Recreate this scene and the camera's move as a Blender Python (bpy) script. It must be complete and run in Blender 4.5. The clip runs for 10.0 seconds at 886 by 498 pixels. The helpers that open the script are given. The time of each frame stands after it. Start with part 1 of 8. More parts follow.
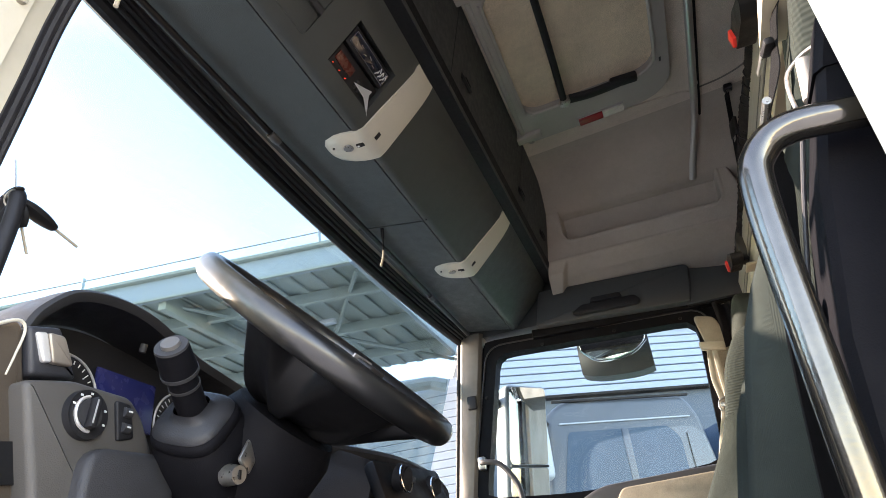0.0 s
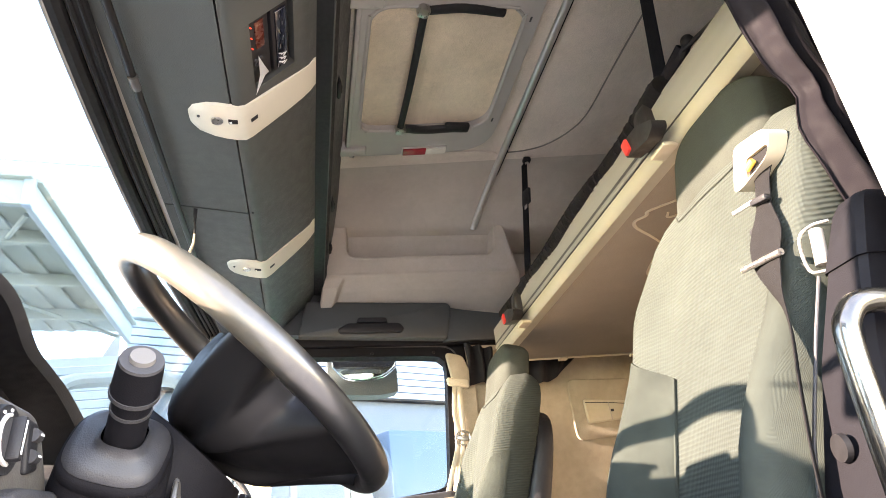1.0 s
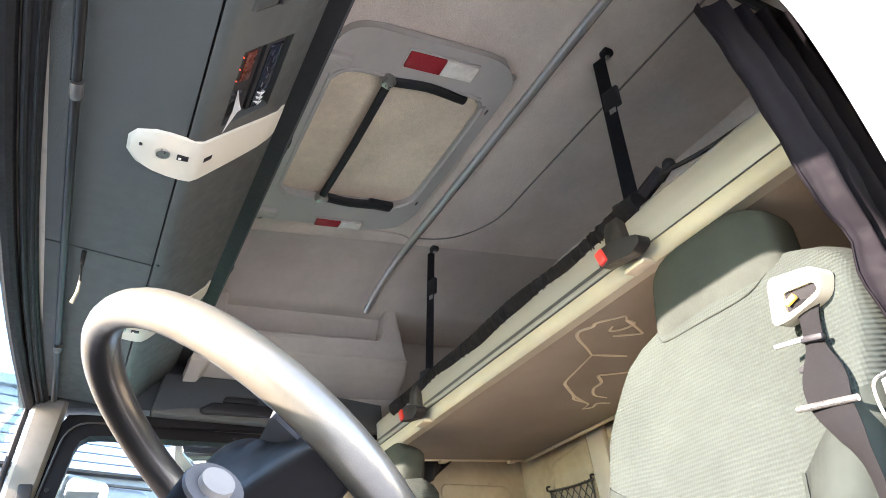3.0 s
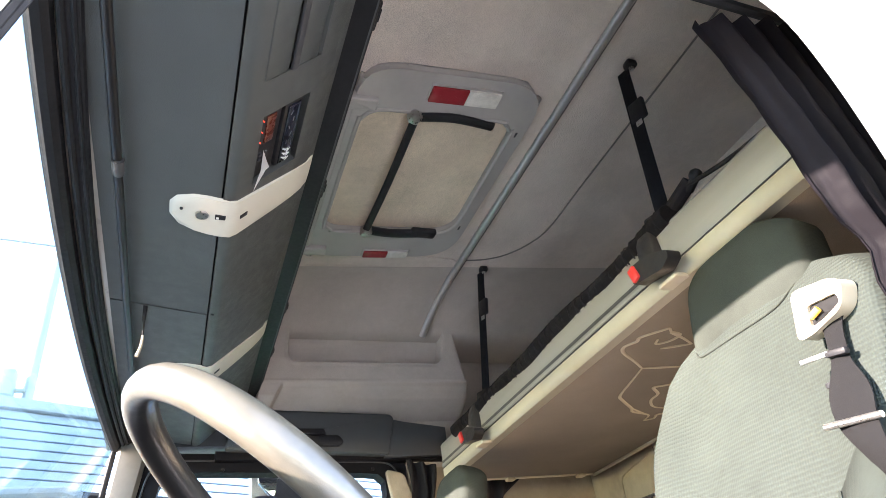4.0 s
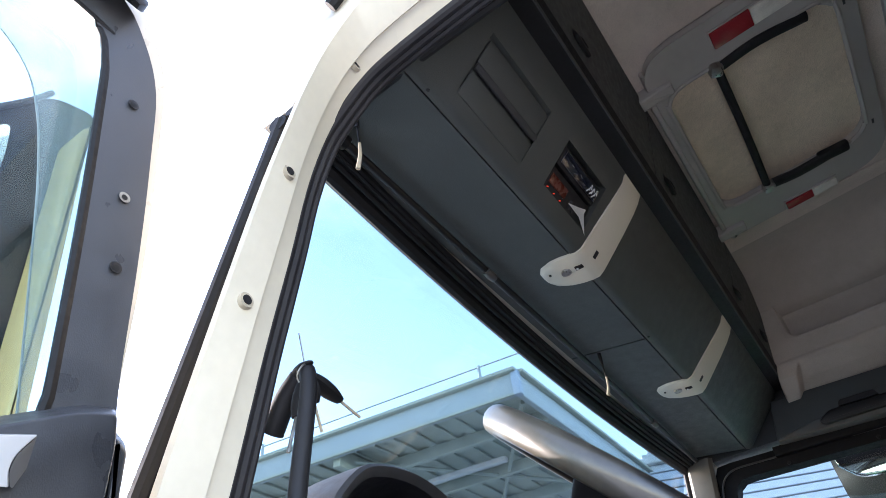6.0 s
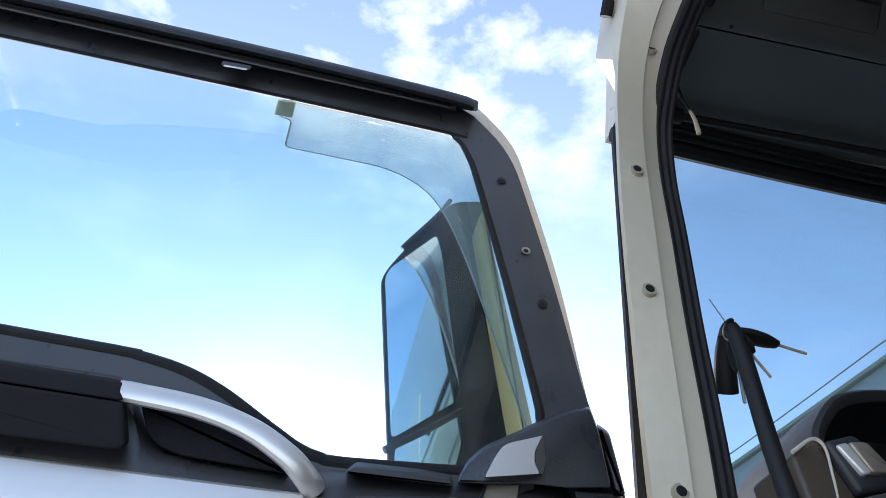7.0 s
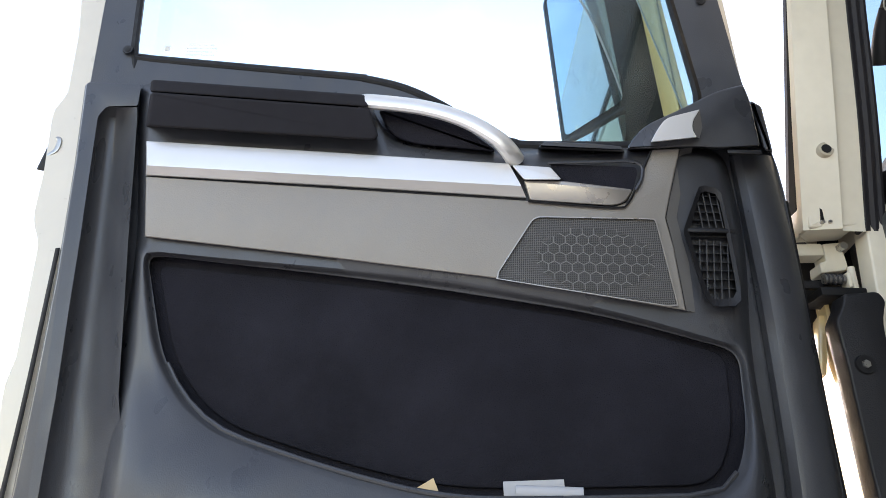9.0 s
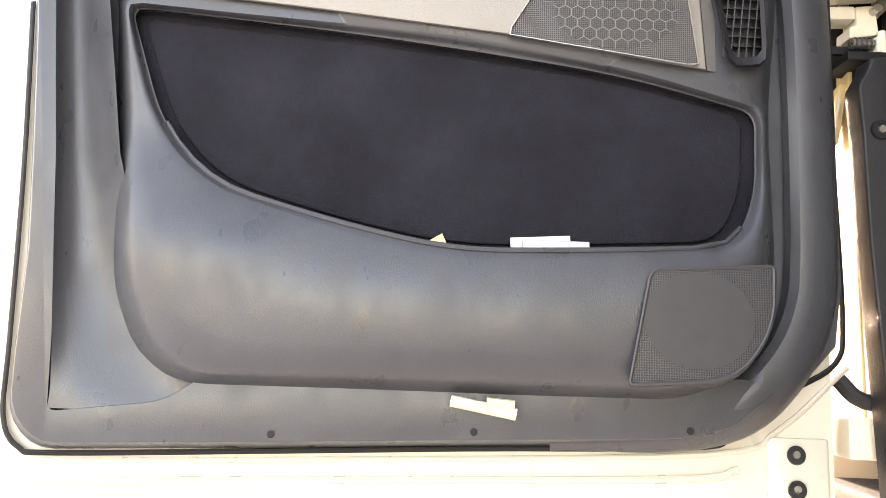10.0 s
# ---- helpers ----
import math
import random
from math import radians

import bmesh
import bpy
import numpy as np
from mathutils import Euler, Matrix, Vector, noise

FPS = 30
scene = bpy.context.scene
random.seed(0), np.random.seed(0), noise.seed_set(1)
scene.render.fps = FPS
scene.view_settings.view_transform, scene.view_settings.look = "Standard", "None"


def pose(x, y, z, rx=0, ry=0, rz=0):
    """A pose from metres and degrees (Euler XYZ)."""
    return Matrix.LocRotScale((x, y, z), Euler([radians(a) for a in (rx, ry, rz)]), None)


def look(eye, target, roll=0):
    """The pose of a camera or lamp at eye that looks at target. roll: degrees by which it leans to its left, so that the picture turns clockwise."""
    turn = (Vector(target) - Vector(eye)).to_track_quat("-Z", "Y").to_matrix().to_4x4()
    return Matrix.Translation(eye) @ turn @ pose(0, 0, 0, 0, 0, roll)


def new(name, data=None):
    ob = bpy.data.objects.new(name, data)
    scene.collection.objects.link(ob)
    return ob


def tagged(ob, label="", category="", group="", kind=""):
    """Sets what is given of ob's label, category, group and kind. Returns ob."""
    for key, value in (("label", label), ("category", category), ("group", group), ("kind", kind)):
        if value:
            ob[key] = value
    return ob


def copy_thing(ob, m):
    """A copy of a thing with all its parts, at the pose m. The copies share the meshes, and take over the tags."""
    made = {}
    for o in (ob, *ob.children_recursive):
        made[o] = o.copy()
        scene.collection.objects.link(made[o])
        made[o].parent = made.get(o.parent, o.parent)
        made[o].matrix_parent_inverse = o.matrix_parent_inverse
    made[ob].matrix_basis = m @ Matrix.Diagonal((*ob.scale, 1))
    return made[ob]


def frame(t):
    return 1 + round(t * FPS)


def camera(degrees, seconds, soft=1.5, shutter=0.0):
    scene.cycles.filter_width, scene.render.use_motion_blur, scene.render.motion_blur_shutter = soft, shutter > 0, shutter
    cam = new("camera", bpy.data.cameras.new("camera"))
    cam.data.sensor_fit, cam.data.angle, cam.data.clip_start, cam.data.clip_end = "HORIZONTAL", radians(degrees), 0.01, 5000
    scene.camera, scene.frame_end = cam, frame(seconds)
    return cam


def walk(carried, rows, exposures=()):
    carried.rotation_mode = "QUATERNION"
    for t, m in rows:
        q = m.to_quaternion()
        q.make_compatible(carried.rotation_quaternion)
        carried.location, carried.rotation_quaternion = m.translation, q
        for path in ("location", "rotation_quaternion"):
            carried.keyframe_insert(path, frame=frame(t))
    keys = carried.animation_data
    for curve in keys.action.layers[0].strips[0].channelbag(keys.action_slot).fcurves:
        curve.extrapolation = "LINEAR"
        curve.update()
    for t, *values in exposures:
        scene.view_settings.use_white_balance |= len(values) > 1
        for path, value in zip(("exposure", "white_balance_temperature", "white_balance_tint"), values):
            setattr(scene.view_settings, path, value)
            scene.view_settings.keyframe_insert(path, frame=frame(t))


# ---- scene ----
cam = camera(67.6, 10.0, soft=0.8)
PATH = [
    (0, (-0.368, -0.736, 1.653), (1.296, -0.216, 2.634), -6.5),
    (0.5, (-0.391, -0.505, 1.717), (1.385, -0.468, 2.637), -6.8),
    (1, (-0.408, -0.329, 1.771), (1.344, -0.742, 2.642), -7.2),
    (1.5, (-0.31, -0.223, 1.831), (1.337, -0.995, 2.664), -7.2),
    (2, (-0.213, -0.114, 1.867), (1.304, -1.022, 2.804), -7.4),
    (2.5, (-0.179, -0.082, 1.869), (1.287, -0.993, 2.881), -8.0),
    (3.8, (-0.283, -0.129, 1.898), (1.215, -0.921, 2.961), -9.0),
    (4, (-0.291, -0.143, 1.89), (1.241, -0.845, 2.968), -9.3),
    (4.5, (-0.316, -0.216, 1.861), (1.288, -0.637, 2.979), -9.3),
    (5, (-0.312, -0.343, 1.827), (1.3, -0.457, 3.006), -9.1),
    (5.2, (-0.316, -0.389, 1.818), (1.277, -0.353, 3.028), -9.0),
    (6.3, (-0.41, -0.554, 1.699), (0.65, 0.451, 3.066), -6.7),
    (6.5, (-0.417, -0.576, 1.675), (0.445, 0.585, 3.058), -5.3),
    (7, (-0.404, -0.609, 1.65), (-0.086, 0.773, 3.06), -1.0),
    (7.5, (-0.394, -0.679, 1.599), (-0.39, 0.756, 2.993), 1.7),
    (8, (-0.42, -0.722, 1.553), (-0.434, 0.865, 2.77), 1.9),
    (8.5, (-0.438, -0.732, 1.523), (-0.483, 1.002, 2.519), 2.0),
    (9, (-0.459, -0.713, 1.48), (-0.518, 1.113, 2.292), 2.3),
    (9.5, (-0.486, -0.678, 1.42), (-0.506, 1.213, 2.074), 2.2),
    (10, (-0.476, -0.676, 1.423), (-0.494, 1.304, 1.707), 2.3),
]
EXPOSURES = [(0, 3.42, 7900, 24), (0.5, 4.30, 8300, 28), (1.0, 4.80, 8700, 28), (1.7, 5.00, 7750, 27), (2.7, 4.82, 7350, 25), (3.8, 4.68, 7250, 24), (4.5, 4.38, 7350, 24), (5.2, 4.18, 7400, 25), (6.3, 2.62, 6700, 22), (7.0, 1.72, 6600, 20), (7.5, 1.42, 6500, 20), (8.0, 1.30, 6400, 19), (8.5, 1.62, 6900, 20), (9.0, 2.42, 7800, 22), (10.0, 3.66, 9300, 27)]
walk(cam, [(t, look(e, g, r)) for t, e, g, r in PATH], EXPOSURES)

# low winter sun ahead of the truck and a little to its near side
SUN = Vector((-0.03, 0.96, 0.285)).normalized()
world = bpy.data.worlds.new("sky")
scene.world = world
world.use_nodes = True
wn, wl = world.node_tree.nodes, world.node_tree.links
wn.clear()
w_out, w_bg = wn.new("ShaderNodeOutputWorld"), wn.new("ShaderNodeBackground")
w_sky = wn.new("ShaderNodeTexSky")
w_sky.sky_type, w_sky.sun_disc = "NISHITA", False
w_sky.sun_elevation, w_sky.sun_rotation = math.asin(SUN.z), math.atan2(SUN.x, SUN.y)
w_sky.dust_density, w_sky.air_density, w_sky.ozone_density = 0.4, 1.0, 1.1
w_co, w_map, w_noise = wn.new("ShaderNodeTexCoord"), wn.new("ShaderNodeMapping"), wn.new("ShaderNodeTexNoise")
w_map.inputs["Scale"].default_value = (1.0, 1.0, 2.2)
w_map.inputs["Location"].default_value = (0.35, 0.2, 0.1)
w_noise.inputs["Scale"].default_value = 3.4
w_noise.inputs["Detail"].default_value = 9
w_noise.inputs["Roughness"].default_value = 0.58
w_ramp, w_mix = wn.new("ShaderNodeValToRGB"), wn.new("ShaderNodeMix")
w_ramp.color_ramp.elements[0].position, w_ramp.color_ramp.elements[1].position = 0.51, 0.78
w_mix.data_type = "RGBA"
w_mix.inputs["B"].default_value = (6.0, 6.2, 6.6, 1)
wl.new(w_co.outputs["Generated"], w_map.inputs["Vector"])
wl.new(w_map.outputs["Vector"], w_noise.inputs["Vector"])
wl.new(w_noise.outputs["Fac"], w_ramp.inputs["Fac"])
w_sep, w_high, w_mul = wn.new("ShaderNodeSeparateXYZ"), wn.new("ShaderNodeMapRange"), wn.new("ShaderNodeMath")
w_high.inputs["From Min"].default_value, w_high.inputs["From Max"].default_value = 0.70, 0.90
w_high.inputs["To Min"].default_value, w_high.inputs["To Max"].default_value = 0.10, 0.9
w_mul.operation = "MULTIPLY"
wl.new(w_co.outputs["Generated"], w_sep.inputs["Vector"])
wl.new(w_sep.outputs["Z"], w_high.inputs["Value"])
wl.new(w_ramp.outputs["Color"], w_mul.inputs[0])
wl.new(w_high.outputs["Result"], w_mul.inputs[1])
wl.new(w_mul.outputs[0], w_mix.inputs["Factor"])
wl.new(w_sky.outputs["Color"], w_mix.inputs["A"])
wl.new(w_mix.outputs["Result"], w_bg.inputs["Color"])
w_bg.inputs["Strength"].default_value = 0.15
wl.new(w_bg.outputs["Background"], w_out.inputs["Surface"])

sun = new("sun", bpy.data.lights.new("sun", "SUN"))
sun.data.energy, sun.data.angle, sun.data.color = 1.8, radians(0.6), (1.0, 0.965, 0.91)
sun.matrix_world = look(SUN * 30, (0, 0, 0))
# ---- materials ----
def mat(name, color, rough=0.6, metal=0.0, grain=0.0, grain_scale=400.0, wear=0.15, wear_scale=6.0, stretch=(1, 1, 1), spec=0.5, rvar=0.1, coat=0.0, fleck=0.0):
    m = bpy.data.materials.new(name)
    m.use_nodes = True
    n, l = m.node_tree.nodes, m.node_tree.links
    b = n["Principled BSDF"]
    co, mp = n.new("ShaderNodeTexCoord"), n.new("ShaderNodeMapping")
    mp.inputs["Scale"].default_value = stretch
    l.new(co.outputs["Object"], mp.inputs["Vector"])
    big = n.new("ShaderNodeTexNoise")
    big.inputs["Scale"].default_value, big.inputs["Detail"].default_value = wear_scale, 6
    l.new(mp.outputs["Vector"], big.inputs["Vector"])
    mid = n.new("ShaderNodeTexNoise")
    mid.inputs["Scale"].default_value, mid.inputs["Detail"].default_value = wear_scale * 9, 4
    l.new(mp.outputs["Vector"], mid.inputs["Vector"])
    add = n.new("ShaderNodeMath")
    add.operation = "MULTIPLY_ADD"
    add.inputs[1].default_value = 0.4
    l.new(mid.outputs["Fac"], add.inputs[0])
    l.new(big.outputs["Fac"], add.inputs[2])
    r = n.new("ShaderNodeMapRange")
    r.inputs["From Min"].default_value, r.inputs["From Max"].default_value = 0.45, 0.95
    r.inputs["To Min"].default_value, r.inputs["To Max"].default_value = 1 - wear, 1 + wear
    l.new(add.outputs[0], r.inputs["Value"])
    mul = n.new("ShaderNodeVectorMath")
    mul.operation = "SCALE"
    mul.inputs[0].default_value = color
    l.new(r.outputs["Result"], mul.inputs["Scale"])
    l.new(mul.outputs["Vector"], b.inputs["Base Color"])
    r2 = n.new("ShaderNodeMapRange")
    r2.inputs["From Min"].default_value, r2.inputs["From Max"].default_value = 0.3, 0.75
    r2.inputs["To Min"].default_value, r2.inputs["To Max"].default_value = max(0.02, rough - rvar), min(1, rough + rvar)
    l.new(mid.outputs["Fac"], r2.inputs["Value"])
    l.new(r2.outputs["Result"], b.inputs["Roughness"])
    b.inputs["Metallic"].default_value = metal
    b.inputs["Specular IOR Level"].default_value = spec
    b.inputs["Coat Weight"].default_value = coat
    if grain:
        g = n.new("ShaderNodeTexNoise")
        g.inputs["Scale"].default_value, g.inputs["Detail"].default_value = grain_scale, 2
        l.new(mp.outputs["Vector"], g.inputs["Vector"])
        bp = n.new("ShaderNodeBump")
        bp.inputs["Strength"].default_value, bp.inputs["Distance"].default_value = grain, 0.002
        l.new(g.outputs["Fac"], bp.inputs["Height"])
        l.new(bp.outputs["Normal"], b.inputs["Normal"])
        if fleck:
            fr = n.new("ShaderNodeMapRange")
            fr.inputs["From Min"].default_value, fr.inputs["From Max"].default_value = 0.3, 0.7
            fr.inputs["To Min"].default_value, fr.inputs["To Max"].default_value = 1 - fleck, 1 + fleck
            fm = n.new("ShaderNodeVectorMath")
            fm.operation = "SCALE"
            l.new(g.outputs["Fac"], fr.inputs["Value"])
            l.new(mul.outputs["Vector"], fm.inputs[0])
            l.new(fr.outputs["Result"], fm.inputs["Scale"])
            l.new(fm.outputs["Vector"], b.inputs["Base Color"])
    return m


def weave(name, color, scale=260.0, rough=0.95, depth=0.6, wear=0.12, cross=1.0, fine=0.8):
    """Ribbed upholstery cloth."""
    m = mat(name, color, rough, wear=wear, wear_scale=5, spec=0.2)
    n, l = m.node_tree.nodes, m.node_tree.links
    b, co = n["Principled BSDF"], n["Texture Coordinate"]
    w1, w2, a = n.new("ShaderNodeTexWave"), n.new("ShaderNodeTexWave"), n.new("ShaderNodeMath")
    w1.bands_direction, w2.bands_direction = "X", "Z"
    for w, s in ((w1, scale * fine), (w2, scale)):
        w.inputs["Scale"].default_value, w.inputs["Distortion"].default_value, w.inputs["Detail"].default_value = s, 0.8, 1
        l.new(co.outputs["Object"], w.inputs["Vector"])
    a.operation = "MULTIPLY_ADD"
    a.inputs[1].default_value = cross
    l.new(w1.outputs["Fac"], a.inputs[0])
    l.new(w2.outputs["Fac"], a.inputs[2])
    bp = n.new("ShaderNodeBump")
    bp.inputs["Strength"].default_value, bp.inputs["Distance"].default_value = depth, 0.002
    l.new(a.outputs[0], bp.inputs["Height"])
    l.new(bp.outputs["Normal"], b.inputs["Normal"])
    # the dips of the weave are darkened in the colour, as shade would
    fr, fm = n.new("ShaderNodeMapRange"), n.new("ShaderNodeVectorMath")
    fr.inputs["From Max"].default_value = 2.0
    fr.inputs["To Min"].default_value, fr.inputs["To Max"].default_value = 1 - 0.38 * depth, 1 + 0.22 * depth
    fm.operation = "SCALE"
    l.new(a.outputs[0], fr.inputs["Value"])
    l.new(b.inputs["Base Color"].links[0].from_socket, fm.inputs[0])
    l.new(fr.outputs["Result"], fm.inputs["Scale"])
    l.new(fm.outputs["Vector"], b.inputs["Base Color"])
    b.inputs["Sheen Weight"].default_value = 0.12 if color[0] > 0.04 else 0.0
    return m


def pane_mat(name, tint=(0.93, 0.97, 0.97), gloss=0.9, dirt=0.03, film=0.0):
    """Thin window glass: clear, with a Fresnel reflection and a faint film of dirt."""
    m = bpy.data.materials.new(name)
    m.use_nodes = True
    n, l = m.node_tree.nodes, m.node_tree.links
    n.clear()
    out, tr, gl, mx = n.new("ShaderNodeOutputMaterial"), n.new("ShaderNodeBsdfTransparent"), n.new("ShaderNodeBsdfGlossy"), n.new("ShaderNodeMixShader")
    df, mx2, no, rp = n.new("ShaderNodeBsdfDiffuse"), n.new("ShaderNodeMixShader"), n.new("ShaderNodeTexNoise"), n.new("ShaderNodeMapRange")
    fr, pw, sc_ = n.new("ShaderNodeLayerWeight"), n.new("ShaderNodeMath"), n.new("ShaderNodeMath")
    pw.operation, sc_.operation = "POWER", "MULTIPLY_ADD"
    pw.inputs[1].default_value, sc_.inputs[1].default_value, sc_.inputs[2].default_value = 5.0, 0.80, 0.030
    fr.inputs["Blend"].default_value = 0.5
    l.new(fr.outputs["Facing"], pw.inputs[0])
    l.new(pw.outputs[0], sc_.inputs[0])
    tr.inputs["Color"].default_value = (*tint, 1)
    gl.inputs["Roughness"].default_value = 0.01
    gl.inputs["Color"].default_value = (gloss, gloss, gloss, 1)
    df.inputs["Color"].default_value = (0.7, 0.7, 0.68, 1)
    no.inputs["Scale"].default_value, no.inputs["Detail"].default_value = 9, 8
    rp.inputs["From Min"].default_value, rp.inputs["From Max"].default_value = 0.4, 0.8
    rp.inputs["To Min"].default_value, rp.inputs["To Max"].default_value = film, film + dirt
    l.new(no.outputs["Fac"], rp.inputs["Value"])
    l.new(sc_.outputs[0], mx.inputs["Fac"])
    l.new(tr.outputs["BSDF"], mx.inputs[1])
    l.new(gl.outputs["BSDF"], mx.inputs[2])
    l.new(rp.outputs["Result"], mx2.inputs["Fac"])
    l.new(mx.outputs["Shader"], mx2.inputs[1])
    l.new(df.outputs["BSDF"], mx2.inputs[2])
    l.new(mx2.outputs["Shader"], out.inputs["Surface"])
    return m


def glow(name, color, strength):
    m = mat(name, color, 0.4)
    b = m.node_tree.nodes["Principled BSDF"]
    b.inputs["Emission Color"].default_value, b.inputs["Emission Strength"].default_value = (*color, 1), strength
    return m


M = {}
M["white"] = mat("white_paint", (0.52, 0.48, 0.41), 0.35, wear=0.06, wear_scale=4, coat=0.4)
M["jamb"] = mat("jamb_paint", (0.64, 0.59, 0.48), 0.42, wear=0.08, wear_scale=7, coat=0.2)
M["black"] = mat("black_plastic", (0.012, 0.012, 0.014), 0.55, grain=0.25, grain_scale=700, wear=0.25, spec=0.35)
M["rubber"] = mat("black_rubber", (0.009, 0.009, 0.010), 0.6, wear=0.25, wear_scale=12, spec=0.25)
M["dark"] = mat("charcoal_plastic", (0.036, 0.036, 0.039), 0.55, grain=0.3, grain_scale=650, wear=0.16, wear_scale=5)
M["trim"] = mat("door_trim_plastic", (0.041, 0.043, 0.049), 0.40, grain=0.14, grain_scale=900, wear=0.26, wear_scale=3.2, rvar=0.16, fleck=0.07, stretch=(1, 1, 0.55))
M["console"] = mat("console_plastic", (0.056, 0.061, 0.058), 0.5, grain=0.35, grain_scale=600, wear=0.16, wear_scale=4, fleck=0.06)
M["cabinet"] = mat("cabinet_plastic", (0.050, 0.054, 0.055), 0.6, grain=0.3, grain_scale=600, wear=0.12)
M["pillartan"] = mat("dull_tan_plastic", (0.150, 0.135, 0.115), 0.55, grain=0.25, grain_scale=600, wear=0.15, wear_scale=9)
M["grey"] = mat("light_grey_plastic", (0.335, 0.310, 0.285), 0.5, grain=0.2, grain_scale=600, wear=0.06)
M["hatch"] = mat("hatch_grey_plastic", (0.375, 0.350, 0.325), 0.5, grain=0.2, grain_scale=500, wear=0.08)
M["silver"] = mat("satin_silver", (0.68, 0.67, 0.66), 0.36, metal=0.5, wear=0.02, rvar=0.03)
M["chrome"] = mat("bright_chrome", (0.86, 0.86, 0.87), 0.12, metal=1.0, wear=0.04, rvar=0.04)
M["steel"] = mat("worn_steel", (0.42, 0.41, 0.39), 0.35, metal=0.9, wear=0.2, wear_scale=20)
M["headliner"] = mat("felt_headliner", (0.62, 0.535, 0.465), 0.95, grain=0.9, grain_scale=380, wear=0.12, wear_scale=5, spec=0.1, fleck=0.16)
# headliner felt made darker: light falling off to this side is painted in
M["lining"] = mat("shaded_side_felt", (0.44, 0.385, 0.335), 0.9, grain=0.6, grain_scale=380, wear=0.10, wear_scale=5, spec=0.15, fleck=0.10)
M["bunkfelt"] = mat("bunk_felt", (0.185, 0.168, 0.152), 0.95, grain=0.6, grain_scale=420, wear=0.10, wear_scale=5, spec=0.1, fleck=0.08)
M["beige"] = mat("beige_wall_lining", (0.32, 0.275, 0.215), 0.9, grain=0.5, grain_scale=300, wear=0.22, wear_scale=4, spec=0.1, fleck=0.08)
M["railpaint"] = mat("pale_anodised_rail", (0.235, 0.229, 0.212), 0.42, metal=0.2, wear=0.07, stretch=(0.2, 6, 6))
M["boot"] = mat("grey_rubber_boot", (0.019, 0.020, 0.024), 0.5, grain=0.2, grain_scale=600, wear=0.2, wear_scale=12)
M["railbright"] = mat("bright_aluminium_rail", (0.50, 0.485, 0.46), 0.30, metal=0.6, wear=0.02, rvar=0.015)
M["pewter"] = mat("pewter_paint", (0.30, 0.28, 0.265), 0.34, metal=0.6, wear=0.05)
M["decor_dark"] = mat("grey_bevel_plastic", (0.13, 0.125, 0.12), 0.5, grain=0.2, grain_scale=600, wear=0.06)
M["hexprint"] = mat("pale_hex_print", (0.15, 0.146, 0.142), 0.6, wear=0.1)
M["satinblack"] = mat("satin_black_tube", (0.008, 0.008, 0.009), 0.36, wear=0.1, spec=0.45, rvar=0.015)
M["towerblack"] = mat("matt_black_plastic", (0.006, 0.006, 0.008), 0.7, grain=0.2, grain_scale=600, wear=0.2, spec=0.12)
M["hatchfelt"] = mat("tan_hatch_felt", (0.66, 0.545, 0.415), 0.95, grain=0.9, grain_scale=380, wear=0.16, wear_scale=6, spec=0.1, fleck=0.16)
M["cream"] = mat("cream_plastic", (0.44, 0.39, 0.30), 0.45, wear=0.08)
M["ivory"] = mat("ivory_lamp_plastic", (0.62, 0.58, 0.48), 0.4, grain=0.15, grain_scale=700, wear=0.05)
M["seat"] = weave("seat_cloth", (0.034, 0.042, 0.037), 44, depth=0.55, wear=0.2, cross=0.35, fine=1.6)
M["seatside"] = weave("seat_side_velour", (0.029, 0.036, 0.031), 700, depth=0.4, wear=0.35)
M["cloth"] = weave("black_cloth", (0.016, 0.015, 0.018), 600, depth=0.3)
# cream paint pushed to gold: the sun's glow is put into its colour
M["flange"] = mat("sun_gold_cream_paint", (0.70, 0.54, 0.30), 0.24, wear=0.06, coat=0.5)
M["mirrorarm"] = mat("ochre_mirror_arm", (0.72, 0.50, 0.22), 0.5, wear=0.08)
M["paletruck"] = mat("grey_truck_paint", (0.058, 0.074, 0.092), 0.45, wear=0.08, wear_scale=2, coat=0.1)
M["bluewall"] = mat("blue_grey_wall", (0.075, 0.105, 0.14), 0.6, wear=0.08, wear_scale=0.6)
M["bunkcream"] = mat("tan_edge_plastic", (0.33, 0.300, 0.235), 0.5, wear=0.08)
M["carpet"] = mat("pocket_felt", (0.0165, 0.0165, 0.0220), 0.95, grain=0.7, grain_scale=700, wear=0.3, wear_scale=8, spec=0.1)
M["curtain"] = mat("curtain_cloth", (0.0055, 0.0044, 0.0060), 0.7, grain=0.12, grain_scale=700, wear=0.12, spec=0.08)
M["web"] = weave("black_webbing", (0.007, 0.007, 0.009), 900, depth=0.5)
M["belt"] = weave("grey_belt_webbing", (0.010, 0.0098, 0.0105), 900, depth=0.5)
M["wheel"] = mat("worn_sunlit_leather", (0.088, 0.081, 0.064), 0.35, grain=0.06, grain_scale=700, wear=0.18, wear_scale=7, rvar=0.05, spec=0.8, coat=0.22)
M["hub"] = mat("wheel_hub_plastic", (0.0065, 0.0065, 0.0075), 0.50, grain=0.06, grain_scale=700, wear=0.2, spec=0.28, rvar=0.05)
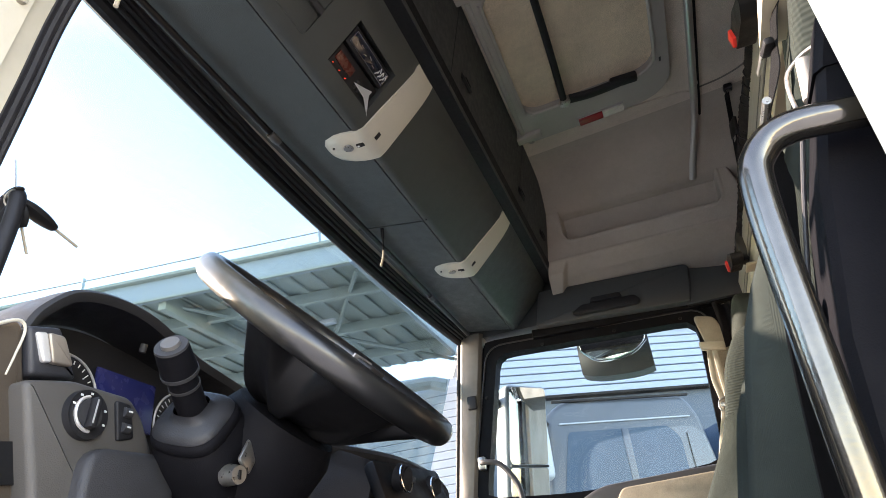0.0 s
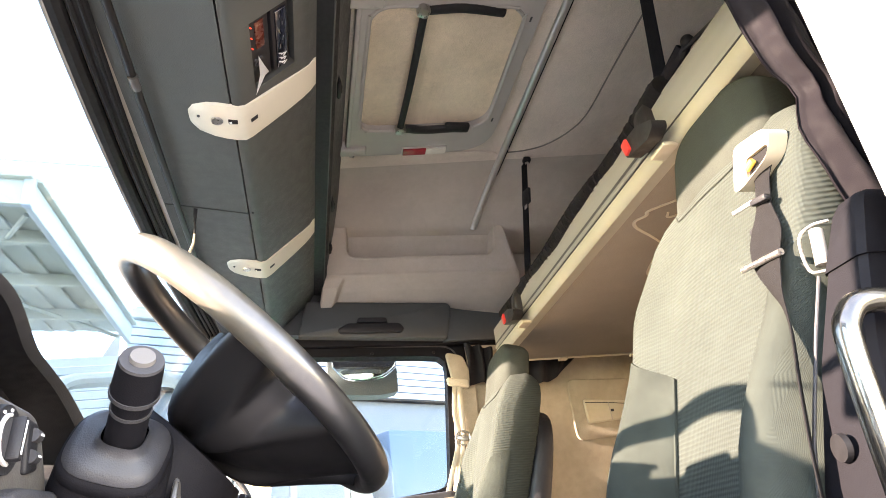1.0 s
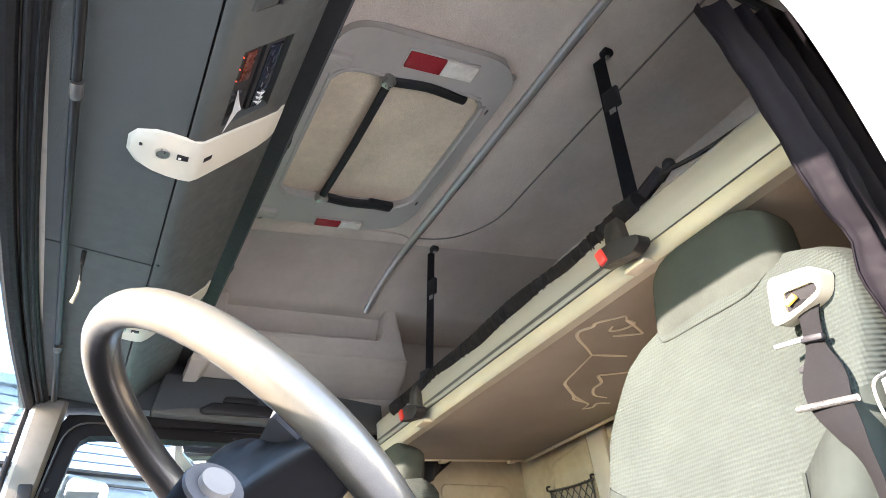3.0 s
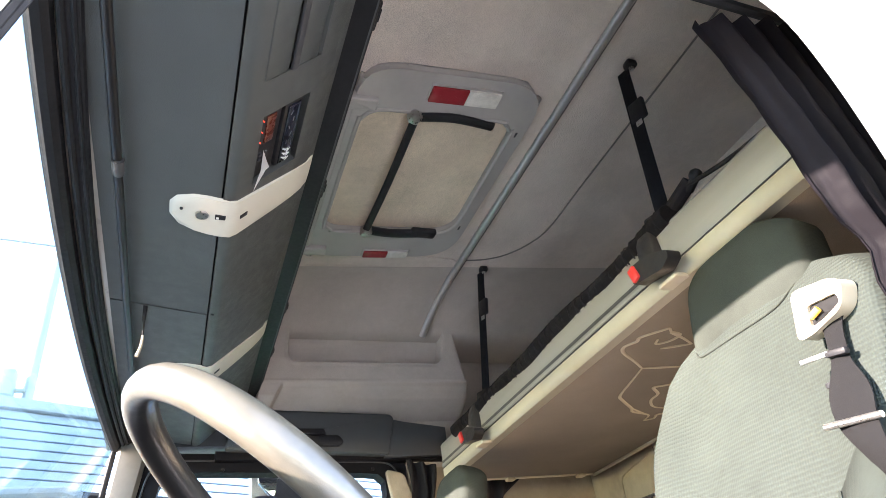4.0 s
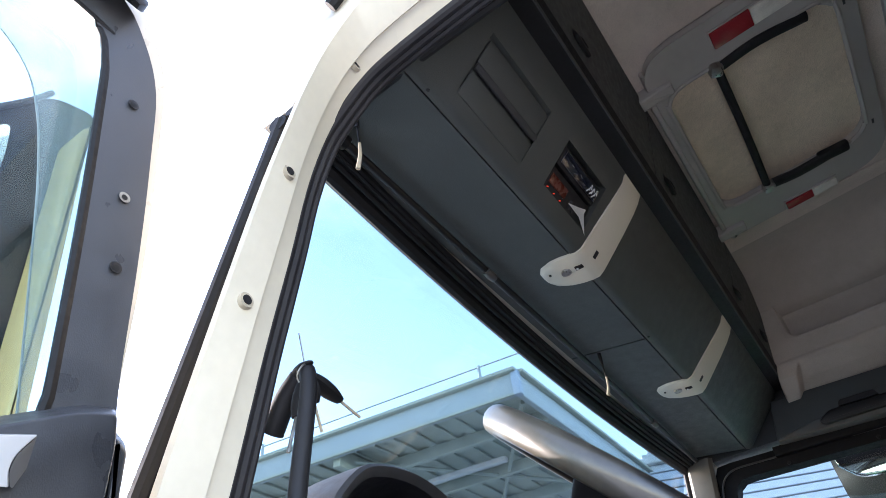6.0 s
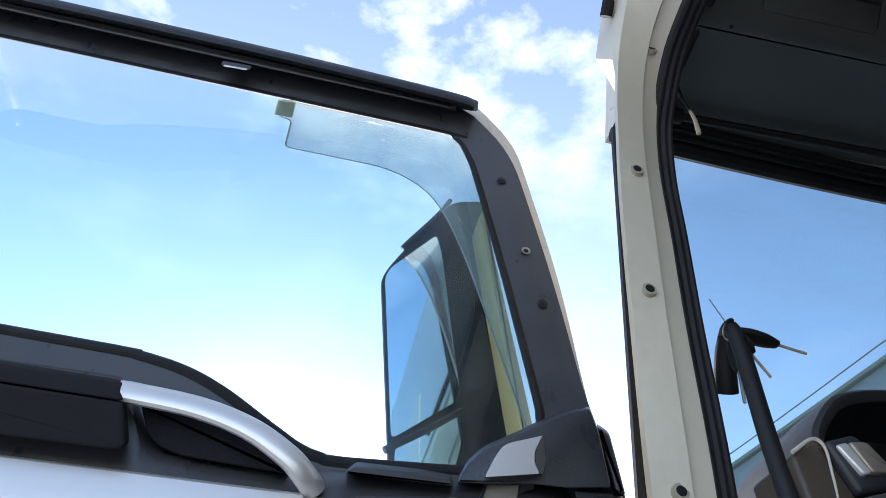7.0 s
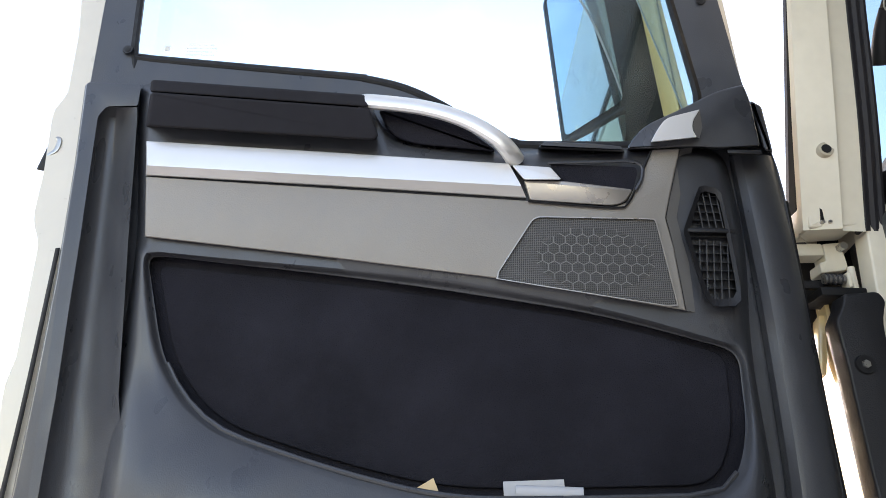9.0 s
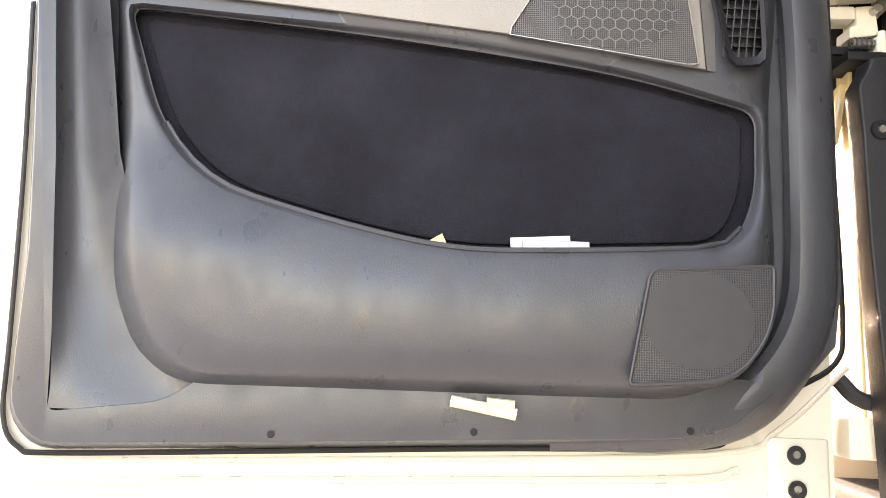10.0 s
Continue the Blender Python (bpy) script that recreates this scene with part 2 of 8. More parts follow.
# the leather is rubbed shiny; its sunlit arc is painted pale, fading out unevenly
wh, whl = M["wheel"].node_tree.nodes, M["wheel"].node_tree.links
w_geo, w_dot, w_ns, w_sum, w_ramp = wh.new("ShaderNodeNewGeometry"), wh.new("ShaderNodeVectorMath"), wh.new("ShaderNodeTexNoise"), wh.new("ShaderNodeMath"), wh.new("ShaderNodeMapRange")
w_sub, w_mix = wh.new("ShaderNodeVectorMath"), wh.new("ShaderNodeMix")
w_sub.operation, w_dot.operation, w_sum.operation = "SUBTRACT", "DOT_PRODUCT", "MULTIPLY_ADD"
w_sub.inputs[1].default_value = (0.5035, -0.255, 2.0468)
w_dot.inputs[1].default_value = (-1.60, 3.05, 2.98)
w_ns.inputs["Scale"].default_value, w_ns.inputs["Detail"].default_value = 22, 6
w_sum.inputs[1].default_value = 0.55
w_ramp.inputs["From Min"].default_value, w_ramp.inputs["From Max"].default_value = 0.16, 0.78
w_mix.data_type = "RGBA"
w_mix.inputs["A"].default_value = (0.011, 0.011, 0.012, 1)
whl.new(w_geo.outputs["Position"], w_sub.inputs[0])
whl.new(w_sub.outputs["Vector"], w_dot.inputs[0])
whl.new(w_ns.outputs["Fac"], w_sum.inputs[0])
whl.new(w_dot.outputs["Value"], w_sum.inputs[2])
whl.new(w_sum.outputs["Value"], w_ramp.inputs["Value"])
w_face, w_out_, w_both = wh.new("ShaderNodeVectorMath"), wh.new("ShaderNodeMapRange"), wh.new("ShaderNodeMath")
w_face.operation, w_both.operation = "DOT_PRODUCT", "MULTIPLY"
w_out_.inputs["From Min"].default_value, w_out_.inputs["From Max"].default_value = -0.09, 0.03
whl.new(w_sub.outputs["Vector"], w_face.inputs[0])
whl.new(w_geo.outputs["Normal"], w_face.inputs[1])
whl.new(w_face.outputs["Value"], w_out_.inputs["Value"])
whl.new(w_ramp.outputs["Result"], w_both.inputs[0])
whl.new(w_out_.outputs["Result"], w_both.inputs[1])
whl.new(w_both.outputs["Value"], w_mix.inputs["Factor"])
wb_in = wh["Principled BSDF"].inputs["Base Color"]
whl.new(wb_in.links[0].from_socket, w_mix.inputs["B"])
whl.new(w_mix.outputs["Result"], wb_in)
M["red"] = mat("red_plastic", (0.55, 0.035, 0.03), 0.4, wear=0.05)
M["redlens"] = mat("red_lamp_lens", (0.30, 0.026, 0.034), 0.2, wear=0.12, wear_scale=30)
M["clearlens"] = mat("frosted_lamp_lens", (0.66, 0.63, 0.57), 0.2, wear=0.2, wear_scale=30)
M["paper"] = mat("white_paper", (0.46, 0.46, 0.48), 0.8, wear=0.05)
M["card"] = mat("tan_card", (0.62, 0.46, 0.27), 0.85, wear=0.08)
M["foam"] = mat("pale_foam", (0.50, 0.46, 0.37), 0.9, wear=0.15, grain=0.4, grain_scale=200)
M["mirror"] = mat("mirror_glass", (0.9, 0.92, 0.93), 0.02, metal=1.0, wear=0.02, rvar=0.015)
M["glass"] = pane_mat("window_glass", (0.84, 0.91, 0.93), 0.45)
M["doorglass"] = pane_mat("tinted_door_glass", (0.74, 0.87, 0.91))
M["screen"] = pane_mat("windscreen_glass", (0.60, 0.71, 0.75), 0.8, 0.05)
M["deflector"] = pane_mat("deflector_acrylic", (0.84, 0.88, 0.87), 0.9, 0.10, 0.16)
M["pale_ground"] = mat("bounce_ground", (0.44, 0.43, 0.41), 0.9, grain=0.6, grain_scale=60, wear=0.2, wear_scale=0.6)
M["steelwork"] = mat("canopy_steel", (0.31, 0.335, 0.295), 0.6, wear=0.06, wear_scale=0.5)
M["fascia"] = mat("canopy_fascia", (0.31, 0.355, 0.38), 0.5, wear=0.05, wear_scale=0.5)
M["siding"] = mat("blue_white_siding", (0.30, 0.365, 0.45), 0.5, wear=0.05, wear_scale=0.5)
M["bluetruck"] = mat("blue_truck_paint", (0.035, 0.080, 0.135), 0.45, wear=0.08, wear_scale=2, coat=0.05)
M["dgreen"] = mat("green_paint", (0.05, 0.32, 0.12), 0.4, wear=0.08)
M["led"] = glow("red_led", (0.9, 0.06, 0.03), 0.08)
M["lcd"] = mat("dim_red_display", (0.10, 0.022, 0.015), 0.3)
M["bluelcd"] = mat("blue_display", (0.02, 0.025, 0.12), 0.25)
M["radiofront"] = mat("glossy_radio_front", (0.012, 0.016, 0.028), 0.12, wear=0.1, spec=0.6)
M["blindjoint"] = mat("dull_grey_joint", (0.10, 0.10, 0.10), 0.4, metal=0.5, wear=0.2)
# rubber made lighter for the light that falls on the seals
M["sealgrey"] = mat("lit_seal_rubber", (0.022, 0.021, 0.024), 0.55, wear=0.25, wear_scale=10, spec=0.3)
M["dashpale"] = mat("pale_dash_plastic", (0.076, 0.070, 0.064), 0.5, grain=0.2, grain_scale=600, wear=0.1)
M["dashbrown"] = mat("brown_grey_dash_plastic", (0.075, 0.057, 0.042), 0.5, grain=0.2, grain_scale=600, wear=0.18, wear_scale=9)
M["capface"] = mat("tan_silver_cap", (0.36, 0.31, 0.26), 0.40, metal=0.5, wear=0.10, wear_scale=20)
M["hoodside"] = mat("blue_grey_dash_plastic", (0.030, 0.031, 0.037), 0.5, grain=0.25, grain_scale=600, wear=0.15)
M["slip"] = mat("bright_paper_slip", (0.78, 0.78, 0.76), 0.8, wear=0.04)
M["decor"] = mat("light_grey_decor_plastic", (0.215, 0.198, 0.180), 0.48, grain=0.2, grain_scale=600, wear=0.08, wear_scale=4)
M["gauge"] = mat("gauge_face", (0.012, 0.012, 0.014), 0.4)
M["mark"] = mat("pale_print", (0.70, 0.70, 0.68), 0.5, wear=0.05)
M["amber"] = mat("amber_plastic", (0.65, 0.36, 0.07), 0.4)


# ---- mesh helpers ----
def thing(name, label, category, at=(0, 0, 0), group="", kind=""):
    e = new(name)
    e.empty_display_size = 0.05
    e.location = at
    return tagged(e, label, category, group, kind)


def finish(name, bm, material, smooth=True, angle=35):
    bmesh.ops.recalc_face_normals(bm, faces=bm.faces)
    me = bpy.data.meshes.new(name)
    bm.to_mesh(me)
    bm.free()
    me.materials.append(material)
    if smooth:
        me.shade_smooth()
        me.set_sharp_from_angle(angle=radians(angle))
    return me


def part(name, bm, material, parent=None, label="", smooth=True, angle=35):
    """Links a bmesh, whose places are in the world, as one mesh under a thing or a part."""
    ob = new(name, finish(name, bm, material, smooth, angle))
    if parent is not None:
        ob.parent = parent
        off = Vector((0, 0, 0))
        p = parent
        while p is not None:
            off += p.location
            p = p.parent
        ob.data.transform(Matrix.Translation(-off))
    return tagged(ob, label)


def solid(name, bm, material, label, category, group="", kind="", smooth=True, angle=35):
    return tagged(part(name, bm, material, None, "", smooth, angle), label, category, group, kind)


def box(bm, c, s, rot=None, bevel=0.0, seg=2):
    m = Matrix.Translation(c) @ (rot.to_4x4() if rot is not None else Matrix()) @ Matrix.Diagonal((*s, 1))
    r = bmesh.ops.create_cube(bm, size=1.0, matrix=m)
    if bevel:
        eds = {e for v in r["verts"] for e in v.link_edges}
        bmesh.ops.bevel(bm, geom=list(eds), offset=bevel, segments=seg, affect="EDGES", profile=0.5)
    return bm


def B(c, s, rot=None, bevel=0.0, seg=2):
    return box(bmesh.new(), c, s, rot, bevel, seg)


def rot_axes(x, y, z):
    return Matrix((x, y, z)).transposed()


def cyl(bm, a, b, r1, r2=None, n=20, caps=True):
    a, b = Vector(a), Vector(b)
    d = b - a
    m = Matrix.Translation((a + b) / 2) @ d.to_track_quat("Z", "Y").to_matrix().to_4x4()
    bmesh.ops.create_cone(bm, cap_ends=caps, segments=n, radius1=r1, radius2=r1 if r2 is None else r2, depth=d.length, matrix=m)
    return bm


def smooth_path(pts, sub=6):
    """A Catmull-Rom curve through pts."""
    p = [Vector(q) for q in pts]
    p = [2 * p[0] - p[1]] + p + [2 * p[-1] - p[-2]]
    out = []
    for i in range(1, len(p) - 2):
        for k in range(sub):
            t = k / sub
            a, b, c, d = p[i - 1], p[i], p[i + 1], p[i + 2]
            out.append(0.5 * ((2 * b) + (c - a) * t + (2 * a - 5 * b + 4 * c - d) * t * t + (3 * b - a - 3 * c + d) * t ** 3))
    out.append(p[-2])
    return out


def tube(bm, pts, r, n=12, sub=6, squash=1.0, closed=False):
    """A tube along a smooth path; r may be a function of the way along it (0 to 1)."""
    path = smooth_path(pts, sub) if sub else [Vector(q) for q in pts]
    rings, up = [], None
    for i, q in enumerate(path):
        if closed:
            d = path[(i + 1) % len(path)] - path[i - 1]
        else:
            d = path[min(i + 1, len(path) - 1)] - path[max(i - 1, 0)]
        d.normalize()
        if up is None:
            up = Vector((0, 0, 1)) if abs(d.z) < 0.9 else Vector((1, 0, 0))
        s = d.cross(up).normalized()
        up = s.cross(d).normalized()
        rad = r(i / (len(path) - 1)) if callable(r) else r
        rings.append([bm.verts.new(q + rad * (math.cos(a) * s + squash * math.sin(a) * up)) for a in (2 * math.pi * k / n for k in range(n))])
    m = len(rings)
    for i in range(m if closed else m - 1):
        A, C = rings[i], rings[(i + 1) % m]
        for k in range(n):
            bm.faces.new((A[k], A[(k + 1) % n], C[(k + 1) % n], C[k]))
    if not closed:
        bm.faces.new(rings[0][::-1])
        bm.faces.new(rings[-1])
    return bm


def T(pts, r, n=12, sub=6, squash=1.0):
    return tube(bmesh.new(), pts, r, n, sub, squash)


def rounded(poly, r, seg=4):
    """A polygon of 2D points with its corners rounded; r a number or one number a corner."""
    out, n = [], len(poly)
    for i in range(n):
        a, b, c = Vector(poly[i - 1]), Vector(poly[i]), Vector(poly[(i + 1) % n])
        rr = r[i] if isinstance(r, (list, tuple)) else r
        u, v = (a - b), (c - b)
        k = min(rr, u.length * 0.49, v.length * 0.49)
        if k < 1e-5:
            out.append(b)
            continue
        p, q = b + u.normalized() * k, b + v.normalized() * k
        for j in range(seg + 1):
            t = j / seg
            out.append((1 - t) ** 2 * p + 2 * t * (1 - t) * b + t * t * q)
    return [(p.x, p.y) for p in out]


def xz(y):
    return lambda u, v, d: Vector((u, y + d, v))


def yz(x):
    return lambda u, v, d: Vector((x + d, u, v))


def prism(poly, f, d0, d1, bevel=0.0):
    """A plate with the outline poly (2D), from depth d0 to d1, mapped by f; its front edge (d0) bevelled by insetting."""
    bm = bmesh.new()
    a = [bm.verts.new(f(u, v, d0)) for u, v in poly]
    b = [bm.verts.new(f(u, v, d1)) for u, v in poly]
    top = bm.faces.new(a)
    bm.faces.new(b[::-1])
    n = len(a)
    for i in range(n):
        bm.faces.new((a[i], b[i], b[(i + 1) % n], a[(i + 1) % n]))
    bmesh.ops.recalc_face_normals(bm, faces=bm.faces)
    if bevel:
        bmesh.ops.bevel(bm, geom=list(top.edges), offset=bevel, segments=3, affect="EDGES", profile=0.5)
    return bm


def angular(poly, n, c):
    """n points of a closed 2D outline at even angles about c (which it must see all round)."""
    p = [Vector(q) for q in poly]
    out = []
    for k in range(n):
        a = 2 * math.pi * k / n
        d = Vector((math.cos(a), math.sin(a)))
        best = 0.0
        for i in range(len(p)):
            u, v = p[i - 1] - Vector(c), p[i] - Vector(c)
            e = v - u
            den = d.x * e.y - d.y * e.x
            if abs(den) < 1e-12:
                continue
            t = (u.x * e.y - u.y * e.x) / den
            s = (u.x * d.y - u.y * d.x) / den
            if -1e-9 <= s <= 1 + 1e-9 and t > best:
                best = t
        out.append(Vector(c) + d * best)
    return out


def ring_plate(outer, inner, f, d0, d1, c, n=96, d0in=None):
    """A plate with a hole, from depth d0 to d1."""
    bm = bmesh.new()
    o, i = angular(outer, n, c), angular(inner, n, c)
    di = d0 if d0in is None else d0in
    A = [bm.verts.new(f(p.x, p.y, d0)) for p in o]
    Bv = [bm.verts.new(f(p.x, p.y, di)) for p in i]
    C = [bm.verts.new(f(p.x, p.y, d1)) for p in i]
    D = [bm.verts.new(f(p.x, p.y, d1)) for p in o]
    for k in range(n):
        j = (k + 1) % n
        for P, Q in ((A, Bv), (Bv, C), (C, D), (D, A)):
            bm.faces.new((P[k], P[j], Q[j], Q[k]))
    return bm


def loft(rows, thick=None, closed=False):
    """A sheet through rows of points; thick: a vector or a function of (i, j) that gives its other side."""
    bm = bmesh.new()
    V = [[bm.verts.new(p) for p in r] for r in rows]
    def skin(V, flip=False):
        for i in range(len(V) - 1):
            m = len(V[i])
            for j in range(m if closed else m - 1):
                q = (V[i][j], V[i][(j + 1) % m], V[i + 1][(j + 1) % m], V[i + 1][j])
                bm.faces.new(q[::-1] if flip else q)
    skin(V)
    if thick is not None:
        W = [[bm.verts.new(Vector(p) + Vector(thick)) for p in r] for r in rows]
        skin(W, True)
        m, k = len(rows), len(rows[0])
        for i in range(m - 1):
            for j in (0, k - 1):
                bm.faces.new((V[i][j], V[i + 1][j], W[i + 1][j], W[i][j]))
        for j in range(k - 1):
            for i in (0, m - 1):
                bm.faces.new((V[i][j], V[i][j + 1], W[i][j + 1], W[i][j]))
    return bm


def extrude_profile(profile, x0, x1, closed=True):
    """A (y, z) outline drawn out along x."""
    bm = bmesh.new()
    a = [bm.verts.new((x0, y, z)) for y, z in profile]
    b = [bm.verts.new((x1, y, z)) for y, z in profile]
    n = len(a)
    for i in range(n):
        bm.faces.new((a[i], b[i], b[(i + 1) % n], a[(i + 1) % n]))
    bm.faces.new(a[::-1])
    bm.faces.new(b)
    return bm


def screw(c, axis, r=0.008, parent=None, name="screw", washer=None):
    """A recessed screw: a washer ring with a dark head in it."""
    a = Vector(axis).normalized()
    bm = bmesh.new()
    cyl(bm, Vector(c) - a * 0.004, Vector(c) + a * 0.004, r * 0.9, r * 0.75, 14)
    return part(name, bm, washer or M["black"], parent)


def perforated(name, color, scale):
    """Fine round holes in plastic: dark dots with a dip."""
    m = mat(name, color, 0.55, wear=0.1)
    n, l = m.node_tree.nodes, m.node_tree.links
    b, co = n["Principled BSDF"], n["Texture Coordinate"]
    v, r, mx, bp = n.new("ShaderNodeTexVoronoi"), n.new("ShaderNodeMapRange"), n.new("ShaderNodeMix"), n.new("ShaderNodeBump")
    v.inputs["Scale"].default_value, v.inputs["Randomness"].default_value = scale, 0.0
    l.new(co.outputs["Object"], v.inputs["Vector"])
    r.inputs["From Min"].default_value, r.inputs["From Max"].default_value = 0.28, 0.42
    l.new(v.outputs["Distance"], r.inputs["Value"])
    mx.data_type = "RGBA"
    mx.inputs["A"].default_value, mx.inputs["B"].default_value = (color[0] * 0.12, color[1] * 0.12, color[2] * 0.12, 1), (*color, 1)
    l.new(r.outputs["Result"], mx.inputs["Factor"])
    l.new(mx.outputs["Result"], b.inputs["Base Color"])
    bp.inputs["Strength"].default_value, bp.inputs["Distance"].default_value = 0.6, 0.001
    l.new(r.outputs["Result"], bp.inputs["Height"])
    l.new(bp.outputs["Normal"], b.inputs["Normal"])
    return m


M["mesh_grey"] = perforated("grey_grille", (0.098, 0.094, 0.092), 420)
M["mesh_dim"] = perforated("dim_grille", (0.058, 0.056, 0.055), 420)
M["mesh_black"] = perforated("black_grille", (0.050, 0.050, 0.054), 400)
M["mesh_deep"] = perforated("deep_black_grille", (0.030, 0.030, 0.033), 400)
M["steelrail"] = mat("worn_grab_rail", (0.155, 0.146, 0.132), 0.17, metal=0.92, grain=0.05, grain_scale=300, wear=0.22, wear_scale=6, rvar=0.05)
M["darkglass"] = mat("dark_window", (0.034, 0.066, 0.104), 0.4, wear=0.08, wear_scale=1.5, spec=0.2, rvar=0.03)
# ---- the cab: setting ----
CEIL = lambda y: 3.175 + 0.07 * (-0.56 - y)
# unseen ground, made pale to bounce light up into the cab
solid("ground", B((0, 0, -0.05), (400, 400, 0.1)), M["pale_ground"], "unseen ground under the truck, pale to bounce light into the cab", "ground", kind="structure", smooth=False)
solid("floor", B((1.19, -0.74, 1.22), (2.2, 2.2, 0.06), bevel=0.01), M["rubber"], "dark rubber floor of the truck cab", "floor", kind="structure")

# headliner: one sheet with a raised roof panel behind the rail
rows = []
for i in range(13):
    y = -0.42 - i * 0.122
    row = []
    for j in range(21):
        x = 0.12 + j * 0.1
        side = max(0.0, abs(x - 1.17) - 0.80)
        row.append((x, y, CEIL(y) - 0.9 * side ** 2 * (1.0 if y > -1.1 else 0.6)))
    rows.append(row)
solid("ceiling", loft(rows, (0, 0, 0.03)), M["headliner"], "grey-beige felt headliner of the cab roof", "ceiling", kind="structure")
solid("roof", B((1.19, -1.10, 3.42), (2.4, 1.6, 0.06), bevel=0.03), M["white"], "white painted cab roof skin", "roof", kind="structure")

solid("wall_rear", B((1.19, -1.86, 1.8), (2.3, 0.06, 1.6)), M["beige"], "beige lined rear wall of the cab", "wall", kind="structure", smooth=False)
solid("wall_rear_upper", B((1.19, -1.86, 3.0), (2.3, 0.06, 0.80)), M["headliner"], "felt lined rear wall above the bunk", "wall", kind="structure", smooth=False)
# side walls behind the doors, and above them
solid("wall_rear_driver", B((0.055, -1.45, 2.2), (0.07, 0.84, 2.4)), M["beige"], "beige lined side wall behind the open door", "wall", kind="structure", smooth=False)
solid("wall_over_driver_door", prism([(-0.14, 2.70), (-0.40, 3.36), (-1.0, 3.36), (-1.0, 2.70)], yz(0.06), 0.0, 0.04), M["headliner"], "felt lined wall above the open door", "wall", kind="structure", smooth=False)
solid("wall_rear_passenger", B((2.30, -1.43, 1.8), (0.10, 0.86, 1.6)), M["beige"], "beige lined side wall behind the passenger door", "wall", kind="structure", smooth=False)
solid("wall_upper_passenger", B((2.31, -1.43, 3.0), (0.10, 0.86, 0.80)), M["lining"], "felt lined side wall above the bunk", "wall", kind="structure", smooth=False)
solid("wall_over_passenger_door", B((2.32, -0.43, 3.08), (0.10, 0.96, 0.72)), M["cabinet"], "dark lined wall above the passenger door", "wall", kind="structure", smooth=False)
solid("wall_front_upper", extrude_profile([(0.10, 2.745), (0.03, 2.745), (-0.36, 3.36), (-0.36, 3.40), (-0.26, 3.40)], 0.10, 2.37), M["white"], "white cab front above the windscreen", "wall", kind="structure", smooth=False)
solid("wall_front_lower", B((1.24, 0.42, 1.55), (2.26, 0.06, 0.80)), M["white"], "white cab front below the windscreen", "wall", kind="structure", smooth=False)

# windscreen
def ws(x, z):
    return 0.065 + (2.735 - z) * 0.34 + 0.10 * (1 - ((x - 1.19) / 1.1) ** 2) * (0.4 + (2.735 - z))
rows = [[(x, ws(x, z), z) for x in [0.11 + 2.16 * j / 24 for j in range(25)]] for z in [1.93 + 0.81 * i / 10 for i in range(11)]]
windscreen = thing("windscreen", "clear windscreen with a black rubber surround", "windscreen", (1.19, 0.2, 2.3), kind="structure")
g = part("pane", loft(rows, (0, 0.005, 0)), M["screen"], windscreen)
g.visible_shadow = False
edge = [(x, ws(x, 2.73) - 0.004, 2.73) for x in [0.10 + 2.18 * j / 20 for j in range(21)]]
part("header_seal", T(edge, 0.020, 10, 2), M["rubber"], windscreen, "black rubber header seal")
edge = [(x, ws(x, 2.75) - 0.035, 2.737) for x in [0.10 + 2.18 * j / 20 for j in range(21)]]
part("header_trim", T(edge, 0.018, 10, 2, 0.6), M["black"], windscreen)
part("sill_seal", T([(x, ws(x, 1.94) - 0.004, 1.94) for x in [0.1 + 2.18 * j / 20 for j in range(21)]], 0.02, 10, 2), M["rubber"], windscreen)
part("side_seal", T([(0.112, ws(0.11, z) - 0.004, z) for z in (1.93, 2.1, 2.3, 2.5, 2.74)], 0.016, 10, 3), M["rubber"], windscreen)
part("side_seal", T([(2.290, 0.068 + (2.735 - z) * 0.125, z) for z in (1.93, 2.1, 2.3, 2.5, 2.74)], 0.010, 10, 3), M["rubber"], windscreen)

# the driver's door opening: painted jamb all round, with seals
JO = [(0.118, 1.890), (0.112, 1.915), (0.075, 2.06), (0.02, 2.25), (-0.03, 2.41), (-0.065, 2.5), (-0.11, 2.6), (-0.17, 2.68), (-0.26, 2.73), (-0.5, 2.75), (-0.80, 2.745), (-0.95, 2.70), (-1.0, 2.57), (-0.992, 2.2), (-0.985, 1.22)]
JI = [(0.108, 1.888), (0.102, 1.915), (0.066, 2.05), (0.030, 2.22), (-0.005, 2.36), (-0.035, 2.49), (-0.075, 2.58), (-0.13, 2.64), (-0.22, 2.67), (-0.47, 2.69), (-0.76, 2.685), (-0.865, 2.64), (-0.915, 2.53), (-0.922, 2.2), (-0.905, 1.22)]
so, si = smooth_path([(0.0, *p) for p in JO], 5), smooth_path([(0.088, *p) for p in JI], 5)
def jamb_rows(a, b):
    rows = []
    for o, i in list(zip(so, si))[a:b]:
        n = (Vector((0, o.y, o.z)) - Vector((0, -0.42, 2.1))).normalized()
        out = Vector((0, n.y, n.z)) * 0.09
        if o.z < 2.62 and o.y > -0.4:
            out = Vector((0.085, 0.10, 0.0))
        elif o.z < 2.62:
            out = Vector((0, -0.06, 0.0))
        m1, m2 = o.lerp(i, 0.08), o.lerp(i, 0.62)
        back = Vector((0, out.y, out.z))
        rows.append([o + out, o + out * 0.08, m1 - back * 0.04, m2 - back * 0.10, o.lerp(i, 0.66) - back * 0.02, i, i + back + Vector((0.015, 0, 0))])
    return rows
n_so = len(so)
apillar = thing("pillar_front", "cream-white painted windscreen pillar with black screws", "pillar", (0.04, 0.05, 2.2), kind="structure")
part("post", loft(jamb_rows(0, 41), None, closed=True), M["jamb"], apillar)
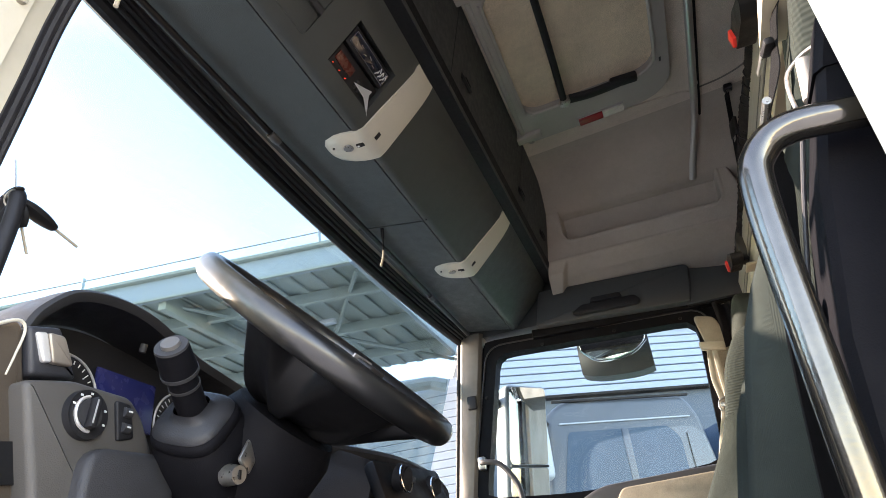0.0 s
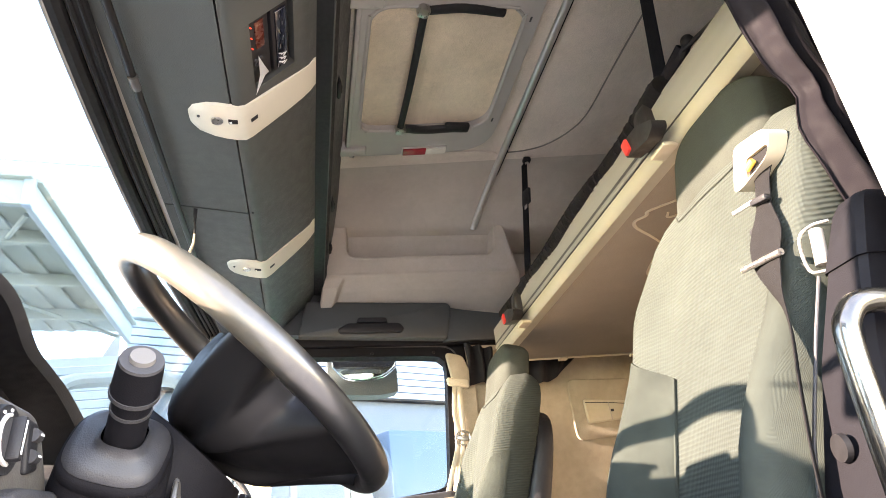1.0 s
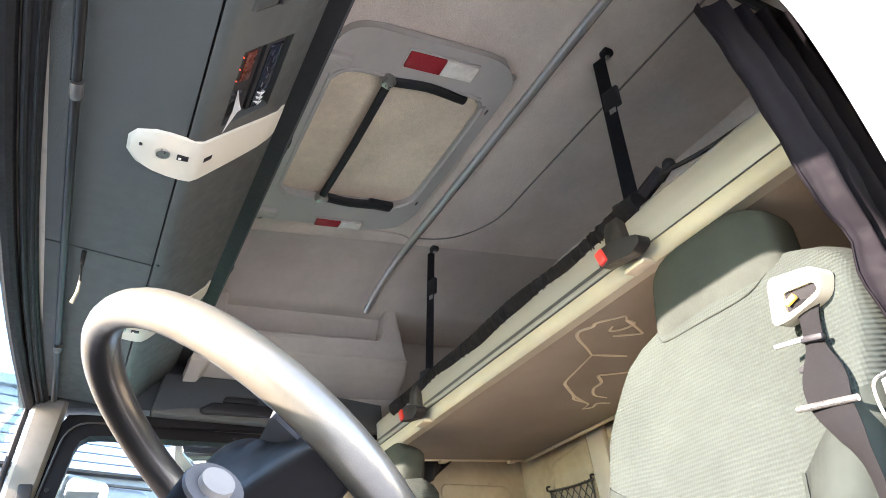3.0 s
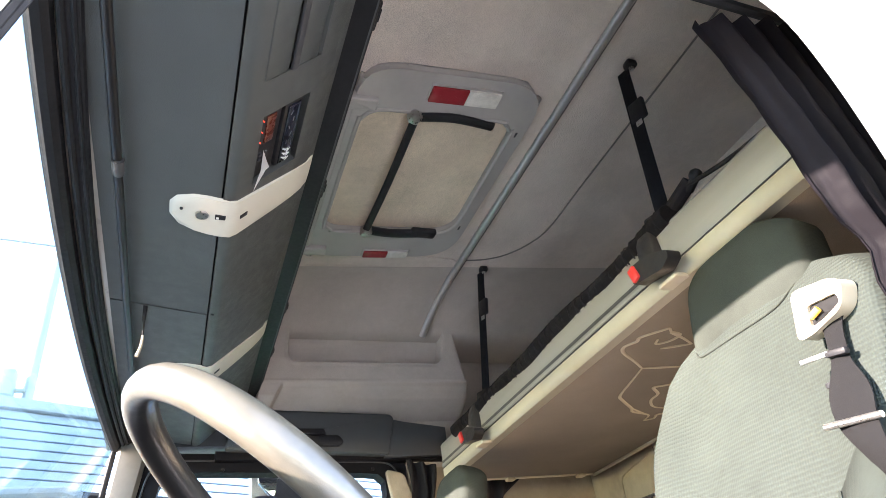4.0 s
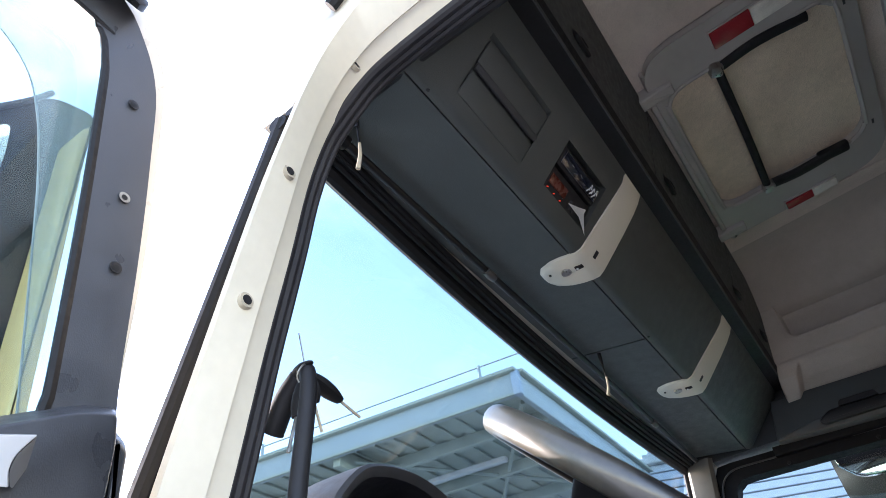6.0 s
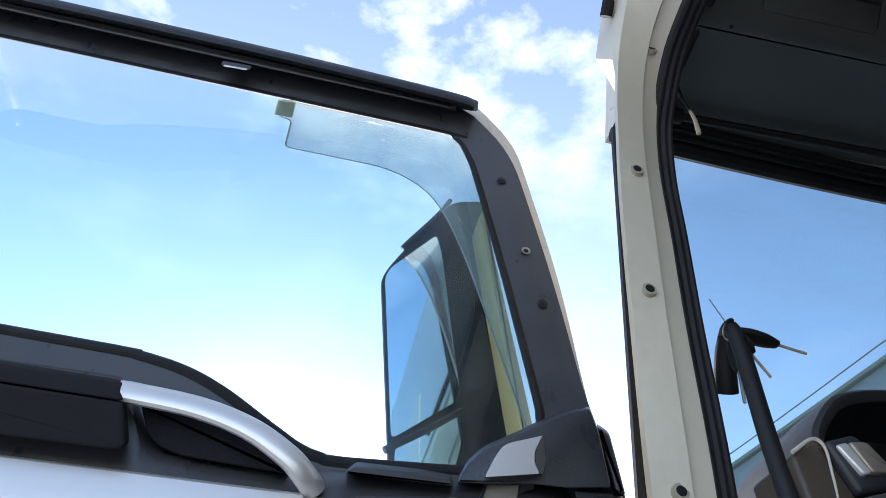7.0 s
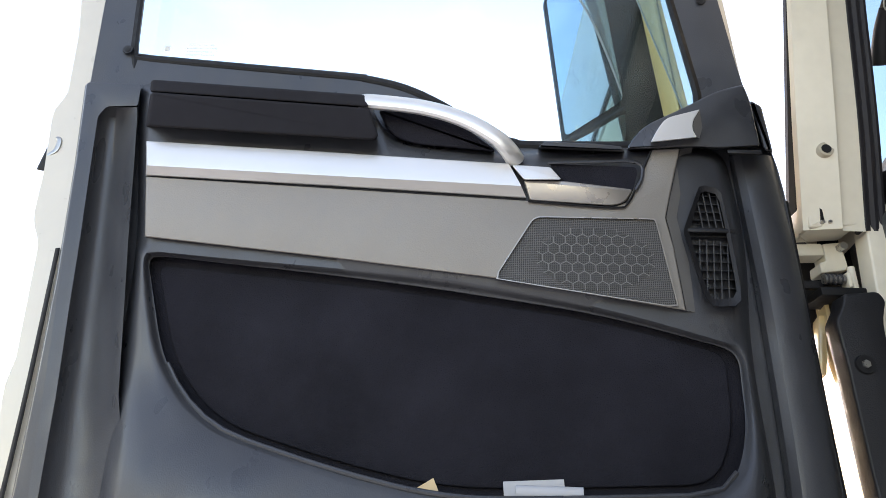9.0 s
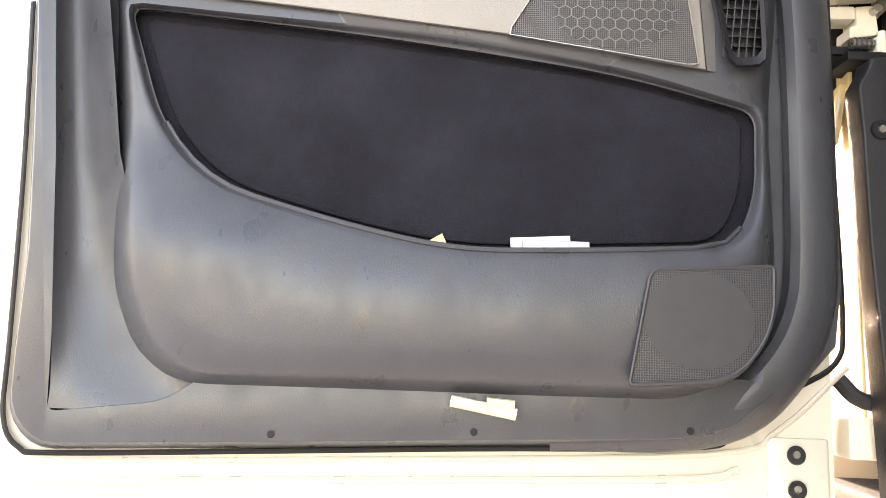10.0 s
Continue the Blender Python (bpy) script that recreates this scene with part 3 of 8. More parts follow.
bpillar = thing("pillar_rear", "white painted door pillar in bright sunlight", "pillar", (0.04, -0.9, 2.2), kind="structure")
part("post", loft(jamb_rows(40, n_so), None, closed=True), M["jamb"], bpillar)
for k, (off, r) in enumerate(((0.0, 0.010), (0.013, 0.009), (0.025, 0.007))):
    part("door_seal", T([Vector((0.092 + off, p.y + (0.012 if p.y > -0.4 and p.z < 2.6 else 0), p.z + 0.004)) for p in si[:52:3]], r, 10, 3), M["sealgrey"], apillar, "black rubber door seal, made lighter as if lit")
for (x, y, z) in ((0.064, -0.150, 2.661), (0.036, -0.047, 2.458), (0.034, 0.0105, 2.260), (0.040, 0.078, 1.998)):
    bm = cyl(bmesh.new(), (x, y + 0.004, z), (x, y - 0.0030, z), 0.0118, 0.0105, 24)
    p = part("washer", bm, M["cream"], apillar)
    part("screw", cyl(bmesh.new(), (x, y - 0.001, z), (x, y - 0.0042, z), 0.0072, 0.0066, 14), M["black"], p)
# lower pillar: bracket, hinge, sunlit flange and the black cover
part("pillar_foot", prism(rounded([(0.013, 1.891), (0.080, 1.897), (0.090, 1.920), (0.098, 1.94), (0.016, 1.934)], [0.004, 0.004, 0.01, 0.004, 0.004], 3), xz(0.106), 0.0, 0.05, 0.003), M["jamb"], apillar)
part("foot_slot", B((0.030, 0.104, 1.912), (0.003, 0.006, 0.024)), M["rubber"], apillar, smooth=False)
for x in (0.030, 0.040):
    part("foot_rivet", cyl(bmesh.new(), (x, 0.107, 1.899), (x, 0.101, 1.899), 0.003, 0.0025, 8), M["steel"], apillar)
# black plates behind and under the hinge stand in for the well's shade
part("hinge_well_shade", B((0.060, 0.205, 1.85), (0.17, 0.02, 0.15)), M["rubber"], apillar, "black plate for the shade in the hinge well", smooth=False)
part("well_floor", B((0.046, 0.145, 1.803), (0.060, 0.06, 0.012), bevel=0.002), M["rubber"], apillar)
hg = part("hinge_leaf", prism(rounded([(0.050, 1.887), (0.076, 1.890), (0.079, 1.848), (0.040, 1.842), (0.041, 1.858), (0.050, 1.861)], 0.003, 3), xz(0.148), 0.0, 0.03, 0.002), M["jamb"], apillar, "cream painted hinge leaf")
part("hinge_arm", B((0.028, 0.160, 1.876), (0.040, 0.03, 0.019), Matrix.Rotation(radians(-3), 3, "Y"), 0.003), M["jamb"], apillar)
part("hinge_bolt", cyl(bmesh.new(), (0.072, 0.149, 1.880), (0.072, 0.136, 1.880), 0.006, 0.006, 6), M["steel"], hg)
part("hinge_pin", cyl(bmesh.new(), (0.076, 0.140, 1.812), (0.076, 0.140, 1.848), 0.005), M["jamb"], hg)
part("check_roller", cyl(bmesh.new(), (0.030, 0.130, 1.8255), (0.058, 0.130, 1.8255), 0.0065, 0.0065, 16), M["steel"], apillar, "bright check-strap roller")
for x in (0.033, 0.039, 0.045, 0.051):
    part("roller_ring", cyl(bmesh.new(), (x, 0.130, 1.8255), (x + 0.002, 0.130, 1.8255), 0.0080, 0.0080, 16), M["dark"], apillar)
part("check_bracket", B((0.063, 0.134, 1.824), (0.006, 0.02, 0.022), bevel=0.002), M["jamb"], apillar)
part("check_strap", B((0.018, 0.150, 1.824), (0.04, 0.008, 0.012), bevel=0.002), M["black"], apillar)
# turned so that the side in view catches the sun
FL = Matrix.Rotation(radians(-14), 3, "Z")
part("flange", B((0.056, 0.215, 1.56), (0.006, 0.13, 0.51), FL, 0.002), M["flange"], apillar, "glossy cream flange in the door gap, tinted gold for sunlight")
part("flange_lip", B((0.038, 0.190, 1.745), (0.012, 0.05, 0.085), FL @ Matrix.Rotation(radians(10), 3, "Y"), 0.004), M["flange"], apillar)
part("inner_flange", B((0.046, 0.142, 1.50), (0.014, 0.02, 0.34), bevel=0.004), M["jamb"], apillar)
cover = rounded([(0.017, 1.756), (0.030, 1.778), (0.034, 1.793), (0.079, 1.798), (0.086, 1.785), (0.076, 1.758), (0.074, 1.70), (0.076, 1.60), (0.088, 1.40), (0.096, 1.26), (0.036, 1.26), (0.030, 1.406), (0.022, 1.56), (0.020, 1.70)], [0.006, 0.006, 0.004, 0.006, 0.006, 0.02, 0.02, 0.02, 0.02, 0.004, 0.004, 0.02, 0.02, 0.01], 3)
part("pillar_cover", prism(cover, xz(0.098), 0.0, 0.03, 0.003), M["black"], apillar, "black plastic lower pillar cover")
part("cover_seal", T([(0.022, 0.112, 1.75), (0.024, 0.112, 1.70), (0.026, 0.112, 1.56), (0.033, 0.112, 1.406), (0.038, 0.112, 1.27)], 0.003, 8, 4), M["rubber"], apillar)
p = part("washer", cyl(bmesh.new(), (0.040, 0.099, 1.70), (0.040, 0.0945, 1.70), 0.0125, 0.0115, 24), M["rubber"], apillar)
part("screw", cyl(bmesh.new(), (0.040, 0.096, 1.70), (0.040, 0.092, 1.70), 0.0055, 0.005, 6), M["steel"], p)
part("step_box", B((0.075, 0.17, 1.33), (0.13, 0.06, 0.05), bevel=0.006), M["jamb"], apillar)
part("step_hose", T([(0.005, 0.15, 1.40), (0.03, 0.14, 1.375), (0.10, 0.13, 1.37)], 0.010, 10, 4), M["black"], apillar)
part("inner_jamb", prism(rounded([(0.096, 1.945), (0.090, 1.86), (0.086, 1.80), (0.080, 1.75), (0.078, 1.66), (0.090, 1.40), (0.098, 1.26), (0.16, 1.26), (0.145, 1.60), (0.128, 1.945)], 0.004, 2), xz(0.112), 0.0, 0.03, 0.003), M["jamb"], apillar, "cream inner jamb")
for off, r in ((0.050, 0.012), (0.072, 0.010)):
    part("lower_seal", T([(0.080 + off, 0.108, 1.90), (0.078 + off, 0.112, 1.75), (0.080 + off, 0.112, 1.55), (0.086 + off, 0.112, 1.30)], r, 10, 4), M["rubber"], apillar, "black rubber door seal")
# roof gutter strip over the opening
gut = [(-0.012, -0.165, 2.715), (-0.012, -0.25, 2.765), (-0.012, -0.5, 2.785), (-0.012, -0.85, 2.775)]
solid("gutter_strip", T(gut, 0.011, 8, 5), M["rubber"], "black rubber rain gutter strip above the door opening", "gutter", kind="structure")
# outer skin beside the windscreen and over the door
solid("skin_over_door", prism([(-0.17, 2.72), (-0.42, 3.40), (-1.9, 3.40), (-1.9, 2.74), (-0.5, 2.755), (-0.26, 2.735)], yz(-0.01), 0.0, 0.03, 0.008), M["white"], "white cab side skin above the door", "wall", kind="structure")
solid("skin_rear_driver", B((0.0, -1.47, 2.0), (0.03, 0.90, 2.1), bevel=0.01), M["white"], "white cab side skin behind the door", "wall", kind="structure")
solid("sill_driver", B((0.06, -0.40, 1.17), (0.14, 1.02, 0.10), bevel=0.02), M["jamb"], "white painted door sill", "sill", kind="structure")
solid("chassis", B((1.19, -2.4, 0.85), (0.9, 6.0, 0.35), bevel=0.03), M["rubber"], "dark steel truck chassis under the cab", "chassis", kind="structure")

# passenger door with its window
pdoor = thing("door_passenger", "closed passenger door with dark trim round a large window", "door", (2.3, -0.45, 2.2), kind="structure")
po = [(0.120, 1.95), (-0.040, 2.68), (-0.06, 2.70), (-1.0, 2.66), (-1.0, 1.25), (0.22, 1.25)]
pi_ = rounded([(0.02, 2.06), (-0.100, 2.628), (-0.915, 2.590), (-0.87, 2.06), (-0.40, 2.02)], [0.03, 0.05, 0.06, 0.05, 0.2], 6)
part("door_frame", ring_plate(po, pi_, yz(2.272), 0.0, 0.06, (-0.45, 2.3), 96), M["towerblack"], pdoor, "black trim round the window")
fr = rounded([(0.075, 2.06), (-0.060, 2.670), (-0.965, 2.63), (-0.925, 1.97), (-0.40, 1.97)], [0.03, 0.08, 0.08, 0.05, 0.2], 6)
part("window_surround", ring_plate(fr, pi_, yz(2.262), 0.0, 0.012, (-0.45, 2.3), 96), M["towerblack"], pdoor)
g = part("window_pane", prism(pi_, yz(2.315), 0.0, 0.005), M["glass"], pdoor)
g.visible_shadow = False
for (y, z) in ((-0.30, 2.628), (-0.60, 2.618), (-0.86, 2.608), (-0.945, 2.45), (-0.03, 2.45)):
    part("screw", cyl(bmesh.new(), (2.262, y, z), (2.255, y, z), 0.007, 0.006, 10), M["rubber"], pdoor)
part("armrest", prism(rounded([(-0.90, 2.045), (-0.42, 2.03), (-0.15, 1.90), (0.2, 1.80), (0.2, 1.5), (-0.9, 1.5)], 0.05, 5), yz(2.20), 0.0, 0.07, 0.012), M["dark"], pdoor)
part("armrest_pad", prism(rounded([(-0.88, 2.02), (-0.50, 2.01), (-0.45, 1.93), (-0.88, 1.93)], 0.02, 4), yz(2.185), 0.0, 0.02, 0.006), M["beige"], pdoor, "beige cloth armrest pad")
part("grab_handle", T([(2.262, 0.02, 2.19), (2.225, 0.01, 2.19), (2.222, -0.06, 2.17), (2.222, -0.12, 2.08), (2.222, -0.13, 1.98), (2.262, -0.13, 1.96)], 0.011, 10, 5), M["dark"], pdoor)
part("grab_mount", B((2.25, 0.02, 2.19), (0.03, 0.03, 0.05), bevel=0.006), M["steel"], pdoor)
part("switch_block", B((2.238, 0.028, 2.435), (0.02, 0.040, 0.056), bevel=0.006), M["black"], pdoor)
part("frame_bead", T([(2.258, y, z) for y, z in fr] + [(2.258, *fr[0])], 0.0035, 6, 0), M["dark"], pdoor)
# passenger windscreen pillar, pale trim
rows = []
for z in (1.9, 2.1, 2.3, 2.5, 2.66, 2.735):
    y0, y1 = -0.050 + (2.735 - z) * 0.165, 0.052 + (2.735 - z) * 0.125
    rows.append([(2.262, y0, z), (2.247, y0 + 0.012, z), (2.244, y0 + 0.03, z), (2.25, y1 - 0.012, z), (2.262, y1, z), (2.33, y1 + 0.005, z), (2.33, y0, z)])
solid("pillar_passenger", loft(rows, None, closed=True), M["pillartan"], "grey-tan trimmed passenger windscreen pillar", "pillar", kind="structure")
# ---- the open driver's door ----
def smooth01(t):
    t = max(0.0, min(1.0, t))
    return t * t * (3 - 2 * t)


def fit_to_view(bm):
    """Scales deeper layers of the door up, so that they fit the camera's view."""
    for v in bm.verts:
        y = v.co.y + 0.042
        f = (y + 0.70) / 0.745
        v.co = (-0.44 + (v.co.x + 0.44) * f, y, 1.53 + (v.co.z - 1.53) * f)
    return bm


def dpart(name, bm, material, parent=None, label="", smooth=True, angle=35):
    return part(name, fit_to_view(bm), material, parent, label, smooth, angle)


door = thing("cab_door", "open truck door with charcoal plastic trim, silver bar and map pocket", "door", (-0.05, 0.08, 1.25))
hole = rounded([(-1.012, 2.665), (-0.225, 2.605), (-0.20, 2.53), (-0.164, 2.283), (-0.136, 2.054), (-0.15, 1.98), (-0.40, 1.975), (-0.503, 2.045), (-0.549, 2.068), (-0.611, 2.083), (-0.945, 2.111)], [0.035, 0.05, 0.05, 0.1, 0.03, 0.03, 0.04, 0.05, 0.05, 0.05, 0.03], 5)
skin = rounded([(-1.135, 2.79), (-1.06, 2.28), (-1.034, 2.1542), (-1.0212, 2.0434), (-1.034, 2.016), (-1.0285, 1.9785), (-1.0193, 1.9181), (-1.0148, 1.8558), (-1.0093, 1.8375), (-0.9965, 1.8146), (-0.9800, 1.66), (-0.985, 1.628), (-0.972, 1.5629), (-0.968, 1.4), (-0.968, 1.17), (-0.20, 1.17), (-0.06, 1.25), (-0.06, 1.46), (-0.065, 1.95), (-0.075, 2.10), (-0.082, 2.286), (-0.12, 2.60), (-0.20, 2.735), (-1.07, 2.82)], [0.03, 0.02, 0.02, 0.01, 0.01, 0.002, 0.002, 0.01, 0.01, 0.01, 0.005, 0.005, 0.02, 0.05, 0.05, 0.04, 0.03, 0.05, 0.05, 0.05, 0.1, 0.05, 0.06, 0.04], 4)
dpart("door_skin", ring_plate(skin, hole, xz(0.062), 0.0, 0.07, (-0.6, 2.3), 360), M["white"], door, "white painted metal door shell")
# pressed steps of the shell below the trim
for pts, r in (([(-0.99, 1.288), (-0.58, 1.306), (-0.194, 1.3266), (-0.116, 1.3554), (-0.041, 1.4232)], 0.0045), ([(-0.99, 1.267), (-0.58, 1.285), (-0.224, 1.300), (-0.160, 1.312)], 0.006), ([(-0.97, 1.225), (-0.58, 1.236), (-0.20, 1.250), (-0.06, 1.262)], 0.008)):
    dpart("pressed_rib", T([(x, 0.062, z) for x, z in pts], r, 8, 5, 0.7), M["white"], door)
dpart("rivet_tab", B((-0.098, 0.064, 1.306), (0.066, 0.010, 0.082), bevel=0.003), M["white"], door)
for z in (1.329, 1.2935):
    p = dpart("washer", cyl(bmesh.new(), (-0.099, 0.062, z), (-0.099, 0.054, z), 0.0105, 0.0095, 20), M["black"], door)
    dpart("rivet", cyl(bmesh.new(), (-0.099, 0.056, z), (-0.099, 0.051, z), 0.005, 0.004, 10), M["steel"], p)
seal = [(-0.970, 1.807), (-0.955, 1.605), (-0.946, 1.416), (-0.942, 1.335), (-0.921, 1.304), (-0.881, 1.300), (-0.654, 1.311), (-0.439, 1.322), (-0.212, 1.332), (-0.165, 1.346), (-0.103, 1.394), (-0.054, 1.426), (-0.044, 1.476), (-0.046, 1.64), (-0.045, 1.9)]
dpart("edge_seal", T([(x, 0.056, z) for x, z in seal], 0.003, 8, 5), M["rubber"], door, "black rubber edge seal")

trim_out = rounded([(-1.08, 2.77), (-1.035, 2.45), (-0.995, 2.07), (-0.965, 1.82), (-0.920, 1.330), (-0.20, 1.330), (-0.115, 1.385), (-0.045, 1.44), (-0.045, 1.95), (-0.075, 2.08), (-0.092, 2.286), (-0.13, 2.58), (-0.21, 2.70)], [0.04, 0.02, 0.02, 0.02, 0.04, 0.05, 0.03, 0.04, 0.05, 0.05, 0.1, 0.08, 0.05], 5)
dpart("trim_panel", ring_plate(trim_out, hole, xz(0.040), 0.0, 0.020, (-0.6, 2.3), 144, 0.006), M["trim"], door)
dpart("glass_seal", T([(x, 0.050, z) for x, z in hole[::2]] + [(hole[0][0], 0.050, hole[0][1])], 0.007, 8, 2), M["rubber"], door, "black rubber glass seal")
g = dpart("window_pane", prism(hole, xz(0.095), 0.0, 0.004), M["doorglass"], door)
g.visible_shadow = False

# raised bolster with the map pocket
bolster = rounded([(-0.922, 2.066), (-0.908, 1.99), (-0.870, 1.815), (-0.842, 1.476), (-0.810, 1.403), (-0.763, 1.367), (-0.406, 1.367), (-0.20, 1.371), (-0.125, 1.43), (-0.116, 1.52), (-0.120, 1.70), (-0.105, 1.84), (-0.115, 1.975), (-0.24, 1.975), (-0.42, 1.966), (-0.565, 1.985), (-0.60, 2.052)], [0.015, 0.02, 0.05, 0.06, 0.05, 0.06, 0.05, 0.06, 0.05, 0.05, 0.05, 0.05, 0.03, 0.03, 0.05, 0.02, 0.02], 5)
pocket = rounded([(-0.855, 1.800), (-0.547, 1.773), (-0.287, 1.738), (-0.135, 1.698), (-0.138, 1.60), (-0.165, 1.537), (-0.348, 1.526), (-0.472, 1.522), (-0.599, 1.548), (-0.741, 1.590), (-0.805, 1.660)], [0.02, 0.2, 0.2, 0.02, 0.05, 0.05, 0.1, 0.1, 0.15, 0.08, 0.05], 6)
C0 = (-0.47, 1.645)
bo, bi = angular(bolster, 360, C0), angular(pocket, 360, C0)
rows = []
for kind, q in [("outer", v) for v in (0.0, 0.003, 0.007, 0.013, 0.022)] + [("between", v) for v in (0.2, 0.45, 0.7)] + [("inner", v) for v in (0.014, 0.010, 0.007, 0.004, 0.0015, 0.0)]:
    row = []
    for o, i in zip(bo, bi):
        w = (o - i).length
        a, b = min(0.022, 0.45 * w), min(0.014, 0.45 * w)
        out = q * a / 0.022 if kind == "outer" else w - q * b / 0.014 if kind == "inner" else a + (w - a - b) * q
        p = o.lerp(i, out / w)
        low = smooth01((1.66 - p.y) / 0.16)
        d = 0.040 - (0.030 + 0.035 * low) * math.sqrt(smooth01(min(1.0, out / a)))
        d -= 0.012 * low * math.sin(math.pi * out / w)
        d += 0.012 * smooth01((out - w + b) / b) * (1 - low)
        row.append((p.x, d, p.y))
    rows.append(row)
lip = [Vector((x, d - 0.0005, z)) for x, d, z in rows[-1]]
for d in (0.024, 0.032, 0.039):
    rows.append([(p.x, d, p.y) for p in bi])
dpart("bolster", loft(rows, None, closed=True), M["trim"], door, "charcoal textured door bolster", angle=50)
dpart("pocket_lining", prism([(p.x, p.y) for p in angular(pocket, 120, C0)], xz(0.037), 0.0, 0.002), M["carpet"], door, "black felt pocket lining")
lip = sorted((p for p in lip if p.z < 1.665 and p.x < -0.15), key=lambda p: p.x)
dpart("pocket_lip", T(lip[::4], 0.0032, 8, 1), M["trim"], door, "raised lip along the pocket")
inner = [(C0[0] + (x - C0[0]) * 0.955, C0[1] + (z - C0[1]) * 0.90 + 0.002) for x, z in pocket]
dpart("pocket_mat", prism(inner, xz(0.030), 0.0, 0.006, 0.002), M["carpet"], door)

# armrest pad in two cloth strips
dpart("armrest_pad", prism(rounded([(-0.9056, 2.0463), (-0.5942, 2.0267), (-0.5775, 1.980), (-0.586, 1.9749), (-0.8994, 1.9894)], 0.005, 3), xz(-0.022), 0.0, 0.035, 0.004), M["cloth"], door, "black cloth armrest pad", smooth=False)
dpart("armrest_pad", prism(rounded([(-0.9092, 2.0692), (-0.6016, 2.0496), (-0.5945, 2.0285), (-0.9061, 2.0480)], 0.005, 3), lambda u, v, d: Vector((u, -0.020 + 0.35 * (v - 2.035) + d, v)), 0.0, 0.03, 0.004), M["cloth"], door, "black cloth armrest strip", smooth=False)
# silver bar
def capped(bm):
    bmesh.ops.holes_fill(bm, edges=[q for q in bm.edges if q.is_boundary])
    return bm
def bar_ring(x0, x1, x2, z0, z1, z2):
    """One end of the silver bar: an upper face leaning back over a narrower lower facet."""
    return [(x0, 0.0, z0), (x0, -0.003, z0 - 0.001), (x1, -0.0115, z1), (x1, -0.0115, z1 - 0.0015), (x2, 0.002, z2 + 0.001), (x2, 0.006, z2), (x2, 0.014, z2), (x0, 0.014, z0)]
dpart("silver_bar", capped(loft([bar_ring(-0.8935, -0.8854, -0.8823, 1.9663, 1.9288, 1.9126), bar_ring(-0.64, -0.636, -0.634, 1.955, 1.9195, 1.9035), bar_ring(-0.4005, -0.3855, -0.3785, 1.9435, 1.9110, 1.8925)], None, closed=True)), M["silver"], door, "satin silver decor bar", angle=20)
pull = rounded([(-0.3815, 1.9178), (-0.3308, 1.9188), (-0.24, 1.9086), (-0.2512, 1.8892), (-0.2685, 1.8841), (-0.3737, 1.8892)], [0.003, 0.008, 0.004, 0.012, 0.015, 0.003], 4)
dpart("pull_top", prism(rounded([(-0.3970, 1.9412), (-0.3460, 1.9390), (-0.3320, 1.9205), (-0.3810, 1.9190)], 0.003, 3), lambda u, v, d: Vector((u, -0.010 - 0.25 * (1.94 - v) + d, v)), 0.0, 0.02, 0.001), M["silver"], door, "satin silver pull top")
dpart("pull_lip", prism(pull, lambda u, v, d: Vector((u, -0.008 + 0.20 * (1.918 - v) + d, v)), 0.0, 0.02, 0.002), M["pewter"], door, "satin silver pull lip")
dpart("pull_recess", prism(rounded([(-0.3476, 1.9447), (-0.2332, 1.9427), (-0.2322, 1.9336), (-0.2402, 1.9065), (-0.2944, 1.906), (-0.3275, 1.9166)], 0.006, 4), xz(0.0005), 0.0, 0.01), M["carpet"], door)
dpart("recess_rim", T([(-0.349, -0.002, 1.946), (-0.29, -0.004, 1.949), (-0.232, -0.002, 1.950), (-0.226, -0.002, 1.93), (-0.236, -0.002, 1.908)], 0.0025, 8, 4), M["trim"], door)
# pale decor panel
decor = [(-0.8816, 1.9105), (-0.3785, 1.8885), (-0.2678, 1.8820), (-0.2487, 1.8900), (-0.2347, 1.9185), (-0.2117, 1.9706), (-0.1726, 1.9736), (-0.188, 1.920), (-0.2020, 1.8690), (-0.1960, 1.830), (-0.1900, 1.7453), (-0.42, 1.7803), (-0.62, 1.801), (-0.8636, 1.8234)]
dpart("decor_panel", prism(decor, xz(0.002), 0.0, 0.02, 0.002), M["decor"], door, "light grey decor panel")
dpart("decor_edge", prism([(-0.1716, 1.9736), (-0.1546, 1.9766), (-0.1746, 1.9205), (-0.1877, 1.8705), (-0.1837, 1.8384), (-0.1690, 1.7420), (-0.1890, 1.7450), (-0.1955, 1.830), (-0.2010, 1.8690), (-0.187, 1.920)], lambda u, v, d: Vector((u, 0.002 + 0.5 * (u + 0.195) + d, v)), 0.0, 0.02), M["decor_dark"], door, "darker bevelled edge of the decor panel", smooth=False)
dpart("decor_gap", T([(-0.376, -0.0005, 1.8880), (-0.2678, -0.0005, 1.8815), (-0.2470, -0.0005, 1.8900), (-0.2330, -0.0005, 1.9190), (-0.2105, -0.0005, 1.9700)], 0.0016, 6, 4), M["rubber"], door)
# loudspeaker grille with a honeycomb badge of ribs
sp = rounded([(-0.4199, 1.779), (-0.3717, 1.8623), (-0.3637, 1.8664), (-0.2141, 1.8674), (-0.2131, 1.8593), (-0.1975, 1.7475)], [0.004, 0.006, 0.006, 0.003, 0.003, 0.004], 4)
dpart("speaker_rim", ring_plate(sp, [(-0.3 + (x + 0.3) * 0.985, 1.81 + (z - 1.81) * 0.975) for x, z in sp], xz(-0.003), 0.0, 0.01, (-0.3, 1.81), 96), M["pewter"], door)
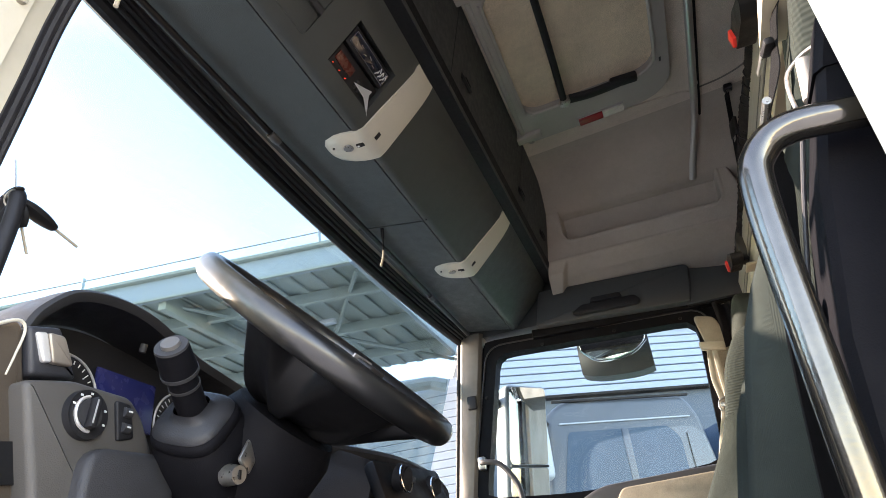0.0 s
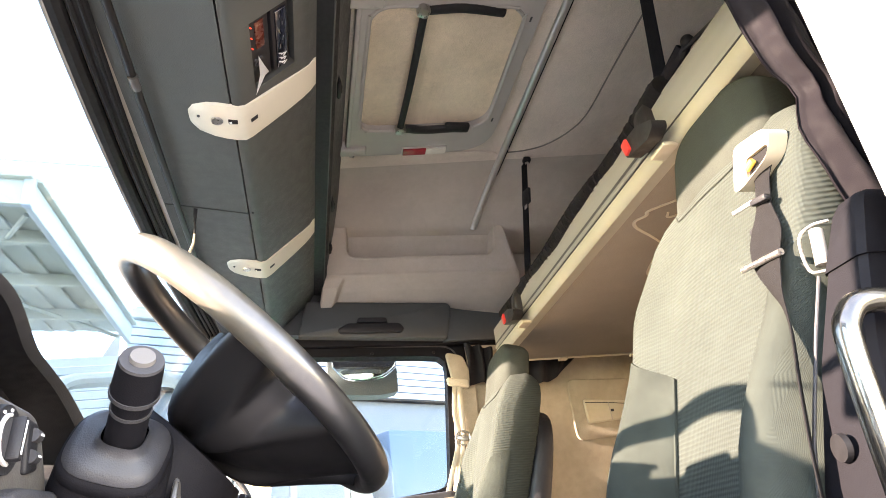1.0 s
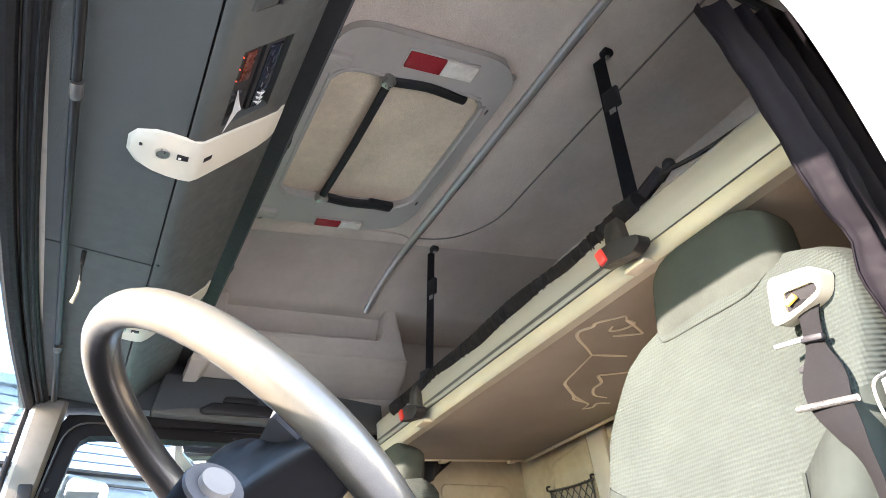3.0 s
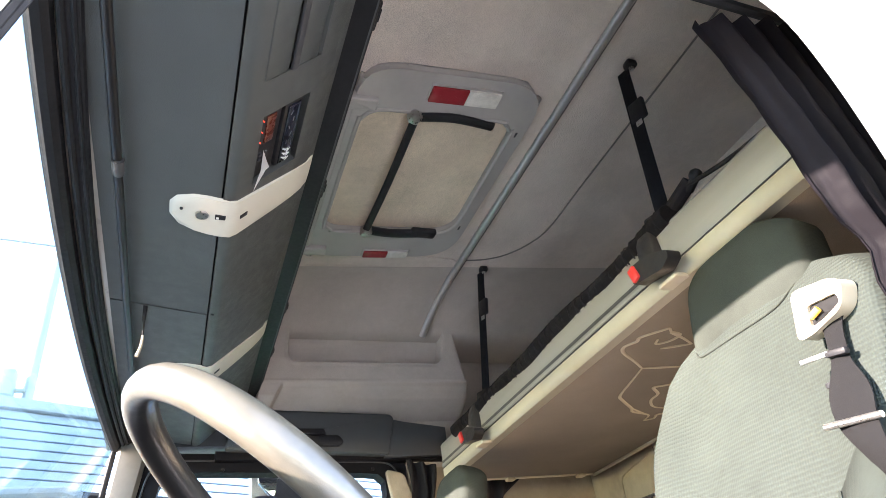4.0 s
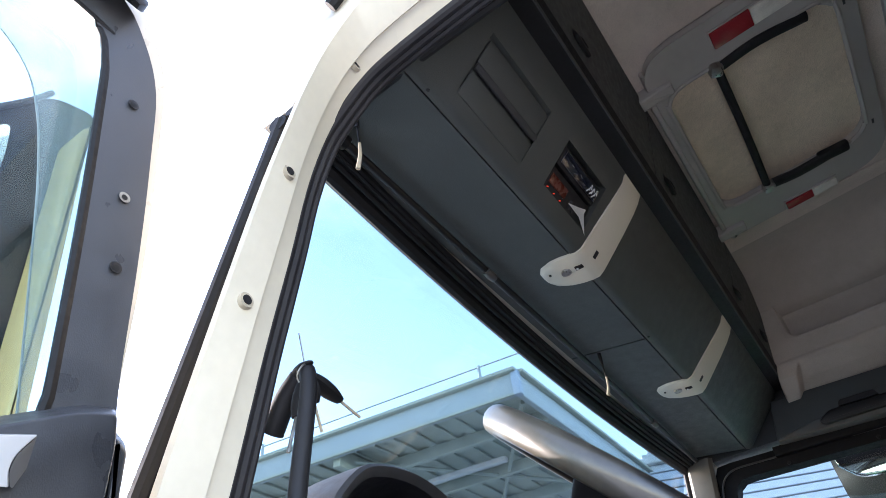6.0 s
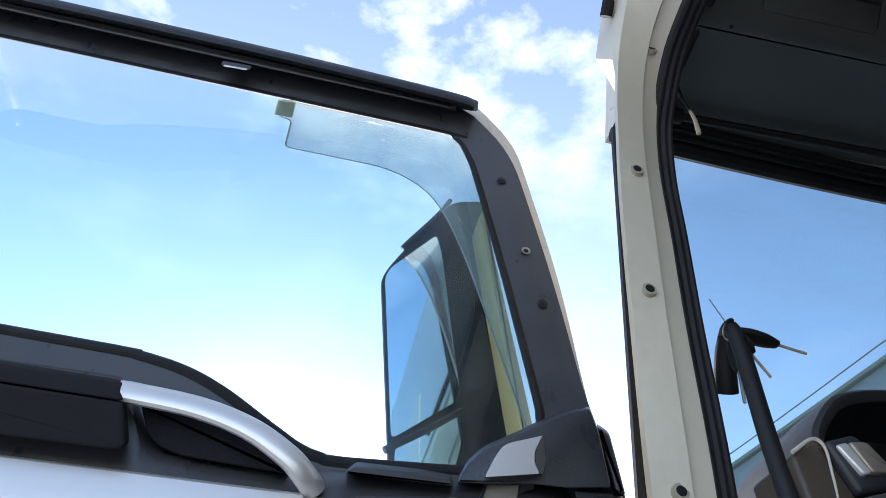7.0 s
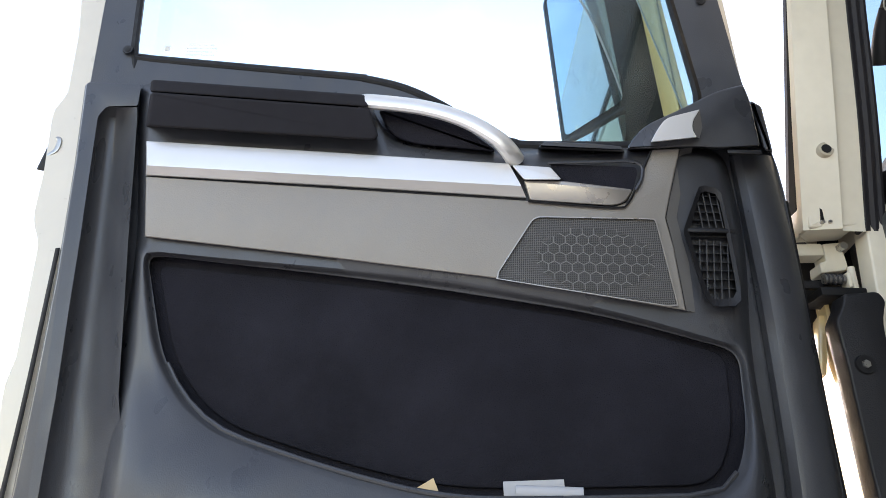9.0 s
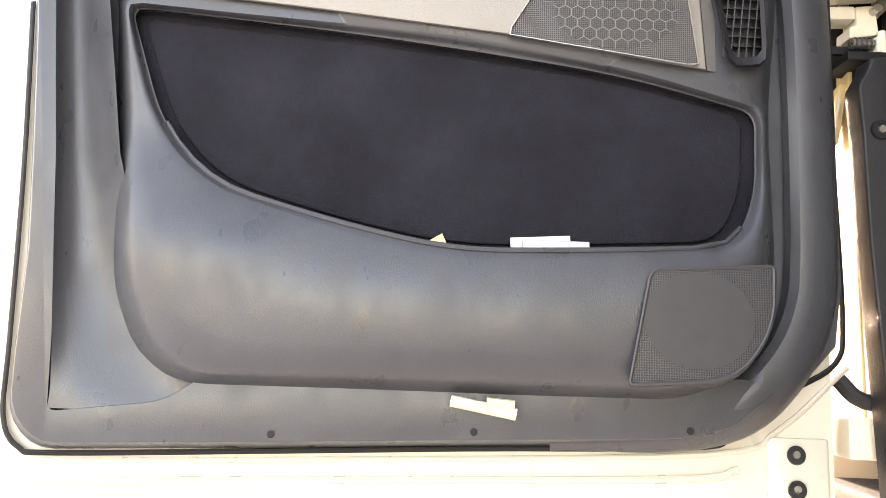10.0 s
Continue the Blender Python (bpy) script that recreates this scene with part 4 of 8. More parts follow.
dpart("speaker_grille", prism([(-0.3 + (x + 0.3) * 0.984, 1.81 + (z - 1.81) * 0.973) for x, z in sp], xz(0.0), 0.0, 0.01), M["mesh_grey"], door, "grey perforated speaker grille")
ell = [(-0.294 + 0.070 * math.cos(t), 1.809 + 0.042 * math.sin(t)) for t in (2 * math.pi * k / 48 for k in range(48))]
dpart("badge_ground", prism(ell, xz(-0.0006), 0.0, 0.004), M["mesh_dim"], door, "darker oval in the speaker grille", smooth=False)
bm = bmesh.new()
a = 0.0084
drawn = set()
for r in range(-7, 8):
    for q in range(-10, 11):
        cx, cz = -0.294 + a * 1.732 * (q + 0.5 * (r % 2)), 1.809 + a * 1.5 * r
        if ((cx + 0.294) / 0.070) ** 2 + ((cz - 1.809) / 0.044) ** 2 > 1.3:
            continue
        for k in range(6):
            t0, t1 = math.pi / 6 + k * math.pi / 3, math.pi / 6 + (k + 1) * math.pi / 3
            p0, p1 = Vector((cx + a * math.cos(t0), -0.001, cz + a * math.sin(t0))), Vector((cx + a * math.cos(t1), -0.001, cz + a * math.sin(t1)))
            mid = (p0 + p1) / 2
            key = (round(mid.x, 4), round(mid.z, 4))
            if key in drawn or ((mid.x + 0.294) / 0.070) ** 2 + ((mid.z - 1.809) / 0.042) ** 2 > 1.0:
                continue
            drawn.add(key)
            d = (p1 - p0).normalized() * 0.0005
            nrm = Vector((-d.z, 0, d.x)).normalized() * 0.0005
            bm.faces.new([bm.verts.new(v) for v in (p0 - nrm, p1 - nrm, p1 + nrm, p0 + nrm)])
dpart("honeycomb", bm, M["hexprint"], door, "pale honeycomb print", smooth=False)
# air vent
vent_o = [(-0.153, 1.9185), (-0.1275, 1.912), (-0.1235, 1.8567), (-0.1205, 1.762), (-0.127, 1.752), (-0.1600, 1.750), (-0.1665, 1.766), (-0.1815, 1.8506)]
vent_c = (-0.147, 1.84)
vent_i = [(vent_c[0] + (x - vent_c[0]) * 0.80, vent_c[1] + (z - vent_c[1]) * 0.89) for x, z in vent_o]
vent = dpart("air_vent", ring_plate(rounded(vent_o, 0.006, 4), rounded(vent_i, 0.004, 4), xz(-0.010), 0.0, 0.04, vent_c, 64, 0.004), M["black"], door, "black air vent")
dpart("vent_back", prism(vent_i, xz(0.018), 0.0, 0.004), M["carpet"], vent)
def vent_span(z):
    xs = []
    for i in range(len(vent_i)):
        (x0, z0), (x1, z1) = vent_i[i - 1], vent_i[i]
        if (z0 - z) * (z1 - z) < 0:
            xs.append(x0 + (x1 - x0) * (z - z0) / (z1 - z0))
    return (min(xs), max(xs)) if len(xs) > 1 else None
for k in range(13):
    z = 1.775 + k * 0.0115
    s = vent_span(z)
    if s:
        dpart("vent_slat", B(((s[0] + s[1]) / 2, 0.006, z), (s[1] - s[0], 0.010, 0.0016)), M["black"], vent, smooth=False)
for k in range(5):
    dpart("vent_rib", B((-0.1665 + k * 0.0085, 0.001, 1.80 - 0.001 * k), (0.0014, 0.006, 0.080), Matrix.Rotation(radians(6), 3, "Y")), M["dark"], vent, smooth=False)
for k in range(4):
    dpart("vent_rib", B((-0.158 + k * 0.0085, 0.001, 1.882), (0.0014, 0.006, 0.052), Matrix.Rotation(radians(-4), 3, "Y")), M["dark"], vent, smooth=False)
dpart("vent_bar", B((-0.146, -0.003, 1.852), (0.060, 0.012, 0.006), bevel=0.002), M["black"], vent)
# mirror triangle cover, chrome cap and the round hinge-side column
cap = rounded([(-0.2431, 1.9705), (-0.2309, 1.9918), (-0.2126, 2.0101), (-0.1578, 2.0405), (-0.1111, 2.069), (-0.0736, 2.0801), (-0.0680, 2.0507), (-0.0660, 1.9800), (-0.1233, 1.9746), (-0.1558, 1.9766), (-0.2116, 1.9715)], [0.004, 0.02, 0.02, 0.03, 0.03, 0.006, 0.01, 0.004, 0.02, 0.02, 0.02], 4)
dpart("mirror_cover", prism(cap, xz(-0.008), 0.0, 0.06, 0.003), M["trim"], door)
dpart("cover_lip", B((-0.088, -0.004, 1.969), (0.045, 0.03, 0.006), bevel=0.002), M["black"], door)
dpart("chrome_cap", prism(rounded([(-0.2109, 1.9809), (-0.1996, 2.0026), (-0.1862, 2.0212), (-0.1387, 2.0366), (-0.1505, 2.017), (-0.1530, 2.0036), (-0.1480, 1.9905)], [0.002, 0.02, 0.01, 0.002, 0.02, 0.01, 0.002], 4), lambda u, v, d: Vector((u, -0.020 + 0.22 * (v - 2.0) + d, v)), 0.0, 0.03, 0.001), M["silver"], door, "satin silver cap", smooth=False)
# end facet in darker pewter, for its turn away from the light
dpart("cap_end", prism(rounded([(-0.1380, 2.0366), (-0.1294, 2.0335), (-0.1449, 1.9892), (-0.1472, 1.9905), (-0.1522, 2.0036), (-0.1497, 2.017)], [0.001, 0.004, 0.001, 0.001, 0.01, 0.02], 4), lambda u, v, d: Vector((u, -0.018 + 0.9 * (u + 0.150) + d, v)), 0.0, 0.03), M["pewter"], door, "end facet of the cap, darkened with pewter")
dpart("hinge_column", T([(-0.080, 0.050, 1.965), (-0.078, 0.045, 1.90), (-0.074, 0.042, 1.75), (-0.076, 0.042, 1.55), (-0.086, 0.040, 1.47), (-0.118, 0.038, 1.41), (-0.17, 0.038, 1.365), (-0.25, 0.040, 1.340), (-0.36, 0.046, 1.332)], lambda s: 0.030 - 0.020 * smooth01((s - 0.68) / 0.32), 14, 6, 1.0), M["trim"], door, "rounded charcoal edge column")
dpart("edge_flap", prism(rounded([(-0.068, 2.055), (-0.054, 2.045), (-0.050, 1.970), (-0.062, 1.975)], 0.004, 3), xz(0.01), 0.0, 0.05, 0.005), M["trim"], door)
CH = [(2.022, -0.966, -0.919), (2.005, -0.9700, -0.9150), (1.9217, -0.9596, -0.9010), (1.8174, -0.9459, -0.884), (1.7239, -0.935, -0.8675), (1.6225, -0.9222, -0.850), (1.5113, -0.9114, -0.815), (1.42, -0.902, -0.775), (1.365, -0.897, -0.72), (1.340, -0.897, -0.64)]
rows = []
for k, (z, xl, xr) in enumerate(CH):
    dep = (0.006, 0.022, 0.028, 0.030, 0.031, 0.031, 0.030, 0.024, 0.006, 0.0005)[k]
    rows.append([(xl + (xr - xl) * u, 0.010 + dep * math.sin(math.pi * min(1.0, u * 1.02)) ** 0.7, z) for u in [q / 14 for q in range(15)]])
dpart("edge_channel", loft(rows, (0, 0.006, 0)), M["trim"], door, "hollow charcoal edge channel", angle=60)
edge_l = [(-1.001, 2.0634), (-0.9814, 1.9315), (-0.9611, 1.7693), (-0.9466, 1.6111), (-0.9389, 1.5117), (-0.939, 1.40), (-0.937, 1.336), (-0.905, 1.3035)]
border = rounded(edge_l + [(-0.654, 1.3145), (-0.439, 1.325), (-0.213, 1.3355), (-0.168, 1.349), (-0.12, 1.386), (-0.15, 1.40), (-0.40, 1.39), (-0.72, 1.39), (-0.775, 1.352), (-0.897, 1.337), (-0.902, 1.42), (-0.9114, 1.5113), (-0.9222, 1.6225), (-0.935, 1.7239), (-0.9459, 1.8174), (-0.9596, 1.9217), (-0.9700, 2.005), (-0.962, 2.022), (-0.9183, 2.024), (-0.9212, 2.0605)], [0.006, 0, 0, 0, 0, 0, 0.03, 0.03, 0, 0, 0.03, 0.01, 0.01, 0.01, 0, 0, 0.02, 0.01, 0, 0, 0, 0, 0, 0, 0.004, 0.006, 0.004, 0.004], 3)
dpart("edge_border", prism(border, xz(0.010), 0.0, 0.050, 0.001), M["trim"], door, "charcoal trim border")

# lower loudspeaker
ls = rounded([(-0.256, 1.506), (-0.122, 1.514), (-0.124, 1.447), (-0.165, 1.390), (-0.280, 1.381)], [0.012, 0.006, 0.04, 0.04, 0.006], 6)
dpart("lower_speaker", prism(ls, xz(-0.0425), 0.0, 0.05, 0.001), M["mesh_black"], door, "black perforated speaker grille")
cone = [(-0.205 + 0.060 * math.cos(q), 1.452 + 0.052 * math.sin(q)) for q in (2 * math.pi * k / 40 for k in range(40))]
dpart("speaker_cone", prism([p for p in cone], xz(-0.0431), 0.0, 0.002), M["mesh_deep"], door, "darker round cone behind the grille", smooth=False)
dpart("speaker_edge", T([(x, -0.0425, z) for x, z in ls] + [(ls[0][0], -0.0425, ls[0][1])], 0.0022, 6, 0), M["dark"], door)
# grab handle: silver arch over a dark scoop
dpart("handle_scoop", prism(rounded([(-0.580, 2.026), (-0.52, 2.022), (-0.46, 2.000), (-0.415, 1.962), (-0.53, 1.972), (-0.560, 1.985)], [0.006, 0.02, 0.02, 0.01, 0.02, 0.02], 4), xz(0.0045), 0.0, 0.03, 0.004), M["carpet"], door, smooth=False)
dpart("grab_handle", T([(-0.603, 0.002, 2.038), (-0.590, -0.010, 2.038), (-0.52, -0.020, 2.0295), (-0.463, -0.022, 2.011), (-0.420, -0.020, 1.984), (-0.402, -0.012, 1.965), (-0.392, 0.006, 1.950)], 0.0120, 14, 6, 1.1), M["silver"], door, "satin silver grab handle")
dpart("sill_cap", prism(rounded([(-0.362, 1.970), (-0.246, 1.966), (-0.250, 1.974), (-0.285, 1.9775), (-0.352, 1.979)], 0.003, 3), xz(-0.010), 0.0, 0.06, 0.003), M["dark"], door)
# upper frame: black header bar, blind rod, latch, clips, screws
dpart("header_bar", T([(-1.085, 0.030, 2.780), (-1.06, 0.016, 2.790), (-0.6, 0.016, 2.757), (-0.235, 0.016, 2.718), (-0.205, 0.030, 2.702)], 0.024, 12, 5, 0.85), M["black"], door, "black header bar")
dpart("header_strip", T([(-1.06, 0.036, 2.765), (-0.6, 0.036, 2.732), (-0.225, 0.036, 2.695)], 0.020, 10, 5, 1.0), M["dark"], door)
dpart("blind_rod", T([(-1.03, 0.020, 2.748), (-0.6, 0.020, 2.715), (-0.235, 0.020, 2.688)], 0.008, 10, 4), M["dark"], door)
lt = dpart("blind_latch", B((-0.618, 0.012, 2.697), (0.050, 0.022, 0.016), bevel=0.004), M["dark"], door)
dpart("latch_lip", B((-0.618, 0.000, 2.690), (0.040, 0.006, 0.006), bevel=0.002), M["silver"], lt)
dpart("side_rod", T([(-1.065, 0.030, 2.745), (-1.035, 0.026, 2.60), (-0.985, 0.026, 2.40), (-0.968, 0.03, 2.35)], 0.006, 8, 4), M["dark"], door)
dpart("rod_foot", B((-0.968, 0.032, 2.345), (0.016, 0.018, 0.03), bevel=0.004), M["black"], door)
for k, (x, z) in enumerate(((-0.152, 2.497), (-0.127, 2.338), (-0.113, 2.237), (-0.955, 2.125))):
    p = dpart("washer", cyl(bmesh.new(), (x, 0.042, z), (x, 0.0388, z), 0.0075, 0.0070, 18), M["black"] if k != 1 else M["steel"], door)
    dpart("screw", cyl(bmesh.new(), (x, 0.0395, z), (x, 0.0382, z), 0.0042, 0.004, 8), M["rubber"], p)
for x, z in ((-0.352, 2.622), (-0.158, 2.27), (-0.185, 2.47)):
    dpart("glass_clip", B((x, 0.065, z), (0.010, 0.02, 0.022), bevel=0.002), M["steel"], door)
for x, z in ((-0.657, 1.326), (-0.442, 1.337), (-0.2127, 1.347)):
    dpart("screw", cyl(bmesh.new(), (x, 0.012, z - 0.004), (x, 0.008, z - 0.004), 0.0042, 0.0036, 12), M["rubber"], door)
# rear edge latch
dpart("door_lock", B((-1.014, 0.078, 1.950), (0.024, 0.016, 0.062), Matrix.Rotation(radians(8), 3, "Y"), bevel=0.003), M["rubber"], door)
dpart("lock_claw", T([(-1.022, 0.068, 1.972), (-1.012, 0.064, 1.968), (-1.012, 0.064, 1.952), (-1.022, 0.066, 1.944)], 0.0045, 8, 4), M["steel"], door)
# acrylic wind deflector outside the glass
defl = rounded([(-0.535, 2.62), (-0.535, 2.572), (-0.51, 2.565), (-0.51, 2.492), (-0.34, 2.480), (-0.277, 2.440), (-0.243, 2.37), (-0.216, 2.28), (-0.155, 2.02), (-0.120, 2.02), (-0.165, 2.45), (-0.21, 2.60)], [0.004, 0.01, 0.01, 0.01, 0.08, 0.05, 0.05, 0.05, 0.005, 0.005, 0.1, 0.02], 5)
g = dpart("wind_deflector", prism(defl, xz(0.118), 0.0, 0.004), M["deflector"], door, "clear acrylic wind deflector")
g.visible_shadow = False
# pale tube stands in for the glint along the acrylic's edge
dpart("deflector_edge_glint", T([(x, 0.120, z) for x, z in defl] + [(defl[0][0], 0.120, defl[0][1])], 0.0016, 6, 0), M["grey"], door)
dpart("deflector_pad", B((-0.525, 0.112, 2.594), (0.030, 0.008, 0.045), bevel=0.003), M["foam"], door)
# maker's print on the glass: bars only
for k, (w, dz) in enumerate(((0.035, 0.0), (0.046, -0.006), (0.046, -0.012), (0.040, -0.018))):
    dpart("glass_print", B((-0.845, 0.094, 2.137 + dz), (w, 0.001, 0.0022)), M["mark"], door, smooth=False)
dpart("glass_print", B((-0.895, 0.094, 2.130), (0.008, 0.001, 0.010)), M["mark"], door, smooth=False)

# things in the door pocket
bm = bmesh.new()
vs = [(-0.520, 0.012, 1.523), (-0.470, 0.008, 1.515), (-0.4838, 0.010, 1.545)]
a = [bm.verts.new(v) for v in vs]
b = [bm.verts.new(Vector(v) + Vector((0, 0.0015, 0))) for v in vs]
bm.faces.new(a), bm.faces.new(b[::-1])
for i in range(3):
    bm.faces.new((a[i], b[i], b[(i + 1) % 3], a[(i + 1) % 3]))
solid("folded_card", fit_to_view(bm), M["card"], "corner of a tan card sticking out of the door pocket", "card", smooth=False)
rows = []
for k in range(22):
    th = -0.6 + k * 0.36
    r = 0.0115 - 0.0003 * k
    rows.append([(x, 0.004 + r * math.cos(th), 1.531 + r * math.sin(th)) for x in (-0.395, -0.36, -0.322)])
solid("paper_roll", fit_to_view(loft(rows)), M["paper"], "rolled white paper lying in the door pocket", "paper")
bm = box(bmesh.new(), (-0.374, 0.022, 1.531), (0.066, 0.002, 0.032), Matrix.Rotation(radians(-4), 3, "Y"))
solid("paper_sheet", fit_to_view(bm), M["paper"], "folded white paper sheet behind the paper roll", "paper", smooth=False)
bm = tube(bmesh.new(), [(-0.468, -0.002, 1.363), (-0.44, -0.004, 1.358), (-0.398, -0.003, 1.351)], 0.008, 8, 5, 0.8)
tube(bm, [(-0.43, -0.003, 1.362), (-0.40, -0.003, 1.360)], 0.006, 8, 3)
solid("foam_strip", fit_to_view(bm), M["foam"], "pale foam strip wedged under the door trim", "foam strip")

# wing mirror outside the door glass
mirror = thing("wing_mirror", "tall dark wing mirror with two glasses beside the door", "mirror", (-0.22, 0.3, 2.05))
hs = rounded([(-0.317, 2.44), (-0.309, 2.466), (-0.276, 2.528), (-0.217, 2.618), (-0.186, 2.68), (-0.115, 2.70), (-0.075, 2.15), (-0.14, 2.05), (-0.286, 2.062)], [0.02, 0.02, 0.03, 0.03, 0.03, 0.02, 0.03, 0.03, 0.02], 6)
hc = Vector((-0.20, 2.35))
part("housing", capped(loft([[(hc.x + (x - hc.x) * f, 0.262 + dy, hc.y + (z - hc.y) * f) for x, z in hs] for f, dy in ((0.992, 0.0), (1.0, 0.006), (0.93, 0.04), (0.72, 0.09), (0.3, 0.115))], None, closed=True)), M["rubber"], mirror, "dark grey mirror housing")
part("hood", T([(-0.282, 0.258, 2.520), (-0.272, 0.254, 2.534), (-0.215, 0.254, 2.622), (-0.188, 0.256, 2.676)], 0.005, 10, 5), M["black"], mirror)
m1 = rounded([(-0.311, 2.438), (-0.303, 2.464), (-0.217, 2.567), (-0.207, 2.516), (-0.192, 2.333), (-0.181, 2.209), (-0.287, 2.129)], [0.01, 0.02, 0.012, 0.03, 0.05, 0.015, 0.012], 5)
part("main_glass", prism(m1, xz(0.255), 0.0, 0.006), M["mirror"], mirror, "main mirror glass")
m2 = rounded([(-0.281, 2.085), (-0.281, 2.116), (-0.181, 2.179), (-0.183, 2.133), (-0.198, 2.076)], 0.010, 5)
part("wide_glass", prism(m2, xz(0.253), 0.0, 0.006), M["mirror"], mirror, "wide-angle mirror glass")
part("divider", T([(-0.296, 0.254, 2.110), (-0.24, 0.254, 2.145), (-0.182, 0.254, 2.186)], 0.006, 8, 3), M["black"], mirror)
part("arm", prism(rounded([(-0.146, 2.58), (-0.135, 2.60), (-0.082, 2.08), (-0.103, 2.07)], 0.004, 3), xz(0.20), 0.0, 0.06, 0.004), M["mirrorarm"], mirror, "ochre painted mirror arm")
# ---- overhead console above the windscreen ----
console = thing("overhead_console", "dark grey plastic console over the windscreen", "console", (1.17, -0.25, 2.7))
X0, X1 = 0.135, 2.215
def slab(prof, x0, x1):
    return extrude_profile(prof, x0, x1)
# visor panels, one a side, with a fine gap between
for a, b in ((X0, 1.228), (1.234, X1)):
    part("visor_panel", slab([(0.035, 2.742), (-0.020, 2.734), (-0.184, 2.708), (-0.184, 2.726), (0.035, 2.760)], a, b), M["console"], console, "dark grey visor panel")
part("gap_back", slab([(0.03, 2.752), (-0.19, 2.722), (-0.19, 2.74), (0.03, 2.77)], X0, X1), M["rubber"], console)
# lower box of the console, with a recess for instruments
low = [(-0.188, 2.706), (-0.200, 2.703), (-0.214, 2.708), (-0.330, 2.822), (-0.352, 2.846), (-0.362, 2.866), (-0.40, 2.90), (-0.40, 2.95), (-0.188, 2.95)]
for a, b in ((X0, 0.245), (0.470, 0.556), (0.742, X1)):
    part("console_body", slab(low, a, b), M["console"], console)
notch = [(-0.188, 2.706), (-0.200, 2.703), (-0.214, 2.708), (-0.238, 2.7315), (-0.205, 2.766), (-0.291, 2.852), (-0.320, 2.8125), (-0.330, 2.822), (-0.352, 2.846), (-0.362, 2.866), (-0.40, 2.90), (-0.40, 2.95), (-0.188, 2.95)]
part("console_body", slab(notch, 0.556, 0.742), M["console"], console)
shallow = [(-0.188, 2.706), (-0.200, 2.703), (-0.214, 2.708), (-0.236, 2.7295), (-0.229, 2.737), (-0.313, 2.820), (-0.324, 2.8165), (-0.330, 2.822), (-0.352, 2.846), (-0.362, 2.866), (-0.40, 2.90), (-0.40, 2.95), (-0.188, 2.95)]
part("console_body", slab(shallow, 0.245, 0.470), M["console"], console)
D45 = Vector((0, -0.713, 0.701))          # up the sloping face
N45 = Vector((0, -0.701, -0.713))         # out of it
R45 = rot_axes(Vector((1, 0, 0)), D45, Vector((1, 0, 0)).cross(D45))
def on_slope(x, s, out=0.0):
    return Vector((x, -0.214, 2.708)) + D45 * s + N45 * out
part("pocket_lid", B(on_slope(0.3575, 0.045, 0.0), (0.218, 0.052, 0.006), R45, 0.003), M["console"], console)
part("pocket_lid", B(on_slope(0.3575, 0.115, 0.0), (0.218, 0.050, 0.006), R45, 0.003), M["console"], console)
part("lid_rib", B(on_slope(0.3575, 0.082, 0.004), (0.218, 0.014, 0.008), R45, 0.003), M["dark"], console)
# dark slot behind the lower box, upper cabinet doors
part("slot", slab([(-0.366, 2.872), (-0.405, 2.868), (-0.42, 2.90), (-0.38, 2.905)], X0, X1), M["rubber"], console)
for a, b in ((X0, 0.895), (0.899, 1.60), (1.604, X1)):
    part("cabinet_door", slab([(-0.400, 2.872), (-0.408, 2.868), (-0.470, 3.150), (-0.470, 3.19), (-0.420, 3.19)], a, b), M["cabinet"], console, "black overhead cabinet door")
for x in (0.47, 1.0, 1.62, 1.95):
    p = part("finger_latch", B((x, -0.430, 2.965), (0.070, 0.012, 0.035), Matrix.Rotation(radians(-12), 3, "X"), 0.006), M["black"], console)
    part("latch_slot", B((x, -0.4375, 2.962), (0.030, 0.004, 0.018), Matrix.Rotation(radians(-12), 3, "X"), 0.002), M["rubber"], p)
for x, s in ((0.20, 0.012), (1.22, 0.012), (0.80, 0.012)):
    part("screw", cyl(bmesh.new(), (x, -0.197, 2.7045), (x, -0.197, 2.7015), 0.004, 0.003, 8), M["black"], console)
# sun blind tube with metal joints
blind = thing("sun_blind", "rolled black sun blind with metal joints under the console", "sun blind", (1.17, -0.006, 2.72))
part("tube", T([(x, -0.006, 2.716) for x in (0.20, 0.7, 1.2, 1.7, 2.19)], 0.0085, 12, 2), M["satinblack"], blind)
for x in (0.705, 1.75):
    part("joint", T([(x - 0.017, -0.008, 2.712), (x, -0.008, 2.709), (x + 0.017, -0.008, 2.712)], 0.0108, 12, 4), M["blindjoint"], blind, "dull grey joint")
part("end_knob", T([(0.185, -0.006, 2.716), (0.205, -0.006, 2.716)], 0.015, 12, 2), M["rubber"], blind)
for y, z, r in ((0.036, 2.724, 0.0065), (0.020, 2.7265, 0.0045)):
    part("edge_bead", T([(x, y + 0.035 * (1 - ((x - 1.19) / 1.1) ** 2), z) for x in [0.14 + 0.105 * k for k in range(21)]], r, 8, 2), M["rubber"], console)
